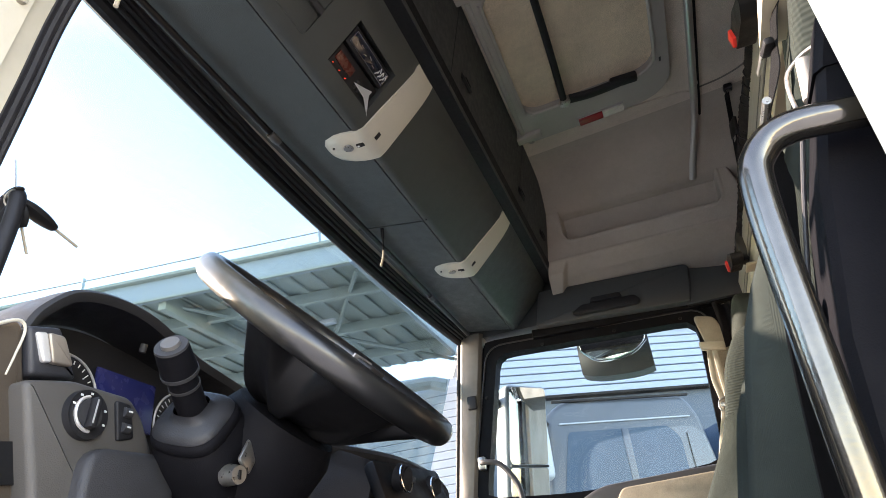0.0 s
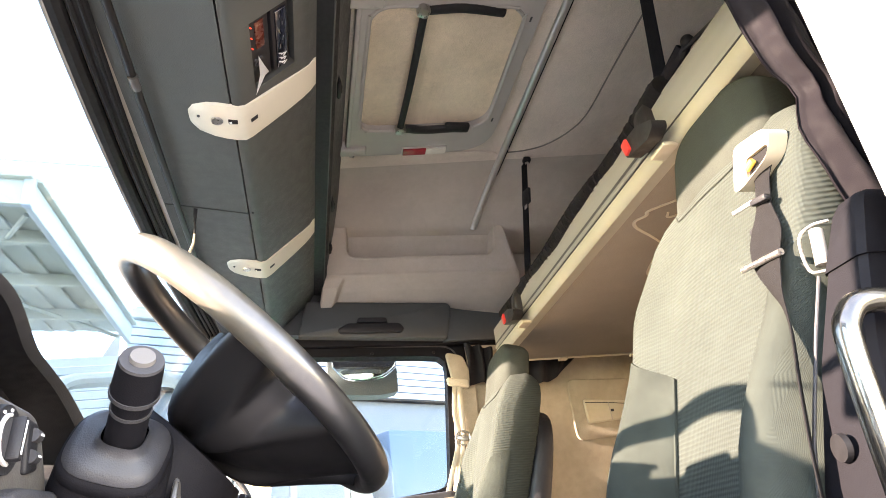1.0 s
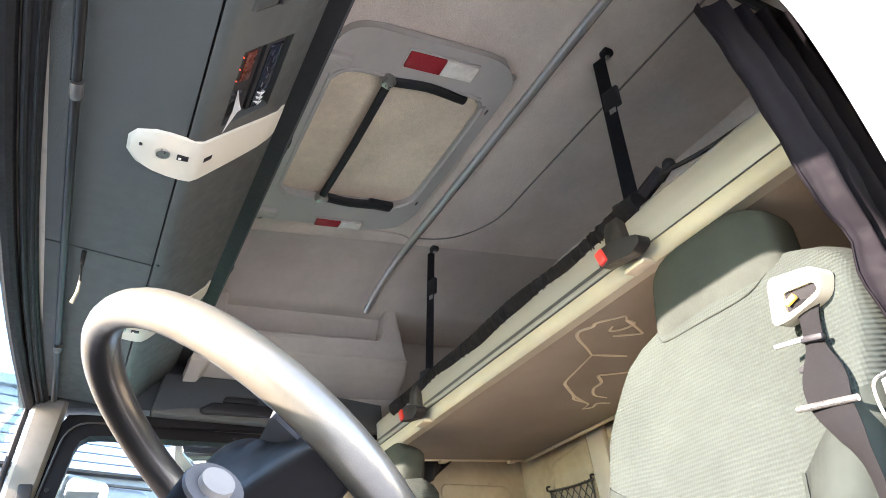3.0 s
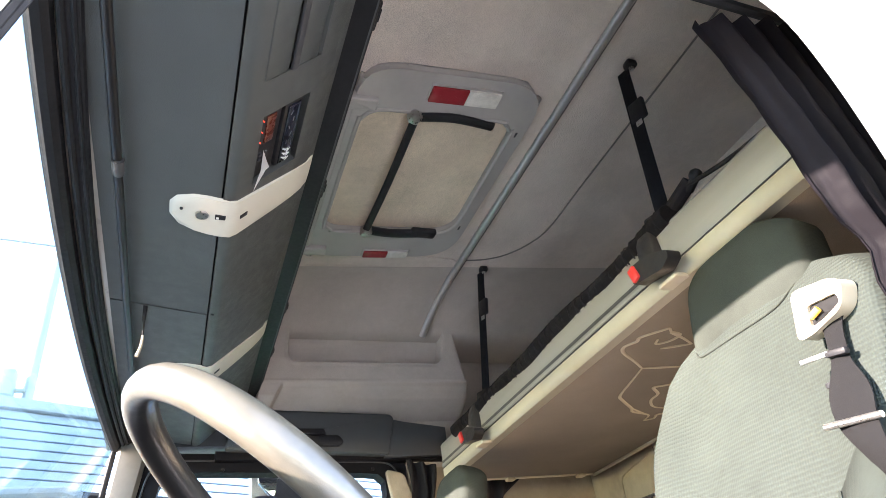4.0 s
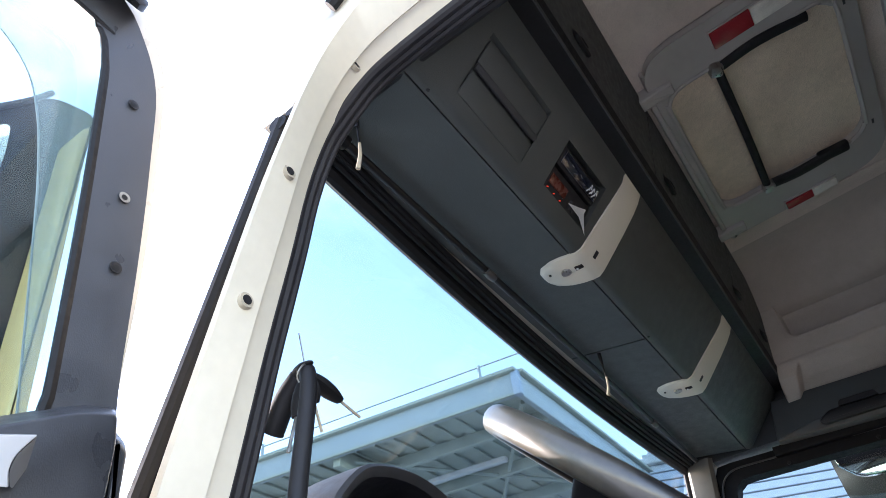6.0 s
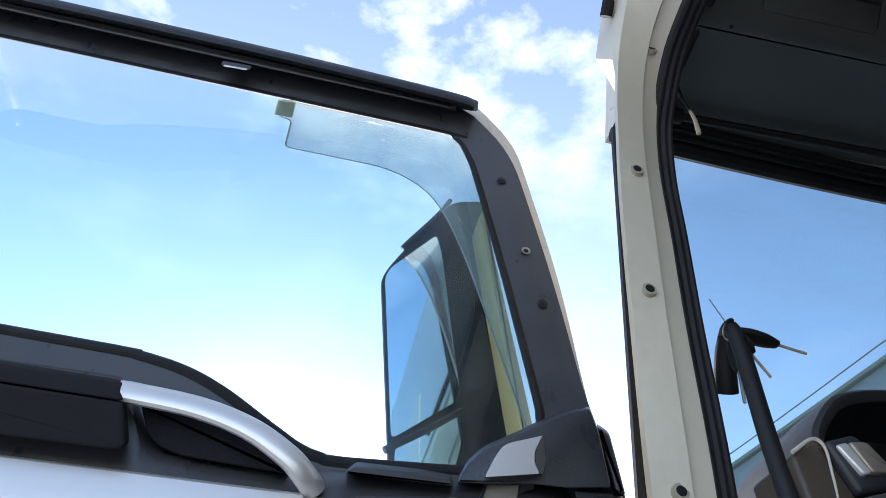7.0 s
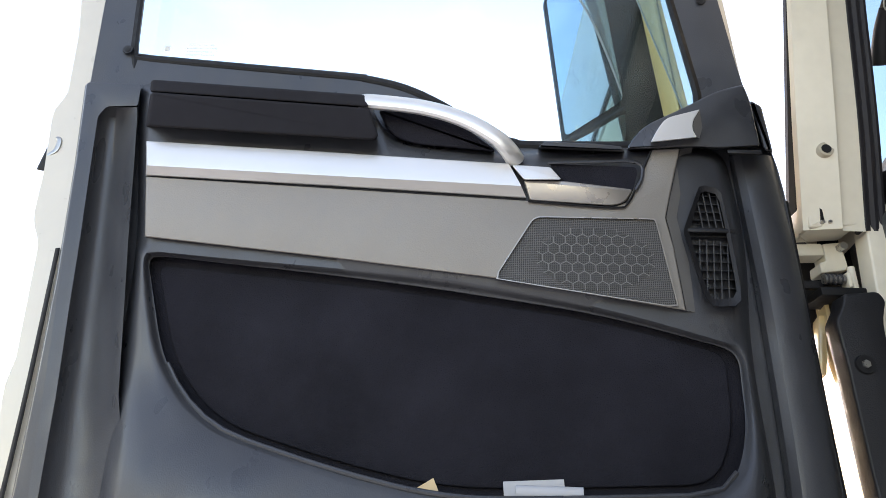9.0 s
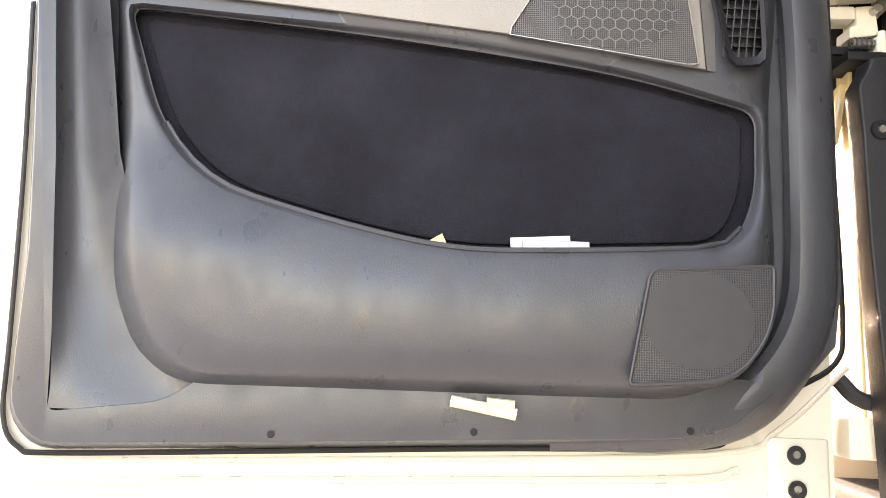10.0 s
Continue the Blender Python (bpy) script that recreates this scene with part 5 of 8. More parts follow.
# pull cords hanging from the blind
for x, dx, y, dz in ((0.163, 0.003, -0.068, -0.046), (1.243, -0.006, -0.044, -0.024)):
    cord = thing("pull_cord", "short pale braided pull cord under the console", "cord", (x, y, 2.70), group="blind pull cords")
    part("anchor", cyl(bmesh.new(), (x, y, 2.735), (x, y, 2.716 + dz), 0.006, 0.004, 10), M["black"], cord)
    part("cord", T([(x, y, 2.718 + dz), (x + dx * 0.3, y - 0.001, 2.70 + dz), (x + dx, y - 0.002, 2.668 + dz)], 0.0022, 6, 4), M["rubber"], cord)
    part("toggle", T([(x + dx, y - 0.002, 2.674 + dz), (x + dx * 1.6, y - 0.001, 2.646 + dz), (x + dx * 2.2, y + 0.006, 2.618 + dz)], lambda t_: 0.0026 + 0.0016 * t_, 8, 2), M["cream"], cord, "braided pale toggle")

# ivory lamp strips wrapped round the console edge
for x0, w in ((0.763, 0.117), (1.527, 0.117)):
    strip = thing("lamp_strip", "ivory plastic reading-lamp strip wrapped round the console edge", "reading lamp", (x0 + w / 2, -0.2, 2.7), group="console lamp strips")
    rows, cs = [], []
    pr = [(-0.098, 2.7155), (-0.110, 2.7135), (-0.14, 2.7085), (-0.165, 2.704), (-0.190, 2.700), (-0.208, 2.700), (-0.222, 2.709), (-0.262, 2.748), (-0.300, 2.786), (-0.335, 2.823), (-0.355, 2.848), (-0.368, 2.870)]
    for k, (y, z) in enumerate(pr):
        t = k / (len(pr) - 1)
        half = w / 2 * (0.36 if k == 0 else 0.70 if k == 1 else 0.94 if k == 2 else 1.0) * (1 - 0.22 * smooth01((t - 0.4) / 0.6))
        skew = 0.012 * smooth01((t - 0.45) / 0.55)
        rows.append([(x0 + w / 2 + skew + half * u, y, z - 0.003 * (1 - u * u)) for u in (-1, -0.6, 0, 0.6, 1)])
    part("strip", loft(rows, (0, 0.006, 0.008)), M["ivory"], strip)
    part("lamp_eye", cyl(bmesh.new(), (x0 + 0.050, -0.152, 2.703), (x0 + 0.050, -0.152, 2.699), 0.013, 0.012, 20), M["steel"], strip, "round lamp eye")
    part("rocker", B((x0 + 0.047, -0.186, 2.6975), (0.013, 0.020, 0.005), bevel=0.0015), M["black"], strip, "black rocker switch")
    part("rocker", B(on_slope(x0 + 0.055, 0.016, 0.0055), (0.013, 0.020, 0.005), R45, 0.0015), M["black"], strip, "black rocker switch")
    part("rocker_dot", B((x0 + 0.047, -0.181, 2.6945), (0.005, 0.005, 0.0015)), M["mark"], strip, smooth=False)
    part("pin", cyl(bmesh.new(), (x0 + 0.044, -0.114, 2.711), (x0 + 0.044, -0.114, 2.7075), 0.003, 0.003, 8), M["dark"], strip)

# tachograph and radio in the recess
rec = thing("tachograph", "black tachograph with a dim red display and red lamps", "tachograph", tuple(on_slope(0.62, 0.05, -0.02)))
body = part("body", B(on_slope(0.649, 0.060, -0.022), (0.170, 0.055, 0.03), R45, 0.003), M["black"], rec)
part("display", B(on_slope(0.605, 0.062, -0.006), (0.070, 0.022, 0.003), R45, 0.001), M["lcd"], body, "dim red display")
for k in range(3):
    part("lamp", cyl(bmesh.new(), on_slope(0.575 + k * 0.028, 0.041, -0.008), on_slope(0.575 + k * 0.028, 0.041, -0.003), 0.0014, 0.0012, 8), M["led"], body, "red lamp")
for k in range(4):
    part("key", cyl(bmesh.new(), on_slope(0.668 + 0.014 * (k % 2), 0.047 + 0.014 * (k // 2), -0.009), on_slope(0.668 + 0.014 * (k % 2), 0.047 + 0.014 * (k // 2), -0.003), 0.0042, 0.004, 10), M["dark"], body)
bm = bmesh.new()
pts = [on_slope(*q) for q in ((0.655, 0.052, -0.003), (0.702, 0.046, 0.004), (0.736, 0.020, 0.016), (0.712, 0.060, 0.004), (0.716, 0.074, 0.000), (0.690, 0.064, -0.002))]
bm.faces.new([bm.verts.new(p) for p in pts])
bmesh.ops.solidify(bm, geom=bm.faces[:], thickness=0.0008)
solid("printer_paper", bm, M["slip"], "torn white paper slip hanging from the tachograph", "paper slip", smooth=False)
radio = thing("radio", "radio with a bright patterned protective film on its front", "radio", tuple(on_slope(0.65, 0.11, -0.02)))
rb = part("body", B(on_slope(0.649, 0.116, -0.020), (0.170, 0.045, 0.03), R45, 0.003), M["black"], radio)
part("film", B(on_slope(0.649, 0.116, -0.0035), (0.158, 0.030, 0.002), R45, 0.0005), M["radiofront"], rb, "dark glossy front under a film")
part("film_edge", T([on_slope(x, q, -0.002) for x, q in ((0.572, 0.102), (0.726, 0.102), (0.726, 0.130), (0.572, 0.130), (0.572, 0.102))], 0.0009, 6, 0), M["chrome"], rb, "bright crumpled film edge")
for k in range(9):
    x = 0.690 + 0.0042 * k
    part("film_mark", B(on_slope(x, 0.111 + 0.006 * (k % 3), -0.0018), (0.0025, 0.012 - 0.003 * (k % 2), 0.001), R45 @ Matrix.Rotation(radians(35 * (k % 3 - 1)), 3, "Z")), M["mark"], rb, smooth=False)
# glints on the film, laid on as thin steel strips
for k in range(5):
    part("film_glint", B(on_slope(0.590 + k * 0.020, 0.112 + 0.007 * (k % 2), -0.0020), (0.011, 0.0016, 0.001), R45 @ Matrix.Rotation(radians(20 * (k % 3 - 1)), 3, "Z")), M["steel"], rb, smooth=False)

# ---- roof hatch ----
hatch = thing("roof_hatch", "closed roof hatch with a rounded grey plastic frame", "roof hatch", (1.2, -0.78, 3.15))
def cz(y, d=0.0):
    return CEIL(y) - d
ho = rounded([(0.745, -0.495), (1.59, -0.495), (1.59, -1.020), (0.745, -1.020)], [0.10, 0.04, 0.14, 0.14], 8)
hi = rounded([(0.880, -0.520), (1.440, -0.520), (1.440, -0.975), (0.880, -0.975)], [0.075, 0.075, 0.09, 0.09], 8)
fcl = lambda u, v, d: Vector((u, v, CEIL(v) - 0.004 + d))
part("frame", ring_plate(ho, hi, fcl, -0.024, 0.0, (1.16, -0.75), 128, -0.030), M["hatch"], hatch, "rounded grey plastic frame", angle=50)
hroll = [(1.165 + (x - 1.165) * 0.970, -0.757 + (y + 0.757) * 0.950) for x, y in ho]
part("frame_roll", T([(x, y, cz(y, 0.012)) for x, y in hroll[::2]] + [(hroll[0][0], hroll[0][1], cz(hroll[0][1], 0.012))], 0.016, 10, 2), M["hatch"], hatch)
part("frame_lip", T([(x, y, cz(y, 0.031)) for x, y in hi[::2]] + [(hi[0][0], hi[0][1], cz(hi[0][1], 0.031))], 0.007, 8, 2), M["hatch"], hatch)
part("panel", prism(hi, lambda u, v, d: Vector((u, v, CEIL(v) - 0.006 + d)), 0.0, 0.004), M["hatchfelt"], hatch, "tan felt hatch lining")
for x in (0.862, 1.545):
    part("side_bracket", prism(rounded([(x - 0.02, -0.462), (x + 0.02, -0.462), (x + 0.02, -0.555), (x - 0.02, -0.555)], 0.006, 3), lambda u, v, d: Vector((u, v, CEIL(v) - 0.045 + d)), 0.0, 0.04, 0.006), M["hatch"], hatch)
part("front_lip", B((1.20, -0.490, cz(-0.49, 0.02)), (0.70, 0.016, 0.03), bevel=0.006), M["hatch"], hatch)
part("bar", T([(0.890, -0.668, 3.142), (1.16, -0.667, 3.138), (1.420, -0.662, 3.142)], 0.0115, 12, 3), M["black"], hatch, "black cross bar")
for x in (0.888, 1.422):
    part("bar_joint", B((x, -0.664, 3.142), (0.036, 0.034, 0.034), Matrix.Rotation(radians(20), 3, "Z"), 0.009), M["steel"], hatch, "steel bar joint")
part("release_arm", T([(0.890, -0.68, 3.146), (0.882, -0.78, 3.152), (0.900, -0.90, 3.162)], 0.015, 10, 4, 0.7), M["black"], hatch)
part("release_arm", T([(1.422, -0.68, 3.146), (1.432, -0.76, 3.150), (1.428, -0.89, 3.160)], 0.018, 10, 4, 0.7), M["black"], hatch)
part("release_grip", B((1.426, -0.865, 3.158), (0.040, 0.09, 0.022), bevel=0.008), M["black"], hatch)
for x in (0.93, 1.40):
    part("frame_slot", B((x, -0.99, cz(-1.0, 0.030)), (0.020, 0.007, 0.008), bevel=0.002), M["dark"], hatch)
for x, y0, y1, y2 in ((0.806, -0.682, -0.785, -0.880), (1.565, -0.690, -0.775, -0.85)):
    lamp = thing("hatch_lamp", "small ceiling lamp, half red and half frosted lens", "lamp", (x, (y0 + y2) / 2, 3.14), group="hatch lamps")
    w = 0.052 if x < 1 else 0.034
    part("base", B((x, (y0 + y2) / 2, cz(y1, 0.030)), (w + 0.008, y0 - y2 + 0.008, 0.010), Matrix.Rotation(-0.07, 3, "X"), 0.002), M["hatch"], lamp)
    part("red_lens", B((x, (y0 + y1) / 2, cz((y0 + y1) / 2, 0.036)), (w, y0 - y1, 0.010), Matrix.Rotation(-0.07, 3, "X"), 0.0025), M["redlens"], lamp, "red lens")
    part("clear_lens", B((x, (y1 + y2) / 2, cz((y1 + y2) / 2, 0.036)), (w, y1 - y2, 0.010), Matrix.Rotation(-0.07, 3, "X"), 0.0025), M["clearlens"], lamp, "frosted lens")

def cove_drop(x, y):
    """How far the felt comes down towards the passenger side."""
    return (CEIL(y) - 3.086) * max(0.0, min(1.0, (x - 1.72) / 0.29)) ** 2.2


# aluminium rail under the ceiling and the seam behind it
rail = thing("curtain_rail", "aluminium curtain rail across the ceiling, its end bent to look straight", "rail", (1.2, -1.1, 3.2))
# the end bends so that the rail looks straight in the camera's view
part("rail", T([(x, y, CEIL(-1.1) - 0.016 - cove_drop(x, -1.1)) for x, y in ((0.2, -1.084), (0.7, -1.088), (1.2, -1.091), (1.65, -1.094), (1.80, -1.091), (1.90, -1.076), (1.97, -1.056), (2.02, -1.045))], 0.0135, 12, 3, 0.8), M["railbright"], rail)
part("rail_joint", B((1.60, -1.096, CEIL(-1.1) - 0.014), (0.012, 0.026, 0.022), bevel=0.003), M["railbright"], rail)
# black strip beside the rail stands in for its shadow
part("rail_shadow_gap", T([(x, -1.103 - 0.012 * (x - 0.3) / 1.75, CEIL(-1.1) - 0.006) for x in (0.2, 0.9, 1.6, 2.04)], 0.006, 8, 2), M["rubber"], rail)
seam = [(0.14, -1.36), (0.6, -1.362), (1.15, -1.368), (1.42, -1.372), (1.53, -1.34), (1.61, -1.275), (1.645, -1.20), (1.655, -1.12)]
solid("headliner_seam", T([(x, y, CEIL(y) + 0.0005) for x, y in seam], 0.004, 6, 5), M["bunkfelt"], "sewn seam in the felt headliner", "seam", kind="structure")

solid("headliner_crease", T([(x, y, CEIL(y) - 0.001) for x, y in ((1.590, -0.47), (1.606, -0.53), (1.616, -0.585), (1.628, -0.80), (1.634, -0.95), (1.646, -1.05), (1.672, -1.088), (1.70, -1.10))], 0.0055, 8, 5), M["headliner"], "moulded crease in the felt headliner", "crease", kind="structure")

# ---- passenger side: moulded side lining and dark bin ----
def lining_x(y, z):
    """How far out the moulded panel lies: lip round an open-topped recess, ridge, tucked-in lower pocket."""
    if z >= 2.97:
        x = 2.060 - 0.42 * (z - 2.97)
    else:
        x = 2.060 + 0.36 * (2.97 - z) + 1.5 * max(0.0, 2.852 - z)
    # recess with rounded lower corners
    qy, qz = abs(y + 0.8175) - 0.3125 + 0.034, 2.968 + 0.034 - z
    sd = math.hypot(max(qy, 0.0), max(qz, 0.0)) + min(max(qy, qz), 0.0) - 0.034
    x += (0.050 + 0.25 * max(0.0, 3.05 - z)) * smooth01(-sd / 0.009) - 0.003 * smooth01(1 - abs(sd - 0.006) / 0.008)
    # lower pocket behind its left border
    edge = -0.482 + (2.885 - z) * 0.55
    tuck = smooth01((2.895 - z) / 0.010) * smooth01((edge - y) / 0.012)
    return x + tuck * (0.012 + 0.040 * smooth01((2.892 - z) / 0.05)) - 0.004 * smooth01(1 - abs(z - 2.899) / 0.010)


rows = []
for k in range(271):
    u = k / 270
    y = -0.44 - 0.80 * u
    row = [(2.006, y, 3.092), (2.012, y, 3.090), (2.020, y, 3.092)]
    for i in range(92):
        z = 3.100 - 0.0034 * i
        y0 = -0.447 + (3.10 - z) * 0.20
        y1 = -1.158 - 0.36 * min(0.24, 3.10 - z)
        yy = y0 + (y1 - 0.055 - y0) * u
        back = 0.13 * smooth01((y1 - yy) / 0.055) ** 1.5
        row.append((lining_x(yy, z) + back + 0.05 * smooth01((yy - y0 + 0.006) / 0.006), yy, z))
    rows.append(row)
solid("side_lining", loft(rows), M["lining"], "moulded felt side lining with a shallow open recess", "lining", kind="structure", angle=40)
rows = []
for k in range(60):
    y = -0.44 - 0.0237 * k
    rows.append([(x, y, CEIL(y) - 0.003 - cove_drop(x, y)) for x in (1.70, 1.78, 1.84, 1.89, 1.93, 1.965, 1.99, 2.004, 2.012)] + [(2.020, y, 3.078), (2.040, y, 3.070), (2.12, y, 3.062), (2.24, y, 3.055)])
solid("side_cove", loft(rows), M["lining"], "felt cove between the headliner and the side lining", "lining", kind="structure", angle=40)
bin_ = thing("side_bin", "dark plastic storage bin over the passenger window", "storage bin", (2.22, -0.63, 2.65))
part("bin_body", prism(rounded([(-0.30, 2.685), (-0.335, 2.835), (-0.93, 2.805), (-0.945, 2.79), (-0.915, 2.645)], [0.01, 0.01, 0.03, 0.02, 0.01], 4), yz(2.192), 0.0, 0.12, 0.008), M["cabinet"], bin_)
part("bin_ledge", prism([(-0.27, 2.655), (-0.27, 2.690), (-1.16, 2.652), (-1.16, 2.625)], yz(2.235), 0.0, 0.055, 0.004), M["towerblack"], bin_)
part("rear_ledge", prism([(-0.90, 2.640), (-0.90, 2.800), (-1.00, 2.780), (-1.17, 2.755), (-1.17, 2.640)], yz(2.215), 0.0, 0.10, 0.004), M["cabinet"], bin_)
hb = part("handle", prism(rounded([(-0.455, 2.700), (-0.50, 2.728), (-0.715, 2.720), (-0.735, 2.695), (-0.72, 2.678), (-0.47, 2.685)], 0.012, 4), yz(2.176), 0.0, 0.02, 0.006), M["black"], bin_)
part("handle_grip", prism(rounded([(-0.535, 2.730), (-0.545, 2.752), (-0.66, 2.748), (-0.668, 2.725)], 0.008, 4), yz(2.182), 0.0, 0.012, 0.004), M["black"], hb)

# ---- upper bunk ----
bunk = thing("upper_bunk", "folding upper bunk with an aluminium front rail and felt underside", "bunk", (1.15, -1.45, 2.5))
BX0, BX1 = 0.13, 2.08
part("front_rail", extrude_profile([(-1.086, 2.549), (-1.084, 2.552), (-1.084, 2.632), (-1.092, 2.642), (-1.13, 2.642), (-1.13, 2.545), (-1.086, 2.545)], BX0, BX1), M["railpaint"], bunk, "pale aluminium front rail")
part("rail_groove", extrude_profile([(-1.0830, 2.5475), (-1.0830, 2.5500), (-1.09, 2.5500), (-1.09, 2.5475)], BX0, BX1), M["dark"], bunk)
part("rail_groove", extrude_profile([(-1.0828, 2.5640), (-1.0828, 2.5740), (-1.09, 2.5740), (-1.09, 2.5640)], 0.68, BX1), M["dark"], bunk)
part("rail_bead", extrude_profile([(-1.0815, 2.551), (-1.0800, 2.554), (-1.0800, 2.560), (-1.0815, 2.5635), (-1.09, 2.5635), (-1.09, 2.551)], 0.68, BX1), M["railpaint"], bunk)
part("edge_strip", extrude_profile([(-1.094, 2.508), (-1.086, 2.514), (-1.082, 2.525), (-1.083, 2.545), (-1.086, 2.548), (-1.125, 2.548), (-1.125, 2.508)], BX0, BX1), M["bunkcream"], bunk, "cream plastic edge strip")
part("underside", B(((BX0 + BX1) / 2 + 0.02, -1.44, 2.525), (BX1 - BX0 + 0.04, 0.64, 0.03), bevel=0.004), M["bunkfelt"], bunk, "brown-grey felt underside")
part("mattress", B(((BX0 + BX1) / 2, -1.48, 2.595), (BX1 - BX0 - 0.02, 0.64, 0.11), bevel=0.03, seg=3), M["bunkfelt"], bunk)
part("end_strip", B((BX1 + 0.036, -1.44, 2.522), (0.014, 0.66, 0.034), bevel=0.004), M["cream"], bunk, "cream end strip")
part("rear_strip", B(((BX0 + BX1) / 2 + 0.02, -1.765, 2.518), (BX1 - BX0 + 0.05, 0.014, 0.034), bevel=0.004), M["cream"], bunk, "cream rear strip")
for y, x in ((-1.69, BX1 + 0.03), (-1.37, BX1 + 0.03)):
    part("strip_clip", B((x, y, 2.502), (0.03, 0.035, 0.012), bevel=0.004), M["cream"], bunk)
# stitched line drawing on the underside: plain strokes
strokes = [[(0.918, -1.339), (0.889, -1.290), (0.862, -1.235), (0.872, -1.268), (0.905, -1.262), (0.925, -1.235), (0.900, -1.222)], [(0.862, -1.235), (0.843, -1.215), (0.853, -1.202), (0.893, -1.165), (0.915, -1.170), (0.945, -1.153), (0.980, -1.173), (1.030, -1.240), (1.071, -1.291)], [(1.071, -1.291), (1.063, -1.345), (1.056, -1.404)], [(1.071, -1.291), (1.160, -1.315), (1.263, -1.344), (1.300, -1.375), (1.366, -1.451), (1.400, -1.480), (1.430, -1.559), (1.483, -1.577)], [(1.483, -1.577), (1.460, -1.602), (1.425, -1.593), (1.414, -1.640)], [(1.366, -1.451), (1.410, -1.520), (1.430, -1.559)], [(1.150, -1.520), (1.171, -1.480), (1.190, -1.440), (1.204, -1.421), (1.250, -1.470), (1.300, -1.480), (1.355, -1.527), (1.370, -1.590)], [(0.950, -1.265), (0.935, -1.300), (0.918, -1.339)]]
for st in strokes:
    part("stitched_line", T([(x, y, 2.5092) for x, y in st], lambda t_: 0.0032 + 0.0022 * math.sin(math.pi * t_), 6, 5, 0.5), M["cream"], bunk, "cream stitched line", smooth=False)

# rolled safety net along the rail, straps and buckles
net = thing("safety_net", "rolled black safety net along the bunk rail", "net", (1.3, -1.12, 2.68))
part("roll", T([(x, -1.100 - 0.004 * math.sin(9 * x), 2.650 + 0.004 * math.sin(13 * x) - 0.008 * (x - 0.6)) for x in [0.60 + 0.12 * k for k in range(12)]], lambda s: 0.027 + 0.002 * math.sin(40 * s), 12, 5), M["web"], net)
bm = bmesh.new()
for sgn in (-1, 1):
    tube(bm, [(x, -1.100 - 0.004 * math.sin(9 * x) + 0.0282 * math.cos(sgn * 190 * x), 2.650 + 0.004 * math.sin(13 * x) - 0.008 * (x - 0.6) + 0.0282 * math.sin(sgn * 190 * x)) for x in [0.60 + 0.004 * k for k in range(331)]], 0.0022, 4, 0)
part("net_cord", bm, M["cloth"], net)
part("net_end", T([(0.62, -1.118, 2.676), (0.585, -1.122, 2.690), (0.545, -1.13, 2.708)], 0.017, 10, 4), M["cloth"], net)
part("pole_end", T([(0.556, -1.128, 2.690), (0.528, -1.126, 2.700)], 0.010, 10, 3), M["rubber"], net)
bm = bmesh.new()
bmesh.ops.create_uvsphere(bm, u_segments=14, v_segments=10, radius=0.0145, matrix=Matrix.Translation((0.520, -1.124, 2.704)))
part("pole_knob", bm, M["rubber"], net)
part("edge_cord", T([(0.56, -1.12, 2.700), (0.40, -1.12, 2.665), (0.16, -1.12, 2.648)], 0.005, 6, 4), M["rubber"], net)
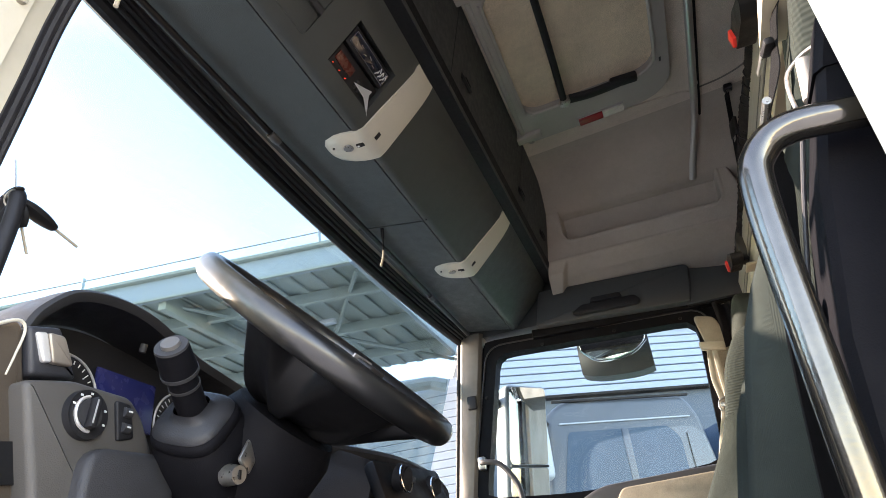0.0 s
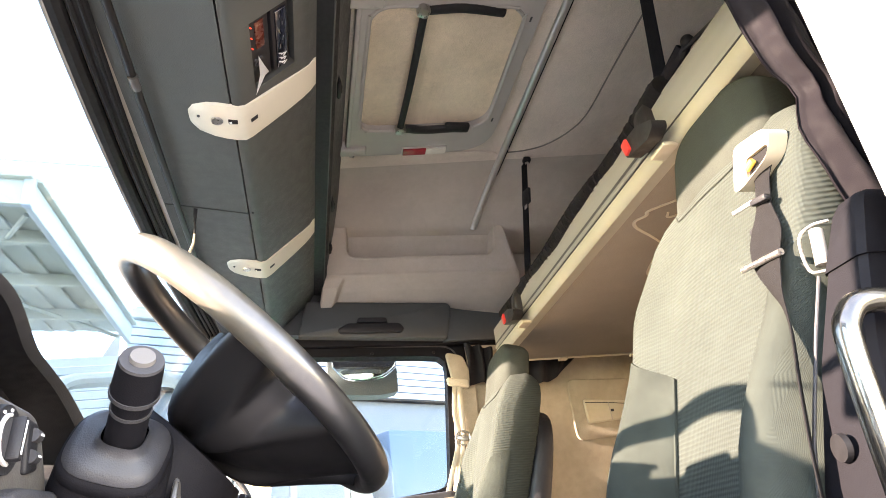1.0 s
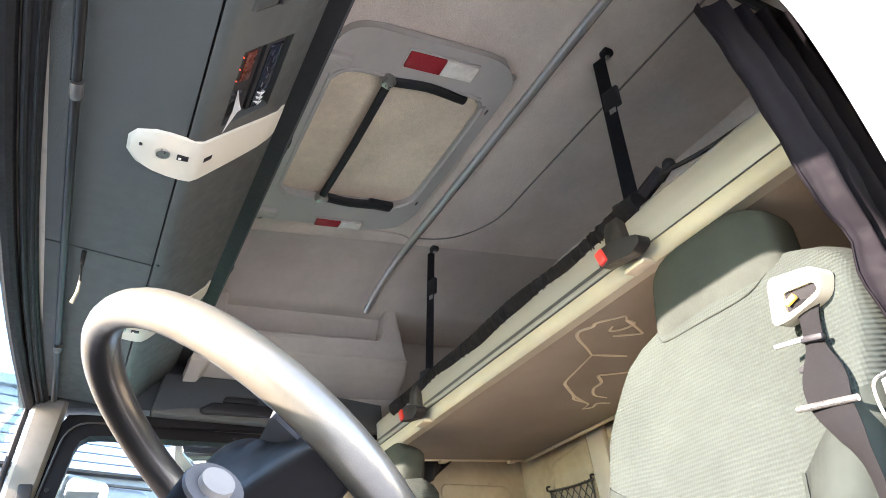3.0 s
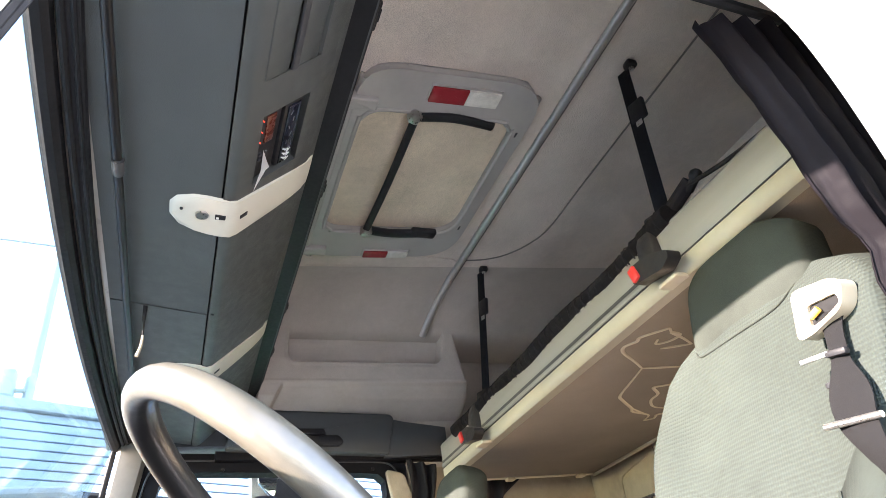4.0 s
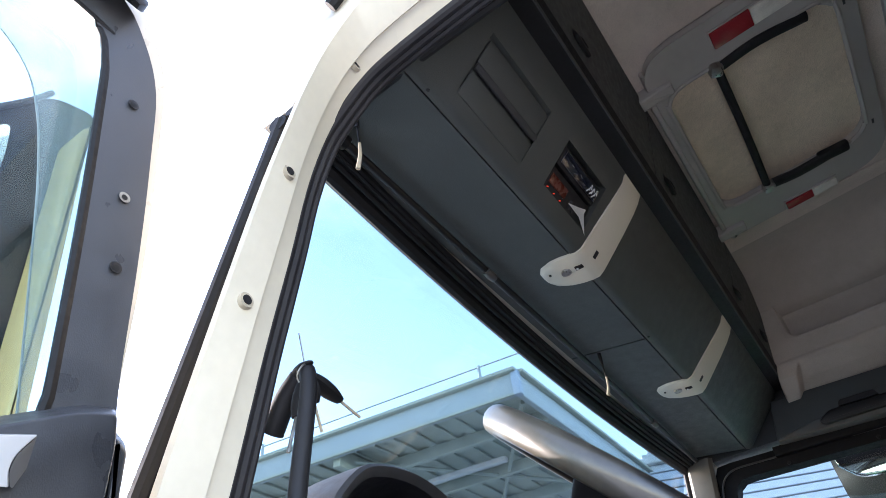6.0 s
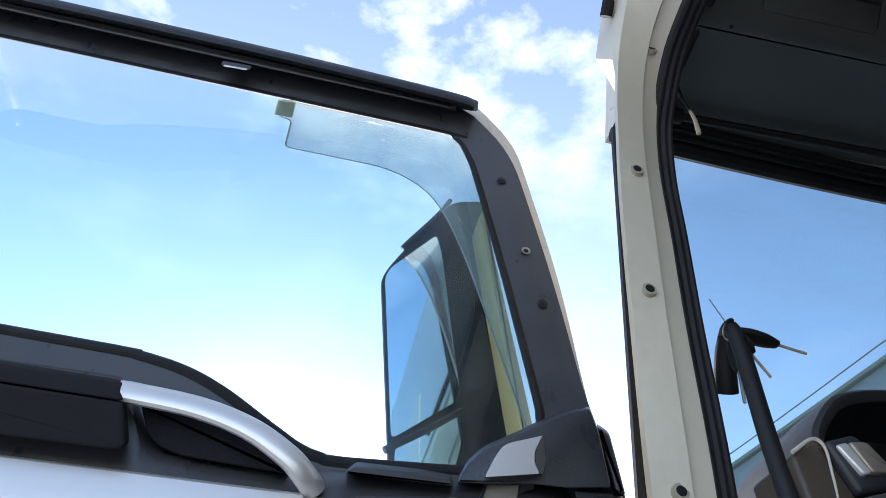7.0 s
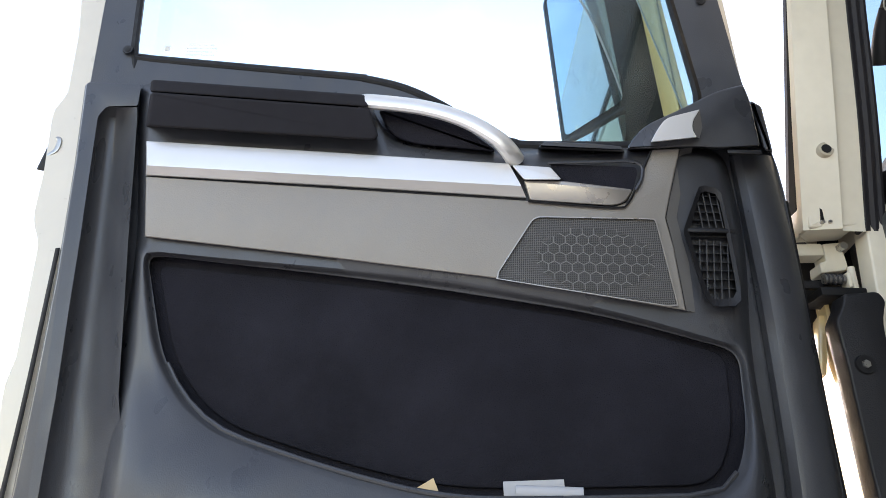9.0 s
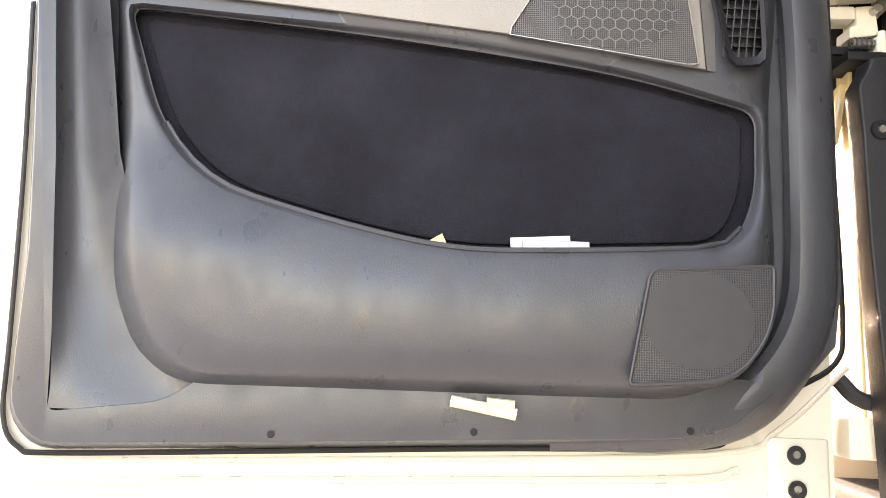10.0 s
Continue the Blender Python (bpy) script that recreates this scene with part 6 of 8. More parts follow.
def strap_at(x0, x1):
    st = thing("bunk_strap", "black webbing strap with buckle from ceiling to bunk rail", "strap", (x0, -1.2, 2.6), group="bunk straps")
    top, bot = Vector((x0, -1.214, 3.205)), Vector((x1, -1.115, 2.650))
    ax = (bot - top).normalized()
    sd = Vector((0.96, 0.28, 0)).normalized()
    nn = ax.cross(sd).normalized()
    rot = rot_axes(sd, nn, sd.cross(nn))
    part("webbing", B((top + bot) / 2, (0.037, 0.003, (bot - top).length), rot), M["web"], st, smooth=False)
    part("anchor", B(top + Vector((0, 0, 0.004)), (0.03, 0.03, 0.022), bevel=0.006), M["black"], st)
    part("anchor_bolt", cyl(bmesh.new(), top + Vector((0, 0.0, 0.012)), top + Vector((0.0, 0.0, -0.014)), 0.008, 0.007, 10), M["steel"], st)
    c = top + ax * 0.17
    bk = part("adjuster", B(c, (0.048, 0.014, 0.070), rot, 0.005), M["black"], st)
    part("tongue", B(c + ax * 0.040, (0.020, 0.005, 0.026), rot, 0.002), M["steel"], bk)
    part("loop", B(bot - ax * 0.03, (0.050, 0.022, 0.055), rot, 0.006), M["black"], st)
    part("loop_tail", B(bot - ax * 0.005 + sd * -0.012, (0.05, 0.016, 0.03), rot, 0.005), M["web"], st)
    sec = lambda z, x0, x1, y0, y1: [(x0 + 0.006, y0, z), (x1 - 0.006, y0, z), (x1, y0 - 0.006, z), (x1, y1, z), (x0, y1, z), (x0, y0 - 0.006, z)]
    cb = loft([sec(2.664, x1 - 0.016, x1 + 0.020, -1.088, -1.13), sec(2.658, x1 - 0.020, x1 + 0.026, -1.076, -1.13), sec(2.630, x1 - 0.024, x1 + 0.030, -1.064, -1.13), sec(2.590, x1 - 0.026, x1 + 0.032, -1.060, -1.13), sec(2.556, x1 - 0.024, x1 + 0.030, -1.060, -1.12), sec(2.545, x1 - 0.018, x1 + 0.024, -1.066, -1.11)], None, closed=True)
    cl = part("clip_body", capped(cb), M["black"], st, "black clip over the rail", angle=50)
    part("clip_foot", prism(rounded([(x1 - 0.100, 2.540), (x1 - 0.040, 2.566), (x1 + 0.022, 2.568), (x1 + 0.022, 2.528), (x1 - 0.070, 2.512), (x1 - 0.098, 2.524)], 0.006, 3), xz(-1.056), 0.0, 0.035, 0.003), M["black"], cl)
    part("clip_base", B((x1 - 0.032, -1.078, 2.510), (0.060, 0.035, 0.010), bevel=0.003), M["cream"], cl)
    part("button", B((x1 + 0.009, -1.020, 2.547), (0.022, 0.012, 0.034), Matrix.Rotation(radians(16), 3, "Y"), 0.003), M["red"], cl, "red release button")
strap_at(0.645, 0.672)
strap_at(1.702, 1.712)

# rear corner: service panel, net pocket, trim bars
panel = thing("service_panel", "beige moulded wall panel with a small hinged box", "wall panel", (2.24, -1.5, 2.3))
part("recess", prism(rounded([(-1.42, 2.45), (-1.74, 2.435), (-1.75, 2.20), (-1.42, 2.19)], 0.035, 5), yz(2.240), 0.0, 0.02, 0.006), M["beige"], panel)
bx = part("hinged_box", prism(rounded([(-1.474, 2.356), (-1.672, 2.338), (-1.685, 2.266), (-1.478, 2.254)], 0.010, 4), yz(2.222), 0.0, 0.03, 0.004), M["cream"], panel, "cream hinged box")
part("lid_line", T([(2.2215, -1.476, 2.340), (2.2215, -1.578, 2.333), (2.2215, -1.676, 2.322)], 0.0016, 6, 3), M["rubber"], bx)
part("lid_crease", T([(2.2210, -1.578, 2.335), (2.2210, -1.582, 2.262)], 0.0018, 6, 0), M["grey"], bx)
part("box_latch", B((2.220, -1.590, 2.300), (0.004, 0.012, 0.010)), M["black"], bx, smooth=False)
pocket_net = thing("net_pocket", "grey mesh storage net on the rear wall", "net", (1.92, -1.82, 2.26))
def mesh_net(x0, x1, z0, z1, y, step):
    """Crossed cords, cut off at the edges of the net."""
    bm = bmesh.new()
    k0, k1 = int((x0 - (z1 - z0)) / step) - 1, int((x1 + (z1 - z0)) / step) + 2
    for k in range(k0, k1):
        for sgn in (1, -1):
            a = k * step
            pts = [(a + sgn * (z - z0) * 0.8, z) for z in [z0 + (z1 - z0) * i / 24 for i in range(25)]]
            pts = [p for p in pts if x0 <= p[0] <= x1]
            if len(pts) > 1:
                tube(bm, [(pts[0][0], y, pts[0][1]), (pts[-1][0], y, pts[-1][1])], 0.0022, 5, 0)
    return bm
part("mesh", mesh_net(1.80, 2.06, 2.16, 2.36, -1.820, 0.042), M["dark"], pocket_net)
part("hem", T([(1.79, -1.820, 2.352), (1.92, -1.816, 2.356), (2.07, -1.820, 2.372)], 0.005, 8, 3), M["dark"], pocket_net)
part("hem", T([(1.80, -1.820, 2.352), (1.802, -1.820, 2.16)], 0.004, 8, 0), M["dark"], pocket_net)
part("hem", T([(2.06, -1.820, 2.370), (2.065, -1.820, 2.16)], 0.004, 8, 0), M["dark"], pocket_net)
for x, z in ((1.79, 2.358), (2.07, 2.378)):
    part("hook", T([(x, -1.828, z + 0.012), (x, -1.812, z + 0.010), (x, -1.812, z - 0.006)], 0.004, 8, 3), M["rubber"], pocket_net)
pf = rounded([(1.785, 2.525), (2.055, 2.49), (2.085, 2.10), (1.79, 2.10)], 0.03, 5)
pfi = rounded([(1.805, 2.500), (2.035, 2.468), (2.062, 2.13), (1.81, 2.13)], 0.03, 5)
solid("pocket_frame", ring_plate(pf, pfi, xz(-1.838), 0.0, 0.012, (1.93, 2.3), 64, 0.006), M["beige"], "moulded border round the net pocket", "trim", kind="structure")
solid("wall_bar", B((1.715, -1.820, 2.25), (0.10, 0.03, 0.55), bevel=0.010), M["grey"], "pale upright trim bar on the rear wall", "trim", kind="structure")
def bunched(y0, y1, zt0, zt1, zb0, zb1, x, folds):
    """A cloth gathered under the bunk: its lower hem droops unevenly."""
    rows = []
    for i in range(9):
        v = i / 8
        rows.append([(x - 0.016 * math.sin(folds * u + 2.2 * v) - 0.02 * math.sin(math.pi * v), y0 + (y1 - y0) * u - 0.02 * v * math.sin(5 * u), (zt0 + (zt1 - zt0) * u) * (1 - v) + (zb0 + (zb1 - zb0) * u + 0.012 * math.sin(7 * u)) * v) for u in [k / 24 for k in range(25)]])
    return loft(rows, (0.006, 0, 0))
solid("rear_curtain", bunched(-0.985, -1.105, 2.625, 2.600, 2.44, 2.455, 2.215, 15), M["cloth"], "bunched black curtain beside the passenger door", "curtain", angle=70)
solid("tied_curtain", bunched(-1.20, -1.46, 2.56, 2.535, 2.39, 2.505, 2.215, 19), M["cloth"], "tied black curtain end hanging under the bunk", "curtain", angle=70)
# side curtain gathered at the driver's door pillar
rows = []
for i in range(31):
    v = i / 30
    row = []
    for j in range(113):
        u = j / 112
        fold = 0.016 * math.sin(u * 34 + 0.5 * math.sin(v * 3)) * (0.8 + 0.4 * v) + 0.005 * math.sin(u * 71 + v * 2.5) + 0.0012 * math.sin(u * 23 + v * 46)
        y = -0.945 - 0.12 * u - 0.025 * v - 0.03 * smooth01((v - 0.6) / 0.4) + 0.09 * (1 - v) ** 3 * (1 - u) - 0.02 * math.exp(-((v - 0.62) / 0.05) ** 2)
        row.append((0.178 + fold * (1 - 0.45 * math.exp(-((v - 0.62) / 0.07) ** 2)) - 0.05 * u + 0.010 * v, y, 2.70 - 0.66 * v - 0.02 * u))
    rows.append(row)
solid("side_curtain", loft(rows, (0.0015, 0, 0)), M["curtain"], "dark pleated curtain gathered at the door pillar", "curtain", angle=80)
solid("curtain_track", T([(0.15, 0.0, 2.70), (0.15, -0.3, 2.725), (0.15, -0.7, 2.725), (0.15, -1.05, 2.71)], 0.009, 8, 4), M["black"], "black curtain track above the door opening", "curtain track", kind="structure")

# ---- seats ----
def pillow(w, h, d, nx=18, nz=18, belly=0.0, taper=0.0, power=4.0):
    """A cushion: a rounded block w wide, h high, d thick, with a domed front; its base middle is at the origin and its front looks to -y."""
    bm = bmesh.new()
    bmesh.ops.create_uvsphere(bm, u_segments=4 * nx // 2, v_segments=nz, radius=1.0)
    for v in bm.verts:
        p = v.co
        f = lambda a: math.copysign(abs(a) ** (2 / power), a)
        q = Vector((f(p.x), f(p.y), f(p.z)))
        k = 1 - taper * (q.z * 0.5 + 0.5)
        v.co = (q.x * w / 2 * k, q.y * d / 2 * (1 + belly * (1 - q.x * q.x)), (q.z + 1) * h / 2)
    return bm


def moved(bm, m):
    bmesh.ops.transform(bm, matrix=m, verts=bm.verts)
    return bm


BACK_L = [(1.50, 0.20), (1.80, 0.225), (2.00, 0.245), (2.10, 0.265), (2.18, 0.284), (2.24, 0.286), (2.275, 0.280), (2.300, 0.268), (2.320, 0.250), (2.340, 0.222), (2.358, 0.185), (2.375, 0.14), (2.39, 0.08)]
BACK_R = [(1.50, 0.235), (1.80, 0.262), (2.00, 0.272), (2.12, 0.272), (2.20, 0.268), (2.26, 0.260), (2.295, 0.246), (2.325, 0.208), (2.355, 0.165), (2.375, 0.125), (2.39, 0.07)]


def back_half(z, side=1):
    """Half width of the backrest at the height z; the belt side keeps a high shoulder."""
    w = BACK_R if side > 0 else BACK_L
    for (z0, w0), (z1, w1) in zip(w, w[1:]):
        if z <= z1:
            return w0 + (w1 - w0) * (z - z0) / (z1 - z0)
    return w[-1][1]


def make_seat(cx):
    seat = thing("cab_seat", "air-suspended cab seat in pale green-grey ribbed cloth with high backrest", "seat", (cx, -0.75, 1.25), group="cab seats")
    def P(u, z, d):
        return Vector((cx + u, -0.972 - 0.27 * (z - 2.1) + d, z))
    def front(u, z):
        """Depth of the front face: side wings stand forward of the middle."""
        hw = back_half(z, u)
        k = abs(u) / hw
        return 0.032 * smooth01((k - 0.45) / 0.35) * smooth01(((2.36 if u < 0 else 2.30) - z) / 0.15) - (0.055 if u < 0 else 0.055) * max(0.0, (k - (0.93 if u < 0 else 0.86)) / (0.07 if u < 0 else 0.14)) ** 2 + 0.008 * math.cos(min(1, k / 0.5) * math.pi / 2)
    rows = []
    zs = [1.50 + 0.86 * k / 30 for k in range(31)] + [2.372, 2.382, 2.39]
    for z in zs:
        top = max(0.0, (z - 2.30) / 0.09)
        row = []
        for t in [-1 + 2 * k / 32 for k in range(33)]:
            u = back_half(z, t) * math.sin(math.pi / 2 * t)
            row.append(P(u, z, front(u, z) - 0.05 * top * top))
        for t in [1 - 2 * k / 12 for k in range(1, 12)]:
            row.append(P(back_half(z, t) * math.sin(math.pi / 2 * t), z, -0.13 + 0.05 * abs(t) ** 3 + 0.02 * top))
        rows.append(row)
    bm = loft(rows, None, closed=True)
    bmesh.ops.holes_fill(bm, edges=[q for q in bm.edges if q.is_boundary])
    part("backrest", bm, M["seat"], seat, "pale ribbed cloth backrest", angle=60)
    for sgn in (-1, 1):
        rows = []
        for k in range(15):
            z = 1.52 + 0.50 * k / 14
            row = []
            for q in range(9):
                t = q / 8
                zz = z + 0.085 * t * smooth01((k - 4) / 8)
                hw = back_half(zz, sgn)
                u = 0.125 + (hw * (1.012 + 0.10 * smooth01((2.02 - zz) / 0.25)) - 0.125) * t
                row.append(P(sgn * u, zz, front(sgn * min(u, hw * 0.99), zz) + 0.055 * math.sin(math.pi * min(1, t * 1.05)) * smooth01((14.5 - k) / 6) + 0.003))
            rows.append(row)
        part("side_bolster", loft(rows, (0, -0.02, 0)), M["seatside"], seat, "grey velour side bolster", angle=60)
        part("seam_piping", T([r[0] + Vector((0, 0.002, 0)) for r in rows], 0.003, 6, 2), M["seatside"], seat)
    hr = pillow(0.305, 0.232, 0.105, taper=0.06, power=4.6)
    for v in hr.verts:
        if v.co.z > 0.18:
            v.co.x *= 1 - 1.0 * (v.co.z - 0.18)
            v.co.z -= 0.35 * max(0.0, -v.co.x - 0.06) * (v.co.z - 0.18) / 0.05
    part("headrest", moved(hr, Matrix.Translation((cx - 0.004, -1.078, 2.275)) @ Matrix.Rotation(radians(12), 4, "X")), M["seatside2"], seat, "grey-green velour headrest", angle=60)
    def cloth(u, z):
        return P(u, z, front(u, z) - 0.05 * max(0.0, (z - 2.30) / 0.09) ** 2 + 0.001)
    part("headrest_seam", T([cloth(u, z) for u, z in ((0.128, 2.336), (0.10, 2.316), (0.0, 2.311), (-0.085, 2.314), (-0.120, 2.335), (-0.145, 2.358))], 0.0016, 6, 5), M["seatside2"], seat)
    part("cushion", moved(pillow(0.52, 0.15, 0.50, power=4.2), Matrix.Translation((cx, -0.66, 1.46))), M["seat"], seat, "pale ribbed cloth seat cushion", angle=60)
    part("base", B((cx, -0.68, 1.35), (0.42, 0.42, 0.24), bevel=0.03), M["black"], seat)
    part("back_shell", moved(pillow(0.50, 0.72, 0.09, power=4.5), Matrix.Translation((cx, -0.972 - 0.125 + 0.13, 1.55)) @ Matrix.Rotation(radians(15), 4, "X")), M["black"], seat)
    return seat


M["seatside2"] = weave("headrest_velour", (0.030, 0.035, 0.030), 700, depth=0.35, wear=0.38)
seat = make_seat(0.49)
seat2 = copy_thing(seat, Matrix.Translation((1.85, -0.68, 1.22)))
tagged(seat2, "folded-back passenger seat in pale green-grey cloth beside the far door", "seat")

# belt tower, bezel, belt with buckle tongue
tower = thing("belt_tower", "tall black plastic belt tower beside the driver seat", "belt tower", (0.19, -0.95, 1.3))
def tower_row(z, xr, xl, yf, yb):
    c = 0.007
    return [(xr, yf - c, z), (xr - c, yf, z), (xl + c, yf, z), (xl, yf - c, z), (xl, yb, z), (xr, yb, z)]
part("tower", capped(loft([tower_row(*r) for r in ((1.25, 0.285, 0.15, -0.80, -0.92), (1.80, 0.256, 0.15, -0.862, -0.955), (1.93, 0.230, 0.148, -0.892, -0.975), (2.03, 0.207, 0.146, -0.925, -1.0))], None, closed=True)), M["towerblack"], tower, angle=40)
part("tower_cap", capped(loft([tower_row(*r) for r in ((2.03, 0.209, 0.144, -0.922, -1.002), (2.095, 0.193, 0.143, -0.947, -1.02), (2.110, 0.188, 0.147, -0.958, -1.022), (2.115, 0.180, 0.152, -0.968, -1.015))], None, closed=True)), M["towerblack"], tower, angle=40)
# lighter tube drawn along the tower's edge for its highlight
part("edge_highlight", T([(0.209, -0.919, 2.03), (0.231, -0.890, 1.93), (0.257, -0.860, 1.80), (0.268, -0.84, 1.60)], 0.0022, 8, 3), M["dark"], tower)
gd = part("belt_guide", T([(0.205, -0.930, 2.036), (0.222, -0.922, 2.044), (0.223, -0.925, 2.086), (0.214, -0.940, 2.100), (0.200, -0.955, 2.100)], 0.0022, 10, 4), M["steel"], tower, "bright steel belt guide frame")
part("guide_roller", cyl(bmesh.new(), (0.212, -0.934, 2.046), (0.211, -0.942, 2.092), 0.008, 0.008, 14), M["grey"], gd)
part("cover_cap", cyl(bmesh.new(), (0.205, -0.866, 1.838), (0.206, -0.860, 1.838), 0.015, 0.014, 20), M["rubber"], tower)
bz = part("belt_outlet", B((0.284, -1.0, 2.25), (0.02, 0.02, 0.02)), M["rubber"], seat)
bo_ = rounded([(0.322, 2.292), (0.254, 2.277), (0.236, 2.263), (0.246, 2.226), (0.300, 2.213), (0.327, 2.213)], [0.014, 0.012, 0.012, 0.014, 0.006, 0.012], 5)
bi2 = rounded([(0.308, 2.262), (0.258, 2.256), (0.254, 2.240), (0.284, 2.230), (0.309, 2.227)], 0.006, 5)
ftilt = lambda u, v, d: Vector((u, -0.972 - 0.27 * (v - 2.24) - d, v))
part("bezel", ring_plate(bo_, bi2, ftilt, -0.020, 0.01, (0.281, 2.245), 64, -0.010), M["cream"], bz)
part("slot_back", prism(bi2, ftilt, -0.004, 0.004), M["rubber"], bz)
part("guide_pin", cyl(bmesh.new(), ftilt(0.304, 2.241, -0.012), ftilt(0.288, 2.247, -0.012), 0.005, 0.005, 10), M["amber"], bz, "amber guide pin")
belt = thing("seat_belt", "grey webbing seat belt over the seat shoulder", "seat belt", (0.28, -0.95, 2.0))
path = smooth_path([(0.276, -0.978, 2.246), (0.278, -0.962, 2.222), (0.279, -0.948, 2.178), (0.277, -0.934, 2.135), (0.275, -0.915, 2.083), (0.258, -0.900, 2.035), (0.244, -0.890, 1.985), (0.239, -0.868, 1.90), (0.238, -0.850, 1.80), (0.240, -0.82, 1.55)], 6)
rows = []
for k, p in enumerate(path):
    t = k / (len(path) - 1)
    a = -0.15 + 1.0 * smooth01((t - 0.30) / 0.4)
    w = 0.022 - 0.009 * smooth01(t / 0.18) + 0.018 * smooth01((t - 0.24) / 0.16) - 0.012 * smooth01((t - 0.48) / 0.2)
    d = Vector((math.cos(a), math.sin(a) * -0.8, 0.20 - 0.1 * t)).normalized() * w
    rows.append([p - d, p - d * 0.3 + Vector((0, 0.0025, 0)), p + d * 0.3 + Vector((0, 0.0025, 0)), p + d])
part("webbing", loft(rows, (0.0, 0.0015, 0)), M["belt"], belt)
tg = part("tongue", B((0.276, -0.938, 2.174), (0.034, 0.012, 0.010), Matrix.Rotation(radians(-12), 3, "Y"), 0.004), M["black"], belt)
part("tongue_plate", B((0.308, -0.934, 2.180), (0.046, 0.003, 0.007), Matrix.Rotation(radians(-8), 3, "Y"), 0.001), M["steel"], tg, "bright tongue plate")
part("stopper", B((0.302, -0.934, 2.140), (0.014, 0.005, 0.008), bevel=0.002), M["black"], belt)
part("slide_bar", cyl(bmesh.new(), (0.316, -0.908, 2.088), (0.234, -0.904, 2.076), 0.0045, 0.0045, 10), M["steel"], belt)
part("anchor", B((0.242, -0.815, 1.52), (0.06, 0.03, 0.12), bevel=0.008), M["black"], belt)

# passenger side: beige pillar trim with the belt hanging before it
solid("pillar_passenger_rear", prism(rounded([(-0.905, 2.60), (-0.925, 2.47), (-0.905, 2.20), (-0.86, 1.95), (-1.00, 1.95), (-1.02, 2.45), (-0.98, 2.58)], 0.02, 3), yz(2.236), 0.0, 0.02, 0.006), M["beige"], "beige trimmed door pillar on the passenger side", "pillar", kind="structure")
pb = thing("passenger_belt", "tan webbing seat belt with steel guide at the passenger pillar", "seat belt", (2.21, -0.92, 2.2))
for dy, x in ((0.0, 2.222), (0.028, 2.226)):
    part("webbing", T([(x, -0.945 + dy * 0.6, 2.46), (x - 0.004, -0.940 + dy, 2.34), (x - 0.008, -0.935 + dy * 0.7, 2.235), (x - 0.006, -0.905 + dy * 1.2, 2.10), (x, -0.865 + dy * 1.5, 1.96)], 0.010, 8, 5, 0.25), M["bunkcream"], pb, smooth=False)
part("guide", B((2.210, -0.932, 2.235), (0.014, 0.05, 0.020), Matrix.Rotation(radians(12), 3, "X"), 0.004), M["steel"], pb, "bright steel belt guide")
part("guide_loop", T([(2.206, -0.958, 2.250), (2.204, -0.93, 2.262), (2.206, -0.905, 2.250), (2.206, -0.905, 2.215), (2.206, -0.955, 2.208), (2.206, -0.958, 2.250)], 0.004, 8, 2), M["steel"], pb)
part("top_anchor", prism(rounded([(-0.895, 2.485), (-0.985, 2.470), (-0.985, 2.435), (-0.90, 2.455)], 0.008, 3), yz(2.212), 0.0, 0.026, 0.005), M["cream"], pb, "cream anchor cover")

# bent grab rail at the rear pillar
rail2 = thing("grab_rail", "bent black grab rail, worn to bright metal", "grab rail", (0.12, -0.86, 1.5))
part("rail", T([(0.120, -1.02, 1.960), (0.121, -0.94, 1.962), (0.122, -0.880, 1.966), (0.123, -0.852, 1.950), (0.124, -0.842, 1.915), (0.126, -0.838, 1.80), (0.128, -0.835, 1.65), (0.13, -0.832, 1.40), (0.13, -0.86, 1.36)], 0.0132, 18, 6), M["steelrail"], rail2)
part("foot", B((0.115, -1.01, 1.96), (0.03, 0.05, 0.05), bevel=0.008), M["black"], rail2)

# ---- steering wheel and column ----
WC, WN = Vector((0.5035, -0.255, 2.0468)), Vector((0.0, -0.6985, 0.7155)).normalized()
WX, WY = Vector((1, 0, 0)), Vector((0, 0, 0))
WY = WN.cross(WX).normalized()
def on_wheel(u, v, d=0.0):
    return WC + WX * u + WY * v + WN * d
wheel = thing("steering_wheel", "black four-spoke steering wheel, rim shiny from wear", "steering wheel", tuple(WC))
bm = bmesh.new()
ringpts = [on_wheel(0.220 * math.cos(t), 0.220 * math.sin(t)) for t in (2 * math.pi * k / 96 for k in range(96))]
R = []
for k, p in enumerate(ringpts):
    rad = (p - WC).normalized()
    ring = []
    for q in range(16):
        a = 2 * math.pi * q / 16
        ring.append(bm.verts.new(p + 0.0175 * math.cos(a) * rad + 0.0205 * math.sin(a) * WN))
    R.append(ring)
for k in range(96):
    for q in range(16):
        bm.faces.new((R[k][q], R[k][(q + 1) % 16], R[(k + 1) % 96][(q + 1) % 16], R[(k + 1) % 96][q]))
part("rim", bm, M["wheel"], wheel, "black rim leather, worn shiny, its sunlit top painted pale")
def dish(poly, d0, d1, material, name, label="", bev=0.012):
    return part(name, prism(poly, lambda u, v, d: on_wheel(u, v, d), d0, d1, bev), material, wheel, label)


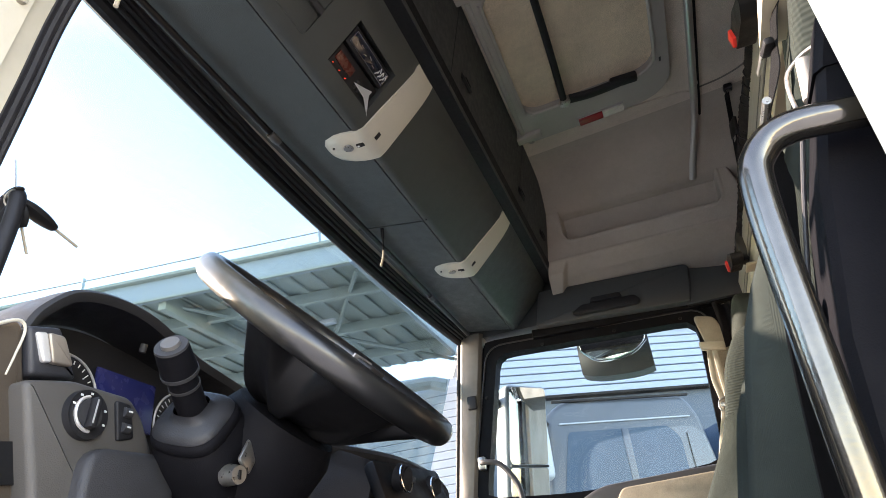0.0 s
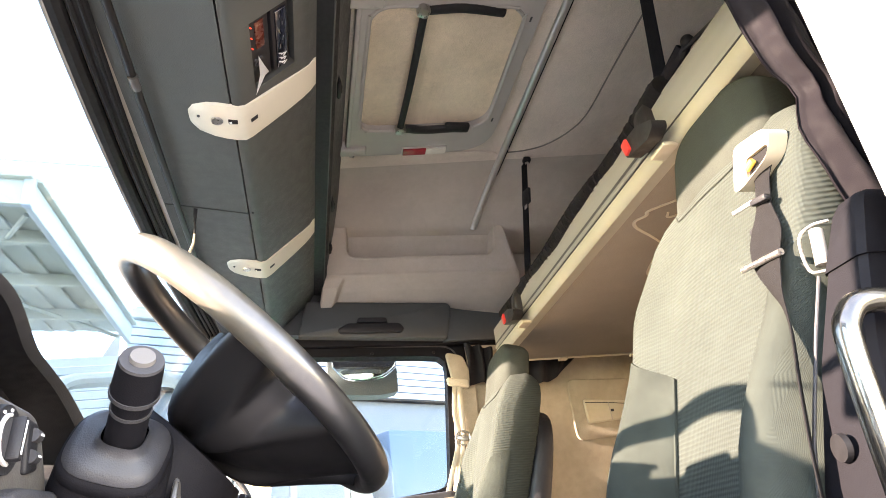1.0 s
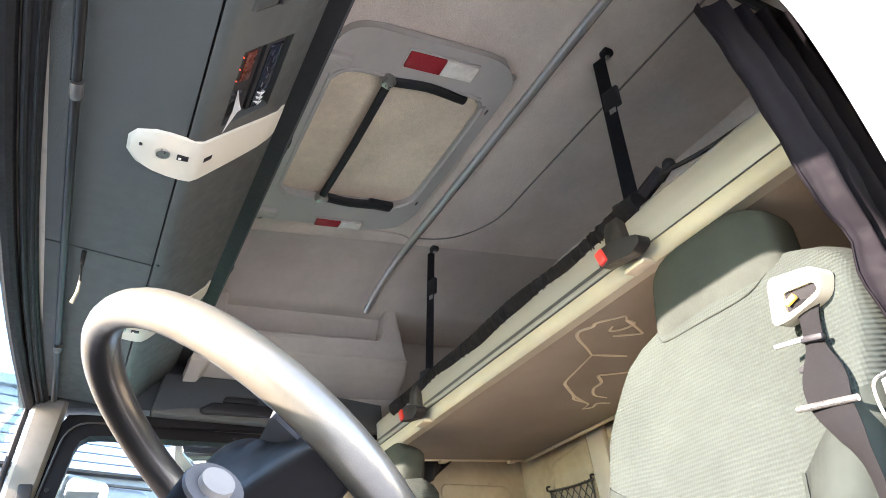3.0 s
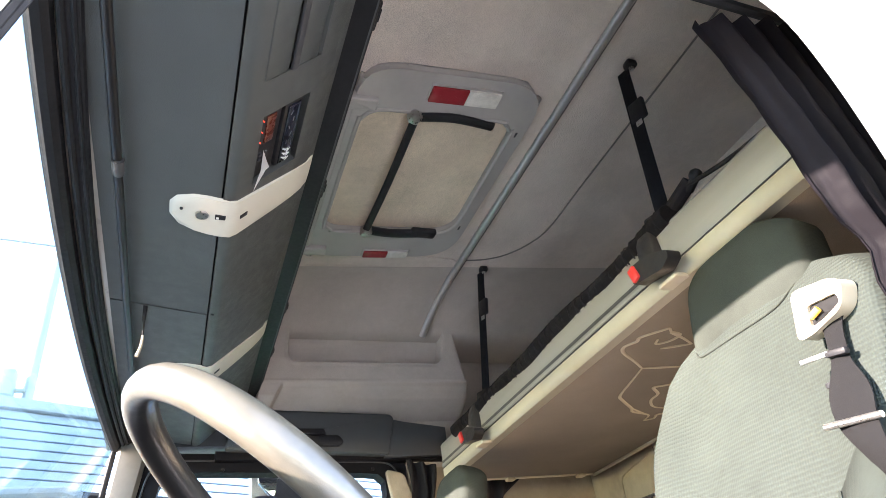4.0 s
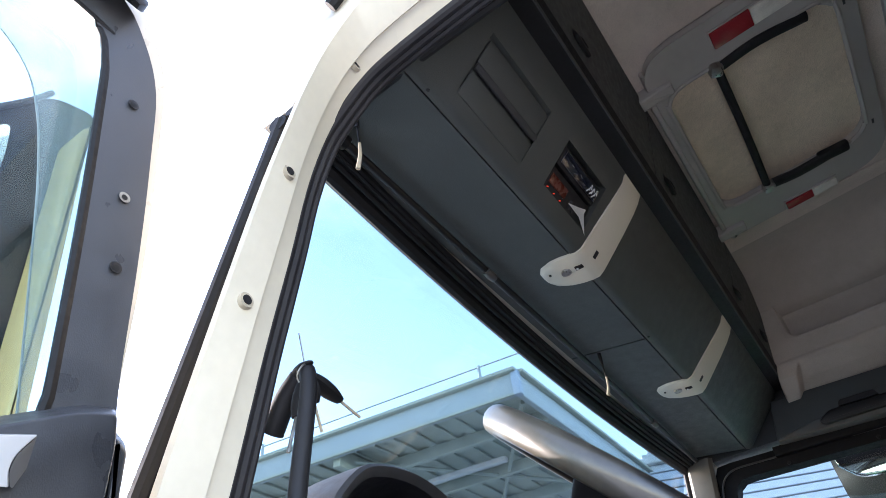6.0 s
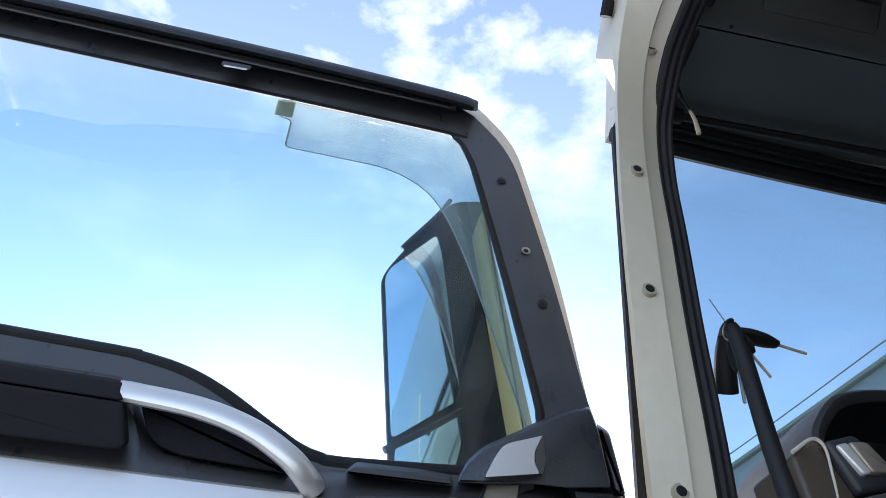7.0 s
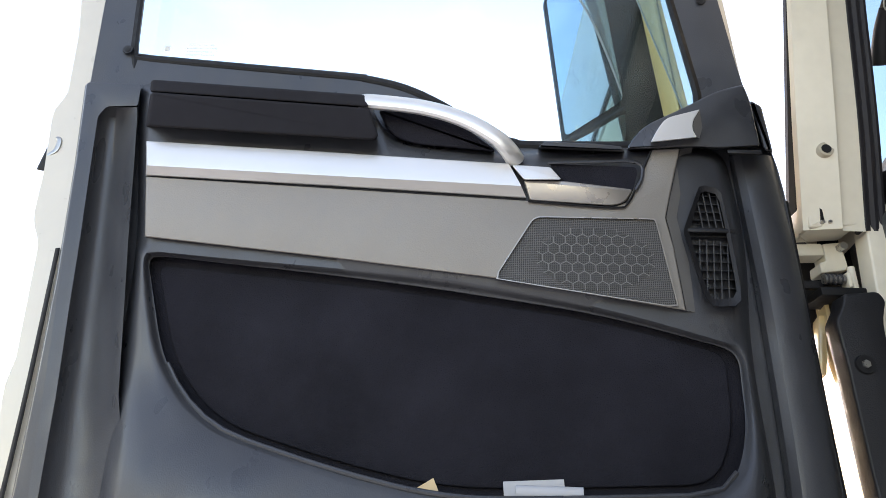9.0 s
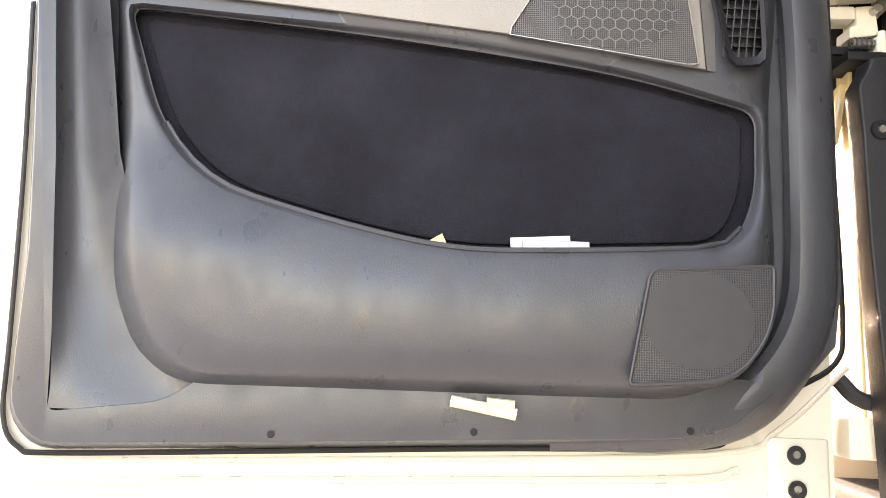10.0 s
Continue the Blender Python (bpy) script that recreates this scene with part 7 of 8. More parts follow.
def hub_shell():
    """Back of the hub: one smooth dish that runs out into four flat spokes."""
    def reach(t):
        c, s = math.cos(t), math.sin(t)
        base = 1 / math.sqrt((c / 0.150) ** 2 + (s / (0.052 if s > 0 else 0.152)) ** 2)
        w = 0.0
        for mid, half in ((-8.5, 9.5), (188.5, 9.5), (-61, 19), (-119, 19)):
            d = abs((math.degrees(t) - mid + 180) % 360 - 180)
            w = max(w, smooth01((half + 6 - d) / 12))
        return base + (0.216 - base) * w, w
    rows = []
    for s in [0.02, 0.2, 0.4, 0.5, 0.6, 0.7, 0.78, 0.85, 0.91, 0.955, 0.985, 1.0, "lip", 0.97, 0.9, 0.7, 0.4, 0.02]:
        row = []
        front = len(rows) > 11
        for k in range(144):
            t = 2 * math.pi * k / 144
            r, w = reach(t)
            q = 1.0 if s == "lip" else s
            if front:
                d = 0.006 - (1 - w) * 0.016 * q ** 3 - w * 0.004 * q
            else:
                d = (1 - w) * (-0.030 - 0.090 * (1 - q ** 4) ** 0.7) + w * (-0.014 - 0.106 * (1 - q ** 2) ** 1.25)
            row.append(on_wheel(q * r * math.cos(t), q * r * math.sin(t) - 0.004, d))
        rows.append(row)
    return loft(rows, None, closed=True)


part("hub_shell", hub_shell(), M["hub"], wheel, "satin black hub running into four flat spokes", angle=60)
dish(rounded([(-0.07, 0.028), (0.07, 0.028), (0.06, -0.075), (-0.06, -0.075)], 0.02, 5), 0.012, 0.0, M["dark"], "horn_cover", "", 0.004)
for s in (-1, 1):
    dish(rounded([(s * 0.118, 0.022), (s * 0.182, 0.028), (s * 0.184, -0.010), (s * 0.120, -0.016)], 0.008, 4), 0.014, -0.01, M["dark"], "key_pad", "", 0.003)
    dish([(s * 0.112, 0.027), (s * 0.190, 0.036), (s * 0.190, 0.032), (s * 0.112, 0.023)], 0.0165, 0.008, M["silver"], "key_trim", "silver trim line", 0.0)
column = thing("steering_column", "black steering column shroud", "steering column", (0.5, -0.05, 1.7))
part("shroud", loft([[on_wheel(r * 1.15 * math.cos(t), r * math.sin(t) - 0.02, d) for t in (2 * math.pi * k / 28 for k in range(28))] for r, d in ((0.03, -0.115), (0.080, -0.12), (0.092, -0.15), (0.092, -0.24), (0.085, -0.50), (0.02, -0.51))], None, closed=True), M["towerblack"], column)
stalk = thing("control_stalk", "black control stalk with a grey end button", "stalk", (0.29, -0.15, 1.95))
SB = Vector((0.250, -0.175, 1.989))
SD = Vector((0.81, 0.29, -0.50)).normalized()
bm = bmesh.new()
cyl(bm, SB + SD * 0.006, SB + SD * 0.045, 0.0215, 0.0235, 24)
cyl(bm, SB + SD * 0.043, SB + SD * 0.120, 0.0190, 0.0200, 24)
part("lever", bm, M["towerblack"], stalk)
part("collar", cyl(bmesh.new(), SB + SD * 0.043, SB + SD * 0.048, 0.0243, 0.0243, 24), M["dark"], stalk)
part("collar", cyl(bmesh.new(), SB + SD * 0.066, SB + SD * 0.070, 0.0205, 0.0205, 24), M["dark"], stalk)
part("end_face", cyl(bmesh.new(), SB + SD * 0.003, SB + SD * 0.007, 0.0205, 0.0215, 24), M["dark"], stalk)
part("button", cyl(bmesh.new(), SB - SD * 0.002, SB + SD * 0.006, 0.0115, 0.0125, 20), M["decor_dark"], stalk, "grey end button")
part("arrow", cyl(bmesh.new(), SB + SD * 0.098 + Vector((-0.0185, -0.010, -0.0)), SB + SD * 0.0985 + Vector((-0.0195, -0.0105, 0)), 0.004, 0.004, 3), M["mark"], stalk)
SQ = SD.to_track_quat("Z", "Y").to_matrix()
def pad_ring(s_, r, dx=0.0):
    ring = []
    for k in range(40):
        a = 2 * math.pi * k / 40
        c, w = math.cos(a), math.sin(a)
        q = r / (abs(c) ** 3.2 + abs(w) ** 3.2) ** (1 / 3.2)
        ring.append(SB + SD * s_ + Matrix.Rotation(radians(20), 3, SD) @ (SQ @ Vector((q * c + dx, q * w, 0))))
    return ring
part("boot", loft([pad_ring(s_, r, dx) for s_, r, dx in ((0.104, 0.021, 0), (0.112, 0.023, 0), (0.116, 0.029, 0), (0.119, 0.039, 0.002), (0.124, 0.046, 0.003), (0.128, 0.048, 0.003), (0.131, 0.046, 0.003))], None, closed=True), M["boot"], stalk, "grey rubber boot", angle=50)
part("boot_base", loft([pad_ring(s_, r, 0.003) for s_, r in ((0.129, 0.047), (0.132, 0.051), (0.142, 0.053), (0.147, 0.050), (0.152, 0.054), (0.20, 0.060), (0.28, 0.066), (0.29, 0.02))], None, closed=True), M["towerblack"], stalk, angle=50)
part("column_key", B((0.415, -0.185, 1.885), (0.030, 0.008, 0.062), Matrix.Rotation(radians(35), 3, "Y"), 0.005), M["steel"], column, "bright ignition key")
part("key_barrel", cyl(bmesh.new(), (0.392, -0.165, 1.852), (0.386, -0.188, 1.848), 0.015, 0.012, 18), M["steel"], column, "bright ignition barrel")
part("barrel_slot", B((0.386, -0.189, 1.848), (0.004, 0.002, 0.012)), M["rubber"], column, smooth=False)

# ---- dashboard ----
dash = thing("dashboard", "charcoal and grey plastic dashboard", "dashboard", (1.2, 0.1, 1.6))
rows = []
for k in range(49):
    x = 0.12 + k * (2.13 / 48)
    hump = smooth01((x - 0.14) / 0.12) * smooth01((0.74 - x) / 0.14)
    bul = smooth01((x - 0.72) / 0.12) * smooth01((1.52 - x) / 0.3)
    yb = 0.03 - 0.02 * hump - 0.20 * bul
    top = 1.955 - 0.05 * hump + 0.03 * bul
    rows.append([(x, 0.40, 1.93), (x, 0.24, top + 0.005), (x, 0.10, top + 0.02), (x, 0.02 - 0.10 * bul, top), (x, yb + 0.02, top - 0.035), (x, yb, top - 0.08), (x, yb + 0.03, 1.78), (x, yb + 0.10, 1.60), (x, 0.28, 1.35), (x, 0.40, 1.35)])
part("dash_body", loft(rows, None, closed=True), M["dark"], dash, angle=50)
# instrument hood over the cluster
HOOD = [(0.176, 1.97), (0.184, 2.010), (0.200, 2.045), (0.218, 2.078), (0.262, 2.120), (0.312, 2.138), (0.370, 2.145), (0.430, 2.141), (0.500, 2.129), (0.565, 2.116), (0.640, 2.106), (0.72, 2.094), (0.82, 2.066), (0.90, 2.030), (0.97, 1.985), (1.01, 1.95)]
arch = [Vector((p.x, 0, p.y)) for p in smooth_path([(x, z, 0) for x, z in HOOD], 4)]
def hood_row(y, grow, flat=1.0):
    c = Vector((0.40, 0, 2.0))
    return [c + (p - c) * grow + Vector((0, y + 0.02 * smooth01((p.x - 0.4) / 0.2), 0)) for p in arch]
part("instrument_hood", loft([hood_row(0.028, 0.90), hood_row(0.020, 0.94), hood_row(0.017, 0.97), hood_row(0.022, 1.0), hood_row(0.05, 1.015), hood_row(0.10, 1.02), hood_row(0.22, 0.98)]), M["dark"], dash, "charcoal instrument hood")
part("hood_lining", loft([hood_row(0.028, 0.90), hood_row(0.07, 0.86), hood_row(0.110, 0.80)]), M["black"], dash)
part("lining_stud", cyl(bmesh.new(), (0.46, 0.07, 2.114), (0.46, 0.073, 2.100), 0.006, 0.006, 12), M["dark"], dash)
part("cluster_face", prism(rounded([(0.21, 1.90), (0.72, 1.90), (0.72, 2.08), (0.55, 2.10), (0.36, 2.115), (0.25, 2.085)], 0.05, 5), xz(0.108), 0.0, 0.01), M["gauge"], dash)
for cx in (0.345, 0.595):
    ga = part("gauge", cyl(bmesh.new(), (cx, 0.109, 2.005), (cx, 0.101, 2.005), 0.060, 0.060, 40), M["gauge"], dash, "round dial gauge")
    part("gauge_rim", T([(cx + 0.061 * math.cos(t), 0.100, 2.005 + 0.061 * math.sin(t)) for t in (2 * math.pi * k / 40 for k in range(41))], 0.002, 6, 0), M["silver"], ga)
    for k in range(25):
        t = math.radians(225 - 270 * k / 24)
        c, s = math.cos(t), math.sin(t)
        ln = 0.012 if k % 4 == 0 else 0.006
        part("tick", B((cx + (0.055 - ln / 2) * c, 0.1000, 2.005 + (0.055 - ln / 2) * s), (ln, 0.001, 0.0016), Matrix.Rotation(-t, 3, "Y")), M["mark"], ga, smooth=False)
    part("needle", B((cx - 0.02, 0.0985, 1.998), (0.045, 0.001, 0.002), Matrix.Rotation(radians(-200), 3, "Y")), M["red"], ga, "red needle", smooth=False)
part("trip_display", B((0.466, 0.103, 2.022), (0.130, 0.006, 0.085), bevel=0.002), M["bluelcd"], dash, "dark blue display")
# left end: vent, light switch panel
vc = part("end_vent", prism(rounded([(0.183, 2.011), (0.207, 2.013), (0.226, 1.979), (0.195, 1.975)], 0.005, 4), lambda u, v, d: Vector((u, -0.050 + d, v)), 0.0, 0.016, 0.003), M["capface"], dash, "tan-silver vent cap")
part("cap_side", prism(rounded([(0.169, 2.008), (0.1825, 2.011), (0.1945, 1.975), (0.184, 1.973)], 0.004, 4), lambda u, v, d: Vector((u, -0.045 - 0.20 * (u - 0.169) + d, v)), 0.0, 0.014, 0.002), M["silver"], vc, "bright bevelled side of the cap")
part("vent_block", prism(rounded([(0.160, 2.014), (0.205, 2.027), (0.241, 1.968), (0.176, 1.955)], 0.007, 4), xz(-0.042), 0.0, 0.12, 0.006), M["hoodside"], dash)
part("end_panel", prism(rounded([(0.116, 1.996), (0.151, 2.019), (0.160, 2.012), (0.166, 1.985), (0.176, 1.950), (0.220, 1.820), (0.225, 1.68), (0.110, 1.68)], 0.006, 3), xz(-0.034), 0.0, 0.08, 0.005), M["dashbrown"], dash, "brown-grey dash end panel")
part("end_bead", T([(0.116, -0.036, 1.998), (0.148, -0.037, 2.017), (0.160, -0.037, 2.008), (0.155, -0.036, 1.975), (0.150, -0.035, 1.95)], lambda q: 0.0024 * (1 - 0.5 * q), 8, 5), M["ivory"], dash, "pale edge bead of the end panel")
sw = part("switch_panel", prism(rounded([(0.150, 1.942), (0.212, 1.957), (0.302, 1.956), (0.325, 1.935), (0.350, 1.890), (0.355, 1.70), (0.205, 1.70), (0.184, 1.82)], 0.010, 4), lambda u, v, d: Vector((u + 0.006, -0.060 - 0.06 * (u - 0.15) + d, v)), 0.0, 0.06, 0.009), M["dashpale"], dash, "grey switch panel")
kb = part("light_switch", cyl(bmesh.new(), (0.240, -0.060, 1.917), (0.240, -0.072, 1.917), 0.032, 0.030, 36), M["black"], sw, "round light switch")
part("switch_ring", T([(0.240 + 0.021 * math.cos(q), -0.0735, 1.917 + 0.021 * math.sin(q)) for q in [radians(100 + 16 * k) for k in range(12)]], 0.0022, 6, 2), M["silver"], kb)
part("switch_dial", cyl(bmesh.new(), (0.240, -0.071, 1.917), (0.240, -0.075, 1.917), 0.019, 0.018, 28), M["dark"], kb)
for q in (-70, -35, 0, 35, 70, 110):
    part("switch_mark", B((0.240 + 0.0255 * math.sin(radians(q)), -0.0725, 1.917 + 0.0255 * math.cos(radians(q))), (0.0035, 0.0012, 0.0025)), M["mark"], kb, smooth=False)
part("switch_knob", B((0.240, -0.080, 1.917), (0.011, 0.014, 0.040), Matrix.Rotation(radians(8), 3, "Y"), 0.004), M["black"], kb)
# silver strip drawn for the glint on the knob
part("knob_glint", B((0.2355, -0.0875, 1.917), (0.0018, 0.001, 0.030), Matrix.Rotation(radians(8), 3, "Y")), M["silver"], kb, smooth=False)
wb = part("dimmer_block", prism(rounded([(0.280, 1.945), (0.306, 1.945), (0.318, 1.902), (0.290, 1.894)], 0.005, 3), xz(-0.0725), 0.0, 0.02, 0.003), M["black"], sw)
for z in (1.932, 1.912):
    part("thumb_wheel", cyl(bmesh.new(), (0.293, -0.0725, z), (0.305, -0.0725, z), 0.0065, 0.0065, 14), M["dark"], wb)
    part("wheel_mark", B((0.299, -0.0795, z), (0.006, 0.001, 0.002)), M["mark"], wb, smooth=False)
part("knee_panel", prism(rounded([(0.240, 1.878), (0.385, 1.890), (0.42, 1.5), (0.215, 1.5)], 0.03, 4), xz(-0.085), 0.0, 0.05, 0.01), M["dark"], dash)
# flat black plate in place of a dark pocket
part("dark_pocket", prism(rounded([(0.130, 1.870), (0.181, 1.879), (0.196, 1.834), (0.140, 1.826)], 0.006, 3), xz(-0.0385), 0.0, 0.03), M["rubber"], dash)
part("side_cheek", prism(rounded([(-0.03, 1.82), (0.12, 1.93), (0.22, 1.97), (0.25, 1.35), (-0.02, 1.35), (-0.06, 1.8)], 0.03, 4), yz(0.115), 0.0, 0.05, 0.012), M["console"], dash)
# centre controls
cp = part("climate_panel", B((0.955, -0.192, 1.905), (0.27, 0.03, 0.085), Matrix.Rotation(radians(-18), 3, "X") @ Matrix.Rotation(radians(-8), 3, "Z"), 0.012), M["black"], dash, "black climate panel")
for x in (0.868, 1.03):
    kn = part("climate_knob", cyl(bmesh.new(), (x, -0.205, 1.909), (x, -0.222, 1.904), 0.027, 0.025, 28), M["black"], cp, "black knob with a bright ring")
    part("knob_ring", T([(x + 0.0262 * math.cos(t), -0.2222 + 0.002 * math.sin(t), 1.9038 + 0.0255 * math.sin(t)) for t in (2 * math.pi * k / 28 for k in range(29))], 0.0022, 6, 0), M["chrome"], kn)
    part("knob_cap", cyl(bmesh.new(), (x, -0.218, 1.905), (x, -0.226, 1.903), 0.023, 0.021, 24), M["black"], kn)
for k in range(3):
    part("climate_key", B((0.925 + k * 0.022, -0.206, 1.895 + 0.02 * (k % 2)), (0.014, 0.006, 0.012), bevel=0.002), M["dark"], cp)
part("centre_pad", T([(0.80, -0.06, 1.975), (1.1, -0.10, 1.985), (1.45, -0.06, 1.985), (1.7, 0.02, 1.97)], 0.035, 12, 5, 0.5), M["dark"], dash)

# grab handle on the windscreen pillar with a bunch of keys hung on it
ph = thing("pillar_handle", "black grab handle on the windscreen pillar", "grab handle", (0.13, 0.0, 2.0))
part("grip", T([(0.150, 0.055, 2.185), (0.144, 0.026, 2.208), (0.139, 0.006, 2.204), (0.134, -0.002, 2.165), (0.128, -0.005, 2.12), (0.116, -0.009, 2.03), (0.106, -0.015, 1.94), (0.110, -0.012, 1.89), (0.130, 0.008, 1.845)], 0.0108, 14, 6), M["black"], ph)
part("upper_foot", T([(0.144, 0.026, 2.207), (0.150, 0.052, 2.190), (0.158, 0.085, 2.155)], lambda s: 0.0118 + 0.005 * s, 14, 5), M["black"], ph)
part("lower_foot", T([(0.109, -0.013, 1.895), (0.126, 0.004, 1.852), (0.145, 0.03, 1.832)], lambda s: 0.0118 + 0.006 * s, 14, 5), M["black"], ph)
keys = thing("key_bunch", "bunch of black truck keys hung on the pillar handle", "keys", (0.13, 0.0, 2.16))
K0 = Vector((0.136, 0.004, 2.199))
for d, head, blade_len, blade in (((0.985, 0.06, -0.16), 0.068, 0.044, M["cream"]), ((-0.10, 0.12, -0.95), 0.062, 0.045, M["steel"]), ((0.50, 0.10, -0.85), 0.040, 0.036, M["cream"]), ((-0.16, 0.10, 0.95), 0.014, 0.046, M["steel"])):
    d = Vector(d).normalized()
    a, b = K0 + d * 0.008, K0 + d * head
    kk = part("key_head", T([a, a.lerp(b, 0.3), a.lerp(b, 0.7), b], lambda s: 0.0120 * (0.6 + 0.5 * math.sin(math.pi * min(1, s * 0.9 + 0.1))), 10, 3, 0.6), M["rubber"], keys)
    part("key_blade", T([b - d * 0.004, b + d * blade_len], 0.0022 if head > 0.02 else 0.0011, 6, 0), blade, kk)
part("key_ring", T([K0 + Vector((0.014 * math.cos(q), 0.004 * math.sin(2 * q), 0.014 * math.sin(q) - 0.004)) for q in (2 * math.pi * k / 20 for k in range(21))], 0.0012, 6, 0), M["steel"], keys)
# ---- the yard outside ----
canopy = thing("canopy", "open steel canopy with corrugated underside built against a yard hall", "canopy", (8, 5, 0))
K = Vector((6.05, 2.43, 5.58))                        # bottom of its near corner
E1 = Vector((-0.14, 0.99, 0)).normalized()            # along the front edge
E2 = Vector((1.0, 0.0, 0))                            # along the side edge
CR = rot_axes(E1, E2, Vector((0, 0, 1)))
CL, CD = 26.0, 4.30                                   # its length and depth
def at_canopy(a, b, z):
    return K + E1 * a + E2 * b + Vector((0, 0, z))
part("front_fascia", B(at_canopy(CL / 2, 0, 0.15), (CL, 0.08, 0.30), CR, 0.02), M["fascia"], canopy, "pale grey fascia")
part("side_fascia", B(at_canopy(0, CD / 2, 0.15), (0.08, CD, 0.30), CR, 0.02), M["fascia"], canopy, "pale grey fascia")
part("corner_post", B(at_canopy(-0.012, -0.012, 0.155), (0.10, 0.10, 0.33), CR, 0.02), M["siding"], canopy, "pale corner trim")
part("gutter", B(at_canopy(CL / 2, -0.05, 0.315), (CL + 0.1, 0.12, 0.05), CR, 0.015), M["steelwork"], canopy)
part("side_gutter", B(at_canopy(-0.05, CD / 2, 0.315), (0.12, CD, 0.05), CR, 0.015), M["steelwork"], canopy)
part("lower_lip", B(at_canopy(CL / 2, -0.03, 0.012), (CL, 0.05, 0.03), CR, 0.008), M["steelwork"], canopy)
for k in range(86):
    part("roof_rib", B(at_canopy(0.2 + k * 0.30, CD / 2, 0.185), (0.12, CD - 0.1, 0.035), CR, 0.010, 1), M["steelwork"], canopy)
part("roof_deck", B(at_canopy(CL / 2, CD / 2, 0.225), (CL, CD, 0.04), CR), M["steelwork"], canopy)
for b in (0.9, 2.1, 3.3):
    part("purlin", B(at_canopy(CL / 2, b, 0.09), (CL, 0.09, 0.16), CR, 0.012), M["steelwork"], canopy)
for a in (2.6, 7.8, 13.0, 18.2, 23.4):
    part("rafter", B(at_canopy(a, CD / 2, 0.02), (0.11, CD - 0.1, 0.24), CR, 0.012), M["steelwork"], canopy)
    part("brace", T([at_canopy(a - 2.5, 0.3, 0.06), at_canopy(a, CD - 0.2, 0.06)], 0.03, 6, 0), M["steelwork"], canopy)
    part("brace", T([at_canopy(a - 2.5, CD - 0.2, 0.04), at_canopy(a, 0.3, 0.04)], 0.03, 6, 0), M["steelwork"], canopy)
    c = at_canopy(a, CD - 0.3, 0)
    part("post", B((c.x, c.y, c.z / 2), (0.16, 0.16, c.z), CR, 0.015), M["steelwork"], canopy)
for k in range(5):
    part("tube_lamp", B(at_canopy(1.6 + k * 4.2, 1.5, -0.02), (1.2, 0.10, 0.07), CR, 0.015), M["paper"], canopy, "white tube lamp housing")
for k in range(7):
    part("lifeline_post", T([at_canopy(0.5 + k * 3.4, 0.12, 0.28), at_canopy(0.5 + k * 3.4, 0.12, 0.64)], 0.022, 8, 0), M["fascia"], canopy)
part("lifeline", T([at_canopy(a, 0.12, 0.60 + (0.02 if k % 2 else 0)) for k, a in enumerate((-9, 0.5, 3.9, 7.3, 10.7, 14.1, 17.5, 20.9))], 0.009, 6, 3), M["steel"], canopy, "thin steel lifeline")
pole = thing("yard_pole", "slim pale mast with a box fitting behind the hall", "pole", (13.2, 2.65, 0))
part("pole", cyl(bmesh.new(), (13.2, 2.65, 0), (13.35, 2.52, 11.0), 0.12, 0.09), M["fascia"], pole)
part("fitting", B((13.1, 2.90, 7.50), (0.30, 0.26, 0.50), bevel=0.03), M["siding"], pole)
part("fitting_bracket", B((13.15, 2.74, 7.38), (0.10, 0.30, 0.06), bevel=0.01), M["steelwork"], pole)

hall = thing("yard_hall", "long hall clad in pale blue-white horizontal siding above a blue-grey wall", "hall", (12, -1, 0))
HD, HN = Vector((-0.42, 0.9075, 0)).normalized(), Vector((-0.9075, -0.42, 0)).normalized()
HR = rot_axes(HD, HN, Vector((0, 0, 1)))
HO = Vector((11.0, 1.40, 0))                          # a point of its front, near the canopy
HL, HM = 22.0, -9.8                                   # its length, and the way along it to its middle
def at_hall(a, out, z):
    return HO + HD * a + HN * out + Vector((0, 0, z))
part("lower_wall", B(at_hall(HM, -0.30, 2.44), (HL, 0.5, 4.88), HR), M["bluewall"], hall, "blue-grey lower wall", smooth=False)
part("upper_wall", B(at_hall(HM, -0.30, 5.44), (HL, 0.5, 1.12), HR), M["siding"], hall, smooth=False)
part("wall_ledge", B(at_hall(HM, 0.02, 4.90), (HL, 0.16, 0.05), HR, 0.01), M["rubber"], hall)
for k in range(8):
    part("siding_board", B(at_hall(HM, -0.02, 5.00 + k * 0.140), (HL, 0.06, 0.128), HR @ Matrix.Rotation(radians(9), 3, "X"), 0.008, 1), M["siding"], hall)
part("eaves", B(at_hall(HM, 0.0, 6.10), (HL + 0.1, 0.22, 0.10), HR, 0.02), M["fascia"], hall)
part("roof", B(at_hall(HM, -4.5, 6.16), (HL, 9.2, 0.12), HR, 0.02), M["fascia"], hall)
part("rear_wing", B((10.95, 15.6, 2.75), (0.5, 26.0, 5.5)), M["siding"], hall, "pale wall under the canopy", smooth=False)
for k in range(38):
    part("wing_board", B((10.68, 15.6, 0.10 + k * 0.14), (0.06, 26.0, 0.128), Matrix.Rotation(radians(-9), 3, "Y"), 0.008, 1), M["siding"], hall)

# the truck parked at an angle alongside
tr = thing("parked_truck", "blue-grey truck cab with large side windows parked in the yard", "truck", (9.0, -0.6, 0))
TU, TN = Vector((-0.47, 0.883, 0)), Vector((0.883, 0.47, 0))
def on_truck(u, v, d):
    return Vector((8.0, 0, 0)) + TU * u + TN * d + Vector((0, 0, v))
TR = rot_axes(TU, TN, Vector((0, 0, 1)))
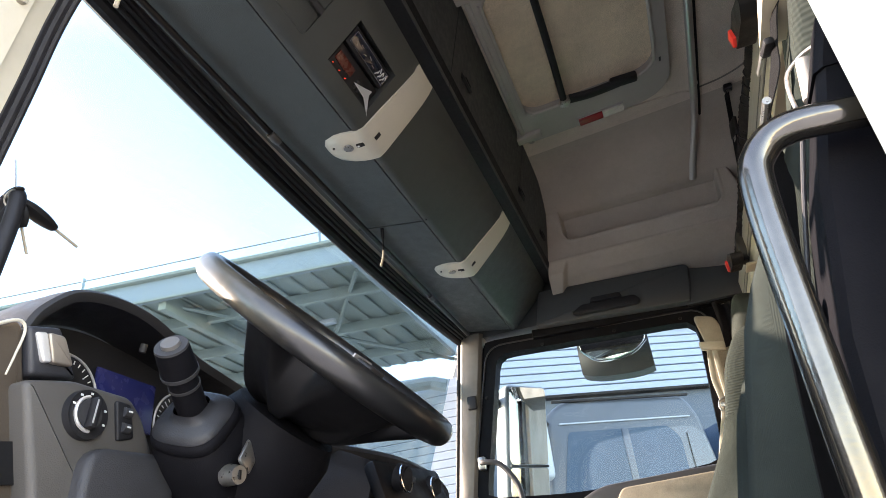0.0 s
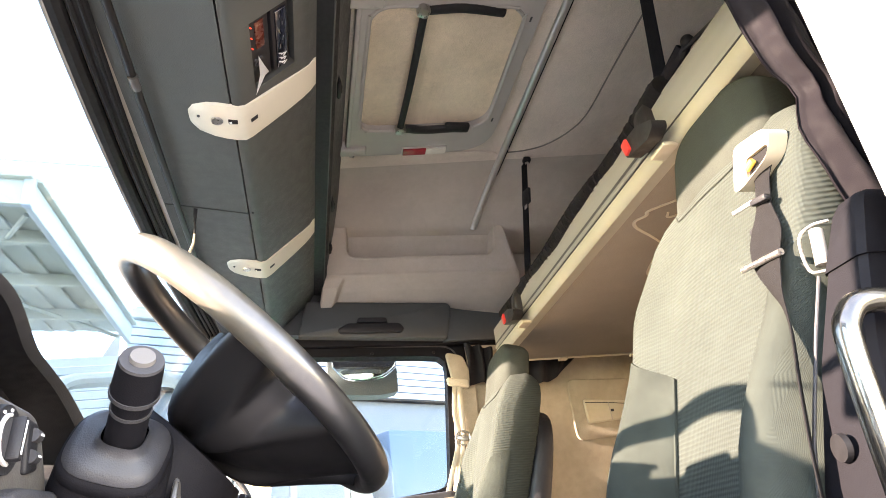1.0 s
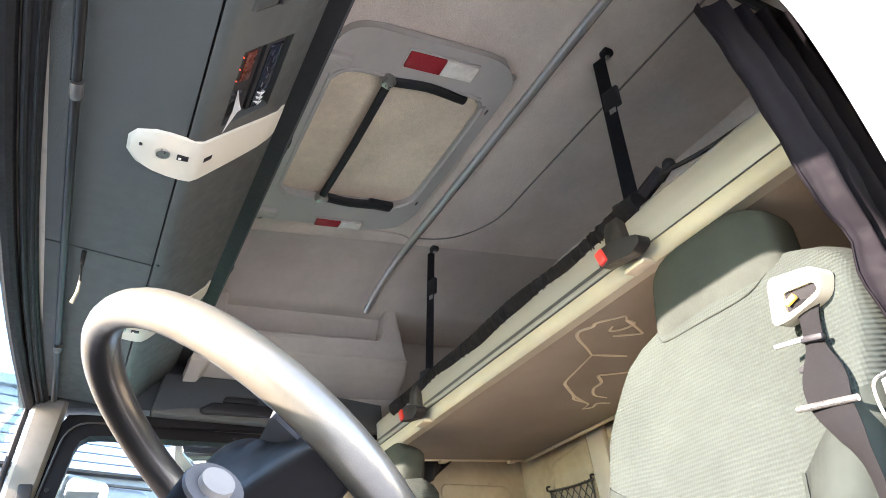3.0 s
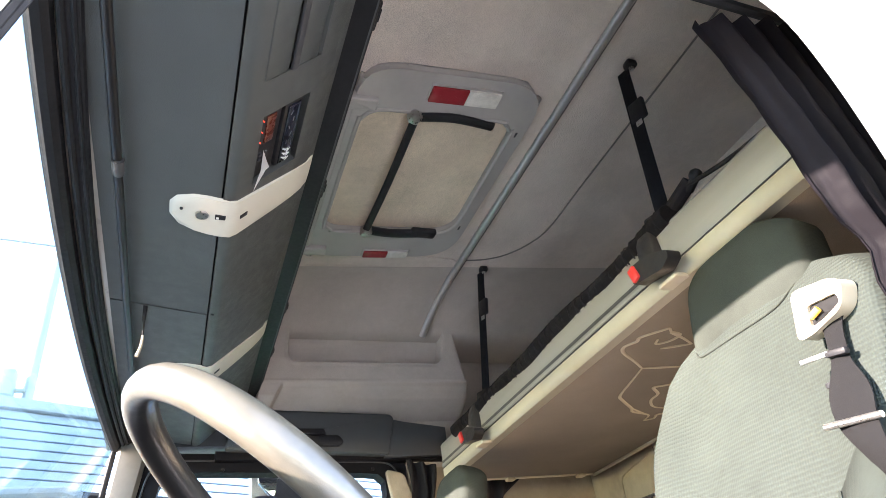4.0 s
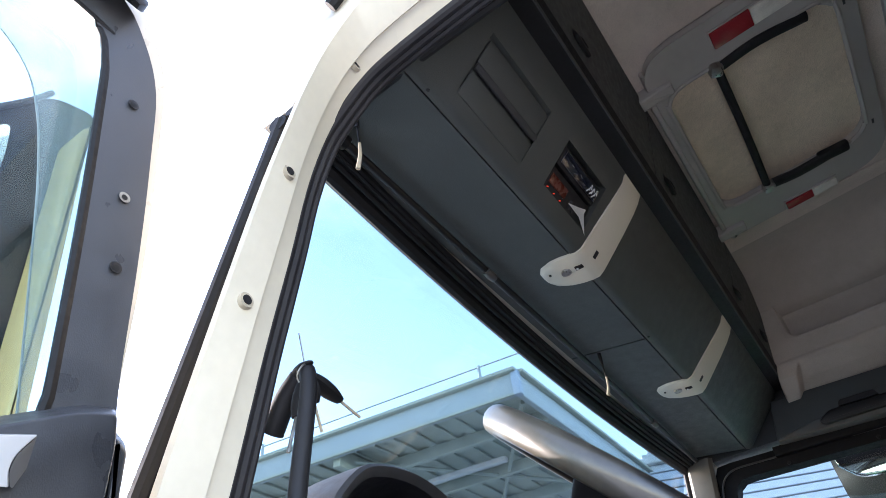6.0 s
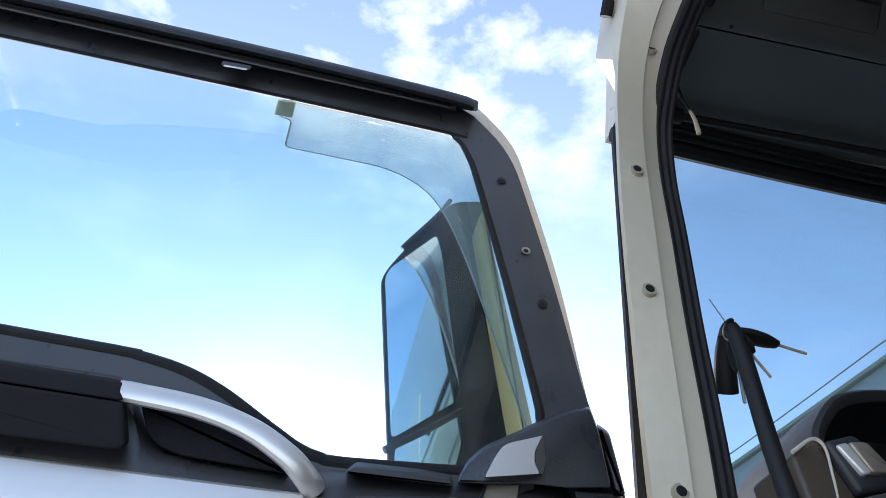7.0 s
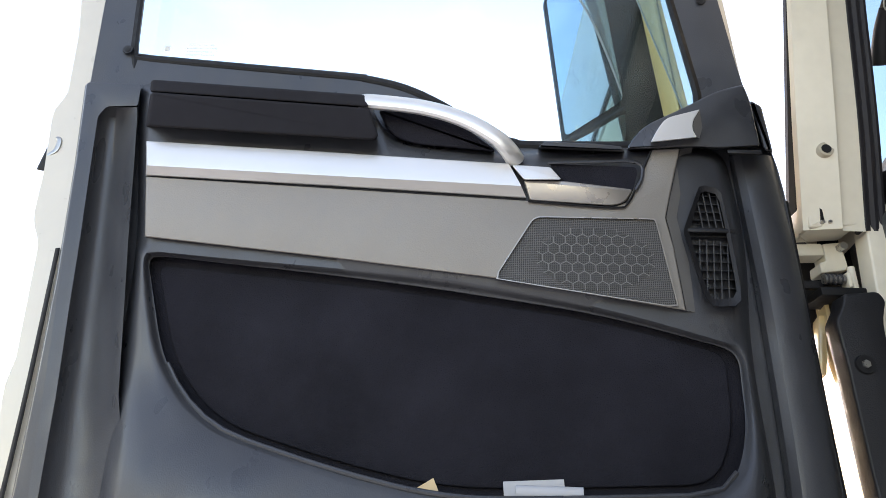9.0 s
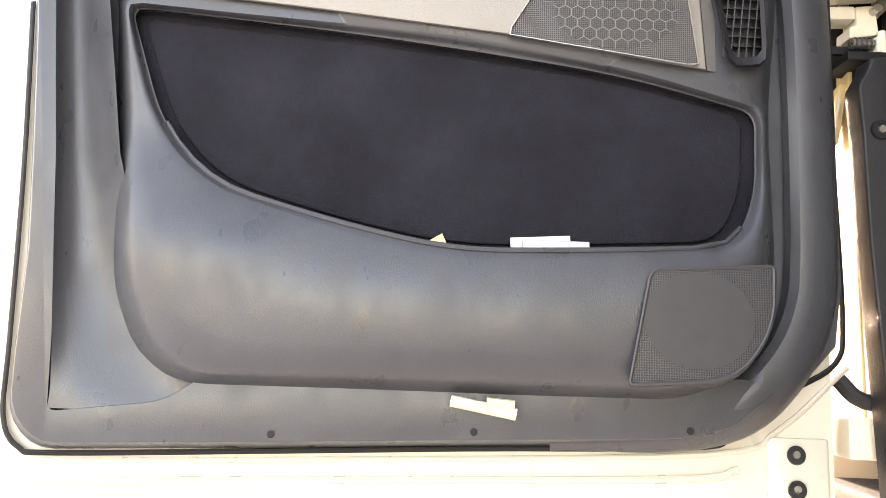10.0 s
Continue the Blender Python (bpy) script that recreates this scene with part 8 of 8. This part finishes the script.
part("cab", prism(rounded([(0.95, 0.9), (0.95, 2.6), (0.80, 3.72), (0.55, 3.90), (-1.05, 3.88), (-1.20, 3.62), (-1.34, 2.6), (-1.34, 0.9)], [0.1, 0.2, 0.15, 0.15, 0.12, 0.2, 0.2, 0.1], 5), on_truck, 0.0, 2.3, 0.08), M["paletruck"], tr, "blue-grey painted cab")
glass_o = rounded([(0.80, 2.45), (0.56, 3.50), (-0.72, 3.50), (-0.86, 3.36), (-0.86, 2.45)], [0.06, 0.06, 0.05, 0.08, 0.06], 5)
wd = part("side_window", prism(glass_o, on_truck, -0.006, 0.03), M["darkglass"], tr, "blue-tinted side window")
part("door_post", B(on_truck(-0.16, 2.98, -0.012), (0.09, 0.02, 1.04), TR, 0.01), M["paletruck"], wd)
part("roof_crease", B(on_truck(-0.2, 3.60, -0.004), (1.7, 0.03, 0.02), TR, 0.006), M["fascia"], tr)
part("roof_seam", B(on_truck(-0.2, 3.875, -0.002), (1.8, 0.04, 0.03), TR, 0.008), M["rubber"], tr)
part("door_line", B(on_truck(-0.95, 2.3, -0.002), (0.014, 0.012, 2.2), TR), M["rubber"], tr, smooth=False)
for u in (0.45, -3.2):
    w = part("wheel", cyl(bmesh.new(), on_truck(u, 0.5, 0.05), on_truck(u, 0.5, 0.40), 0.5, 0.5, 32), M["rubber"], tr)
    part("rim", cyl(bmesh.new(), on_truck(u, 0.5, 0.03), on_truck(u, 0.5, 0.10), 0.28, 0.26, 24), M["steel"], w)
part("frame_rails", B(on_truck(-2.6, 0.9, 1.15), (3.6, 0.9, 0.3), TR, 0.03), M["rubber"], tr)
bx_ = part("load_box", B(on_truck(-4.6, 2.35, 1.2), (6.0, 2.4, 2.5), TR, 0.05, 2), M["bluetruck"], tr, "blue load body")
part("mirror_housing", B(on_truck(0.98, 3.3, -0.22), (0.18, 0.22, 0.75), TR, 0.06, 3), M["fascia"], tr, "pale mirror housing")
part("mirror_arm", T([on_truck(0.95, 3.60, -0.18), on_truck(0.80, 3.62, 0.02)], 0.03, 8, 0), M["rubber"], tr)
solid("green_mat", B((3.6, -0.75, 1.55), (1.2, 1.1, 0.05), Matrix.Rotation(radians(6), 3, "Y"), 0.02), M["dgreen"], "green painted deck of a low trailer beside the truck", "trailer deck")
solid("trailer_stand", B((3.6, -0.75, 0.77), (0.9, 0.9, 1.52), bevel=0.03), M["rubber"], "dark stand under the green deck", "stand")

# passenger side mirrors of this truck
km = thing("kerb_mirror", "convex kerb mirror in a grey housing above the passenger window", "mirror", (2.5, -0.57, 2.57))
rows = []
for i in range(9):
    v = i / 8
    rows.append([(2.44 - 0.05 * math.sin(math.pi * v) * (1 - 0.6 * abs(2 * u - 1) ** 2), -0.42 - 0.30 * u, 2.665 - 0.02 * u - 0.165 * v * (1 - 0.12 * abs(2 * u - 1) ** 3)) for u in [k / 14 for k in range(15)]])
part("housing", loft(rows, (0.12, 0, 0.01)), M["console"], km, "grey mirror housing")
part("glass", prism(rounded([(-0.435, 2.652), (-0.712, 2.632), (-0.708, 2.596), (-0.655, 2.556), (-0.575, 2.540), (-0.495, 2.552), (-0.440, 2.596)], 0.02, 5), yz(2.374), 0.0, 0.02, 0.004), M["mirror"], km, "convex mirror glass")
part("glass_rim", T([(2.373, y, z) for y, z in ((-0.438, 2.604), (-0.492, 2.550), (-0.575, 2.536), (-0.658, 2.552), (-0.712, 2.594))], 0.004, 8, 5), M["chrome"], km, "bright mirror rim")
part("arm", T([(2.36, -0.57, 2.70), (2.45, -0.57, 2.69)], 0.02, 8, 0), M["black"], km)
pm = thing("passenger_mirror", "pale mirror housing with two glasses outside the passenger window", "mirror", (2.55, 0.05, 2.1))
PA, PB = Vector((0.72, -0.694, 0)).normalized(), Vector((-0.694, -0.72, 0)).normalized()
def on_pm(u, v, d):
    """u outwards along the glass, v its height (it leans with the pillar), d in front of it."""
    return Vector((2.44, -0.034 - 0.125 * (v - 2.10), v)) + PA * u - PB * d
def pm_shape(u0, u1, v0, v1, r_):
    return rounded([(u0, v0), (u1, v0), (u1, v1), (u0, v1)], r_, 5)
part("housing", prism(pm_shape(-0.014, 0.205, 2.06, 2.55, 0.03), on_pm, 0.004, 0.09, 0.02), M["fascia"], pm, "pale housing")
part("glass", prism(pm_shape(0.0, 0.190, 2.205, 2.535, 0.022), on_pm, -0.003, 0.006), M["mirror"], pm, "main mirror glass")
part("wide_glass", prism(pm_shape(0.0, 0.190, 2.075, 2.190, 0.015), on_pm, -0.003, 0.006), M["mirror"], pm, "wide-angle mirror glass")
part("divider", T([on_pm(0.0, 2.198, -0.004), on_pm(0.19, 2.198, -0.004)], 0.005, 8, 0), M["rubber"], pm)
part("arm", T([(2.36, 0.06, 2.50), (2.42, 0.03, 2.50), (2.52, -0.06, 2.46)], 0.022, 8, 4), M["dark"], pm)
fm = thing("front_mirror", "bent mirror arm in front of the windscreen corner", "mirror", (2.2, 0.45, 2.4))
part("arm", T([(2.30, 0.22, 2.58), (2.18, 0.42, 2.55), (2.05, 0.50, 2.50), (1.98, 0.52, 2.40)], 0.028, 10, 5), M["fascia"], fm)
part("housing", B((1.97, 0.53, 2.33), (0.22, 0.10, 0.20), Matrix.Rotation(radians(25), 3, "Y"), 0.04, 3), M["grey"], fm)
part("glass", B((1.965, 0.475, 2.32), (0.17, 0.01, 0.15), Matrix.Rotation(radians(25), 3, "Y"), 0.003), M["mirror"], fm)
part("mount", T([(2.32, 0.16, 2.56), (2.30, 0.22, 2.58)], 0.03, 8, 0), M["fascia"], fm)
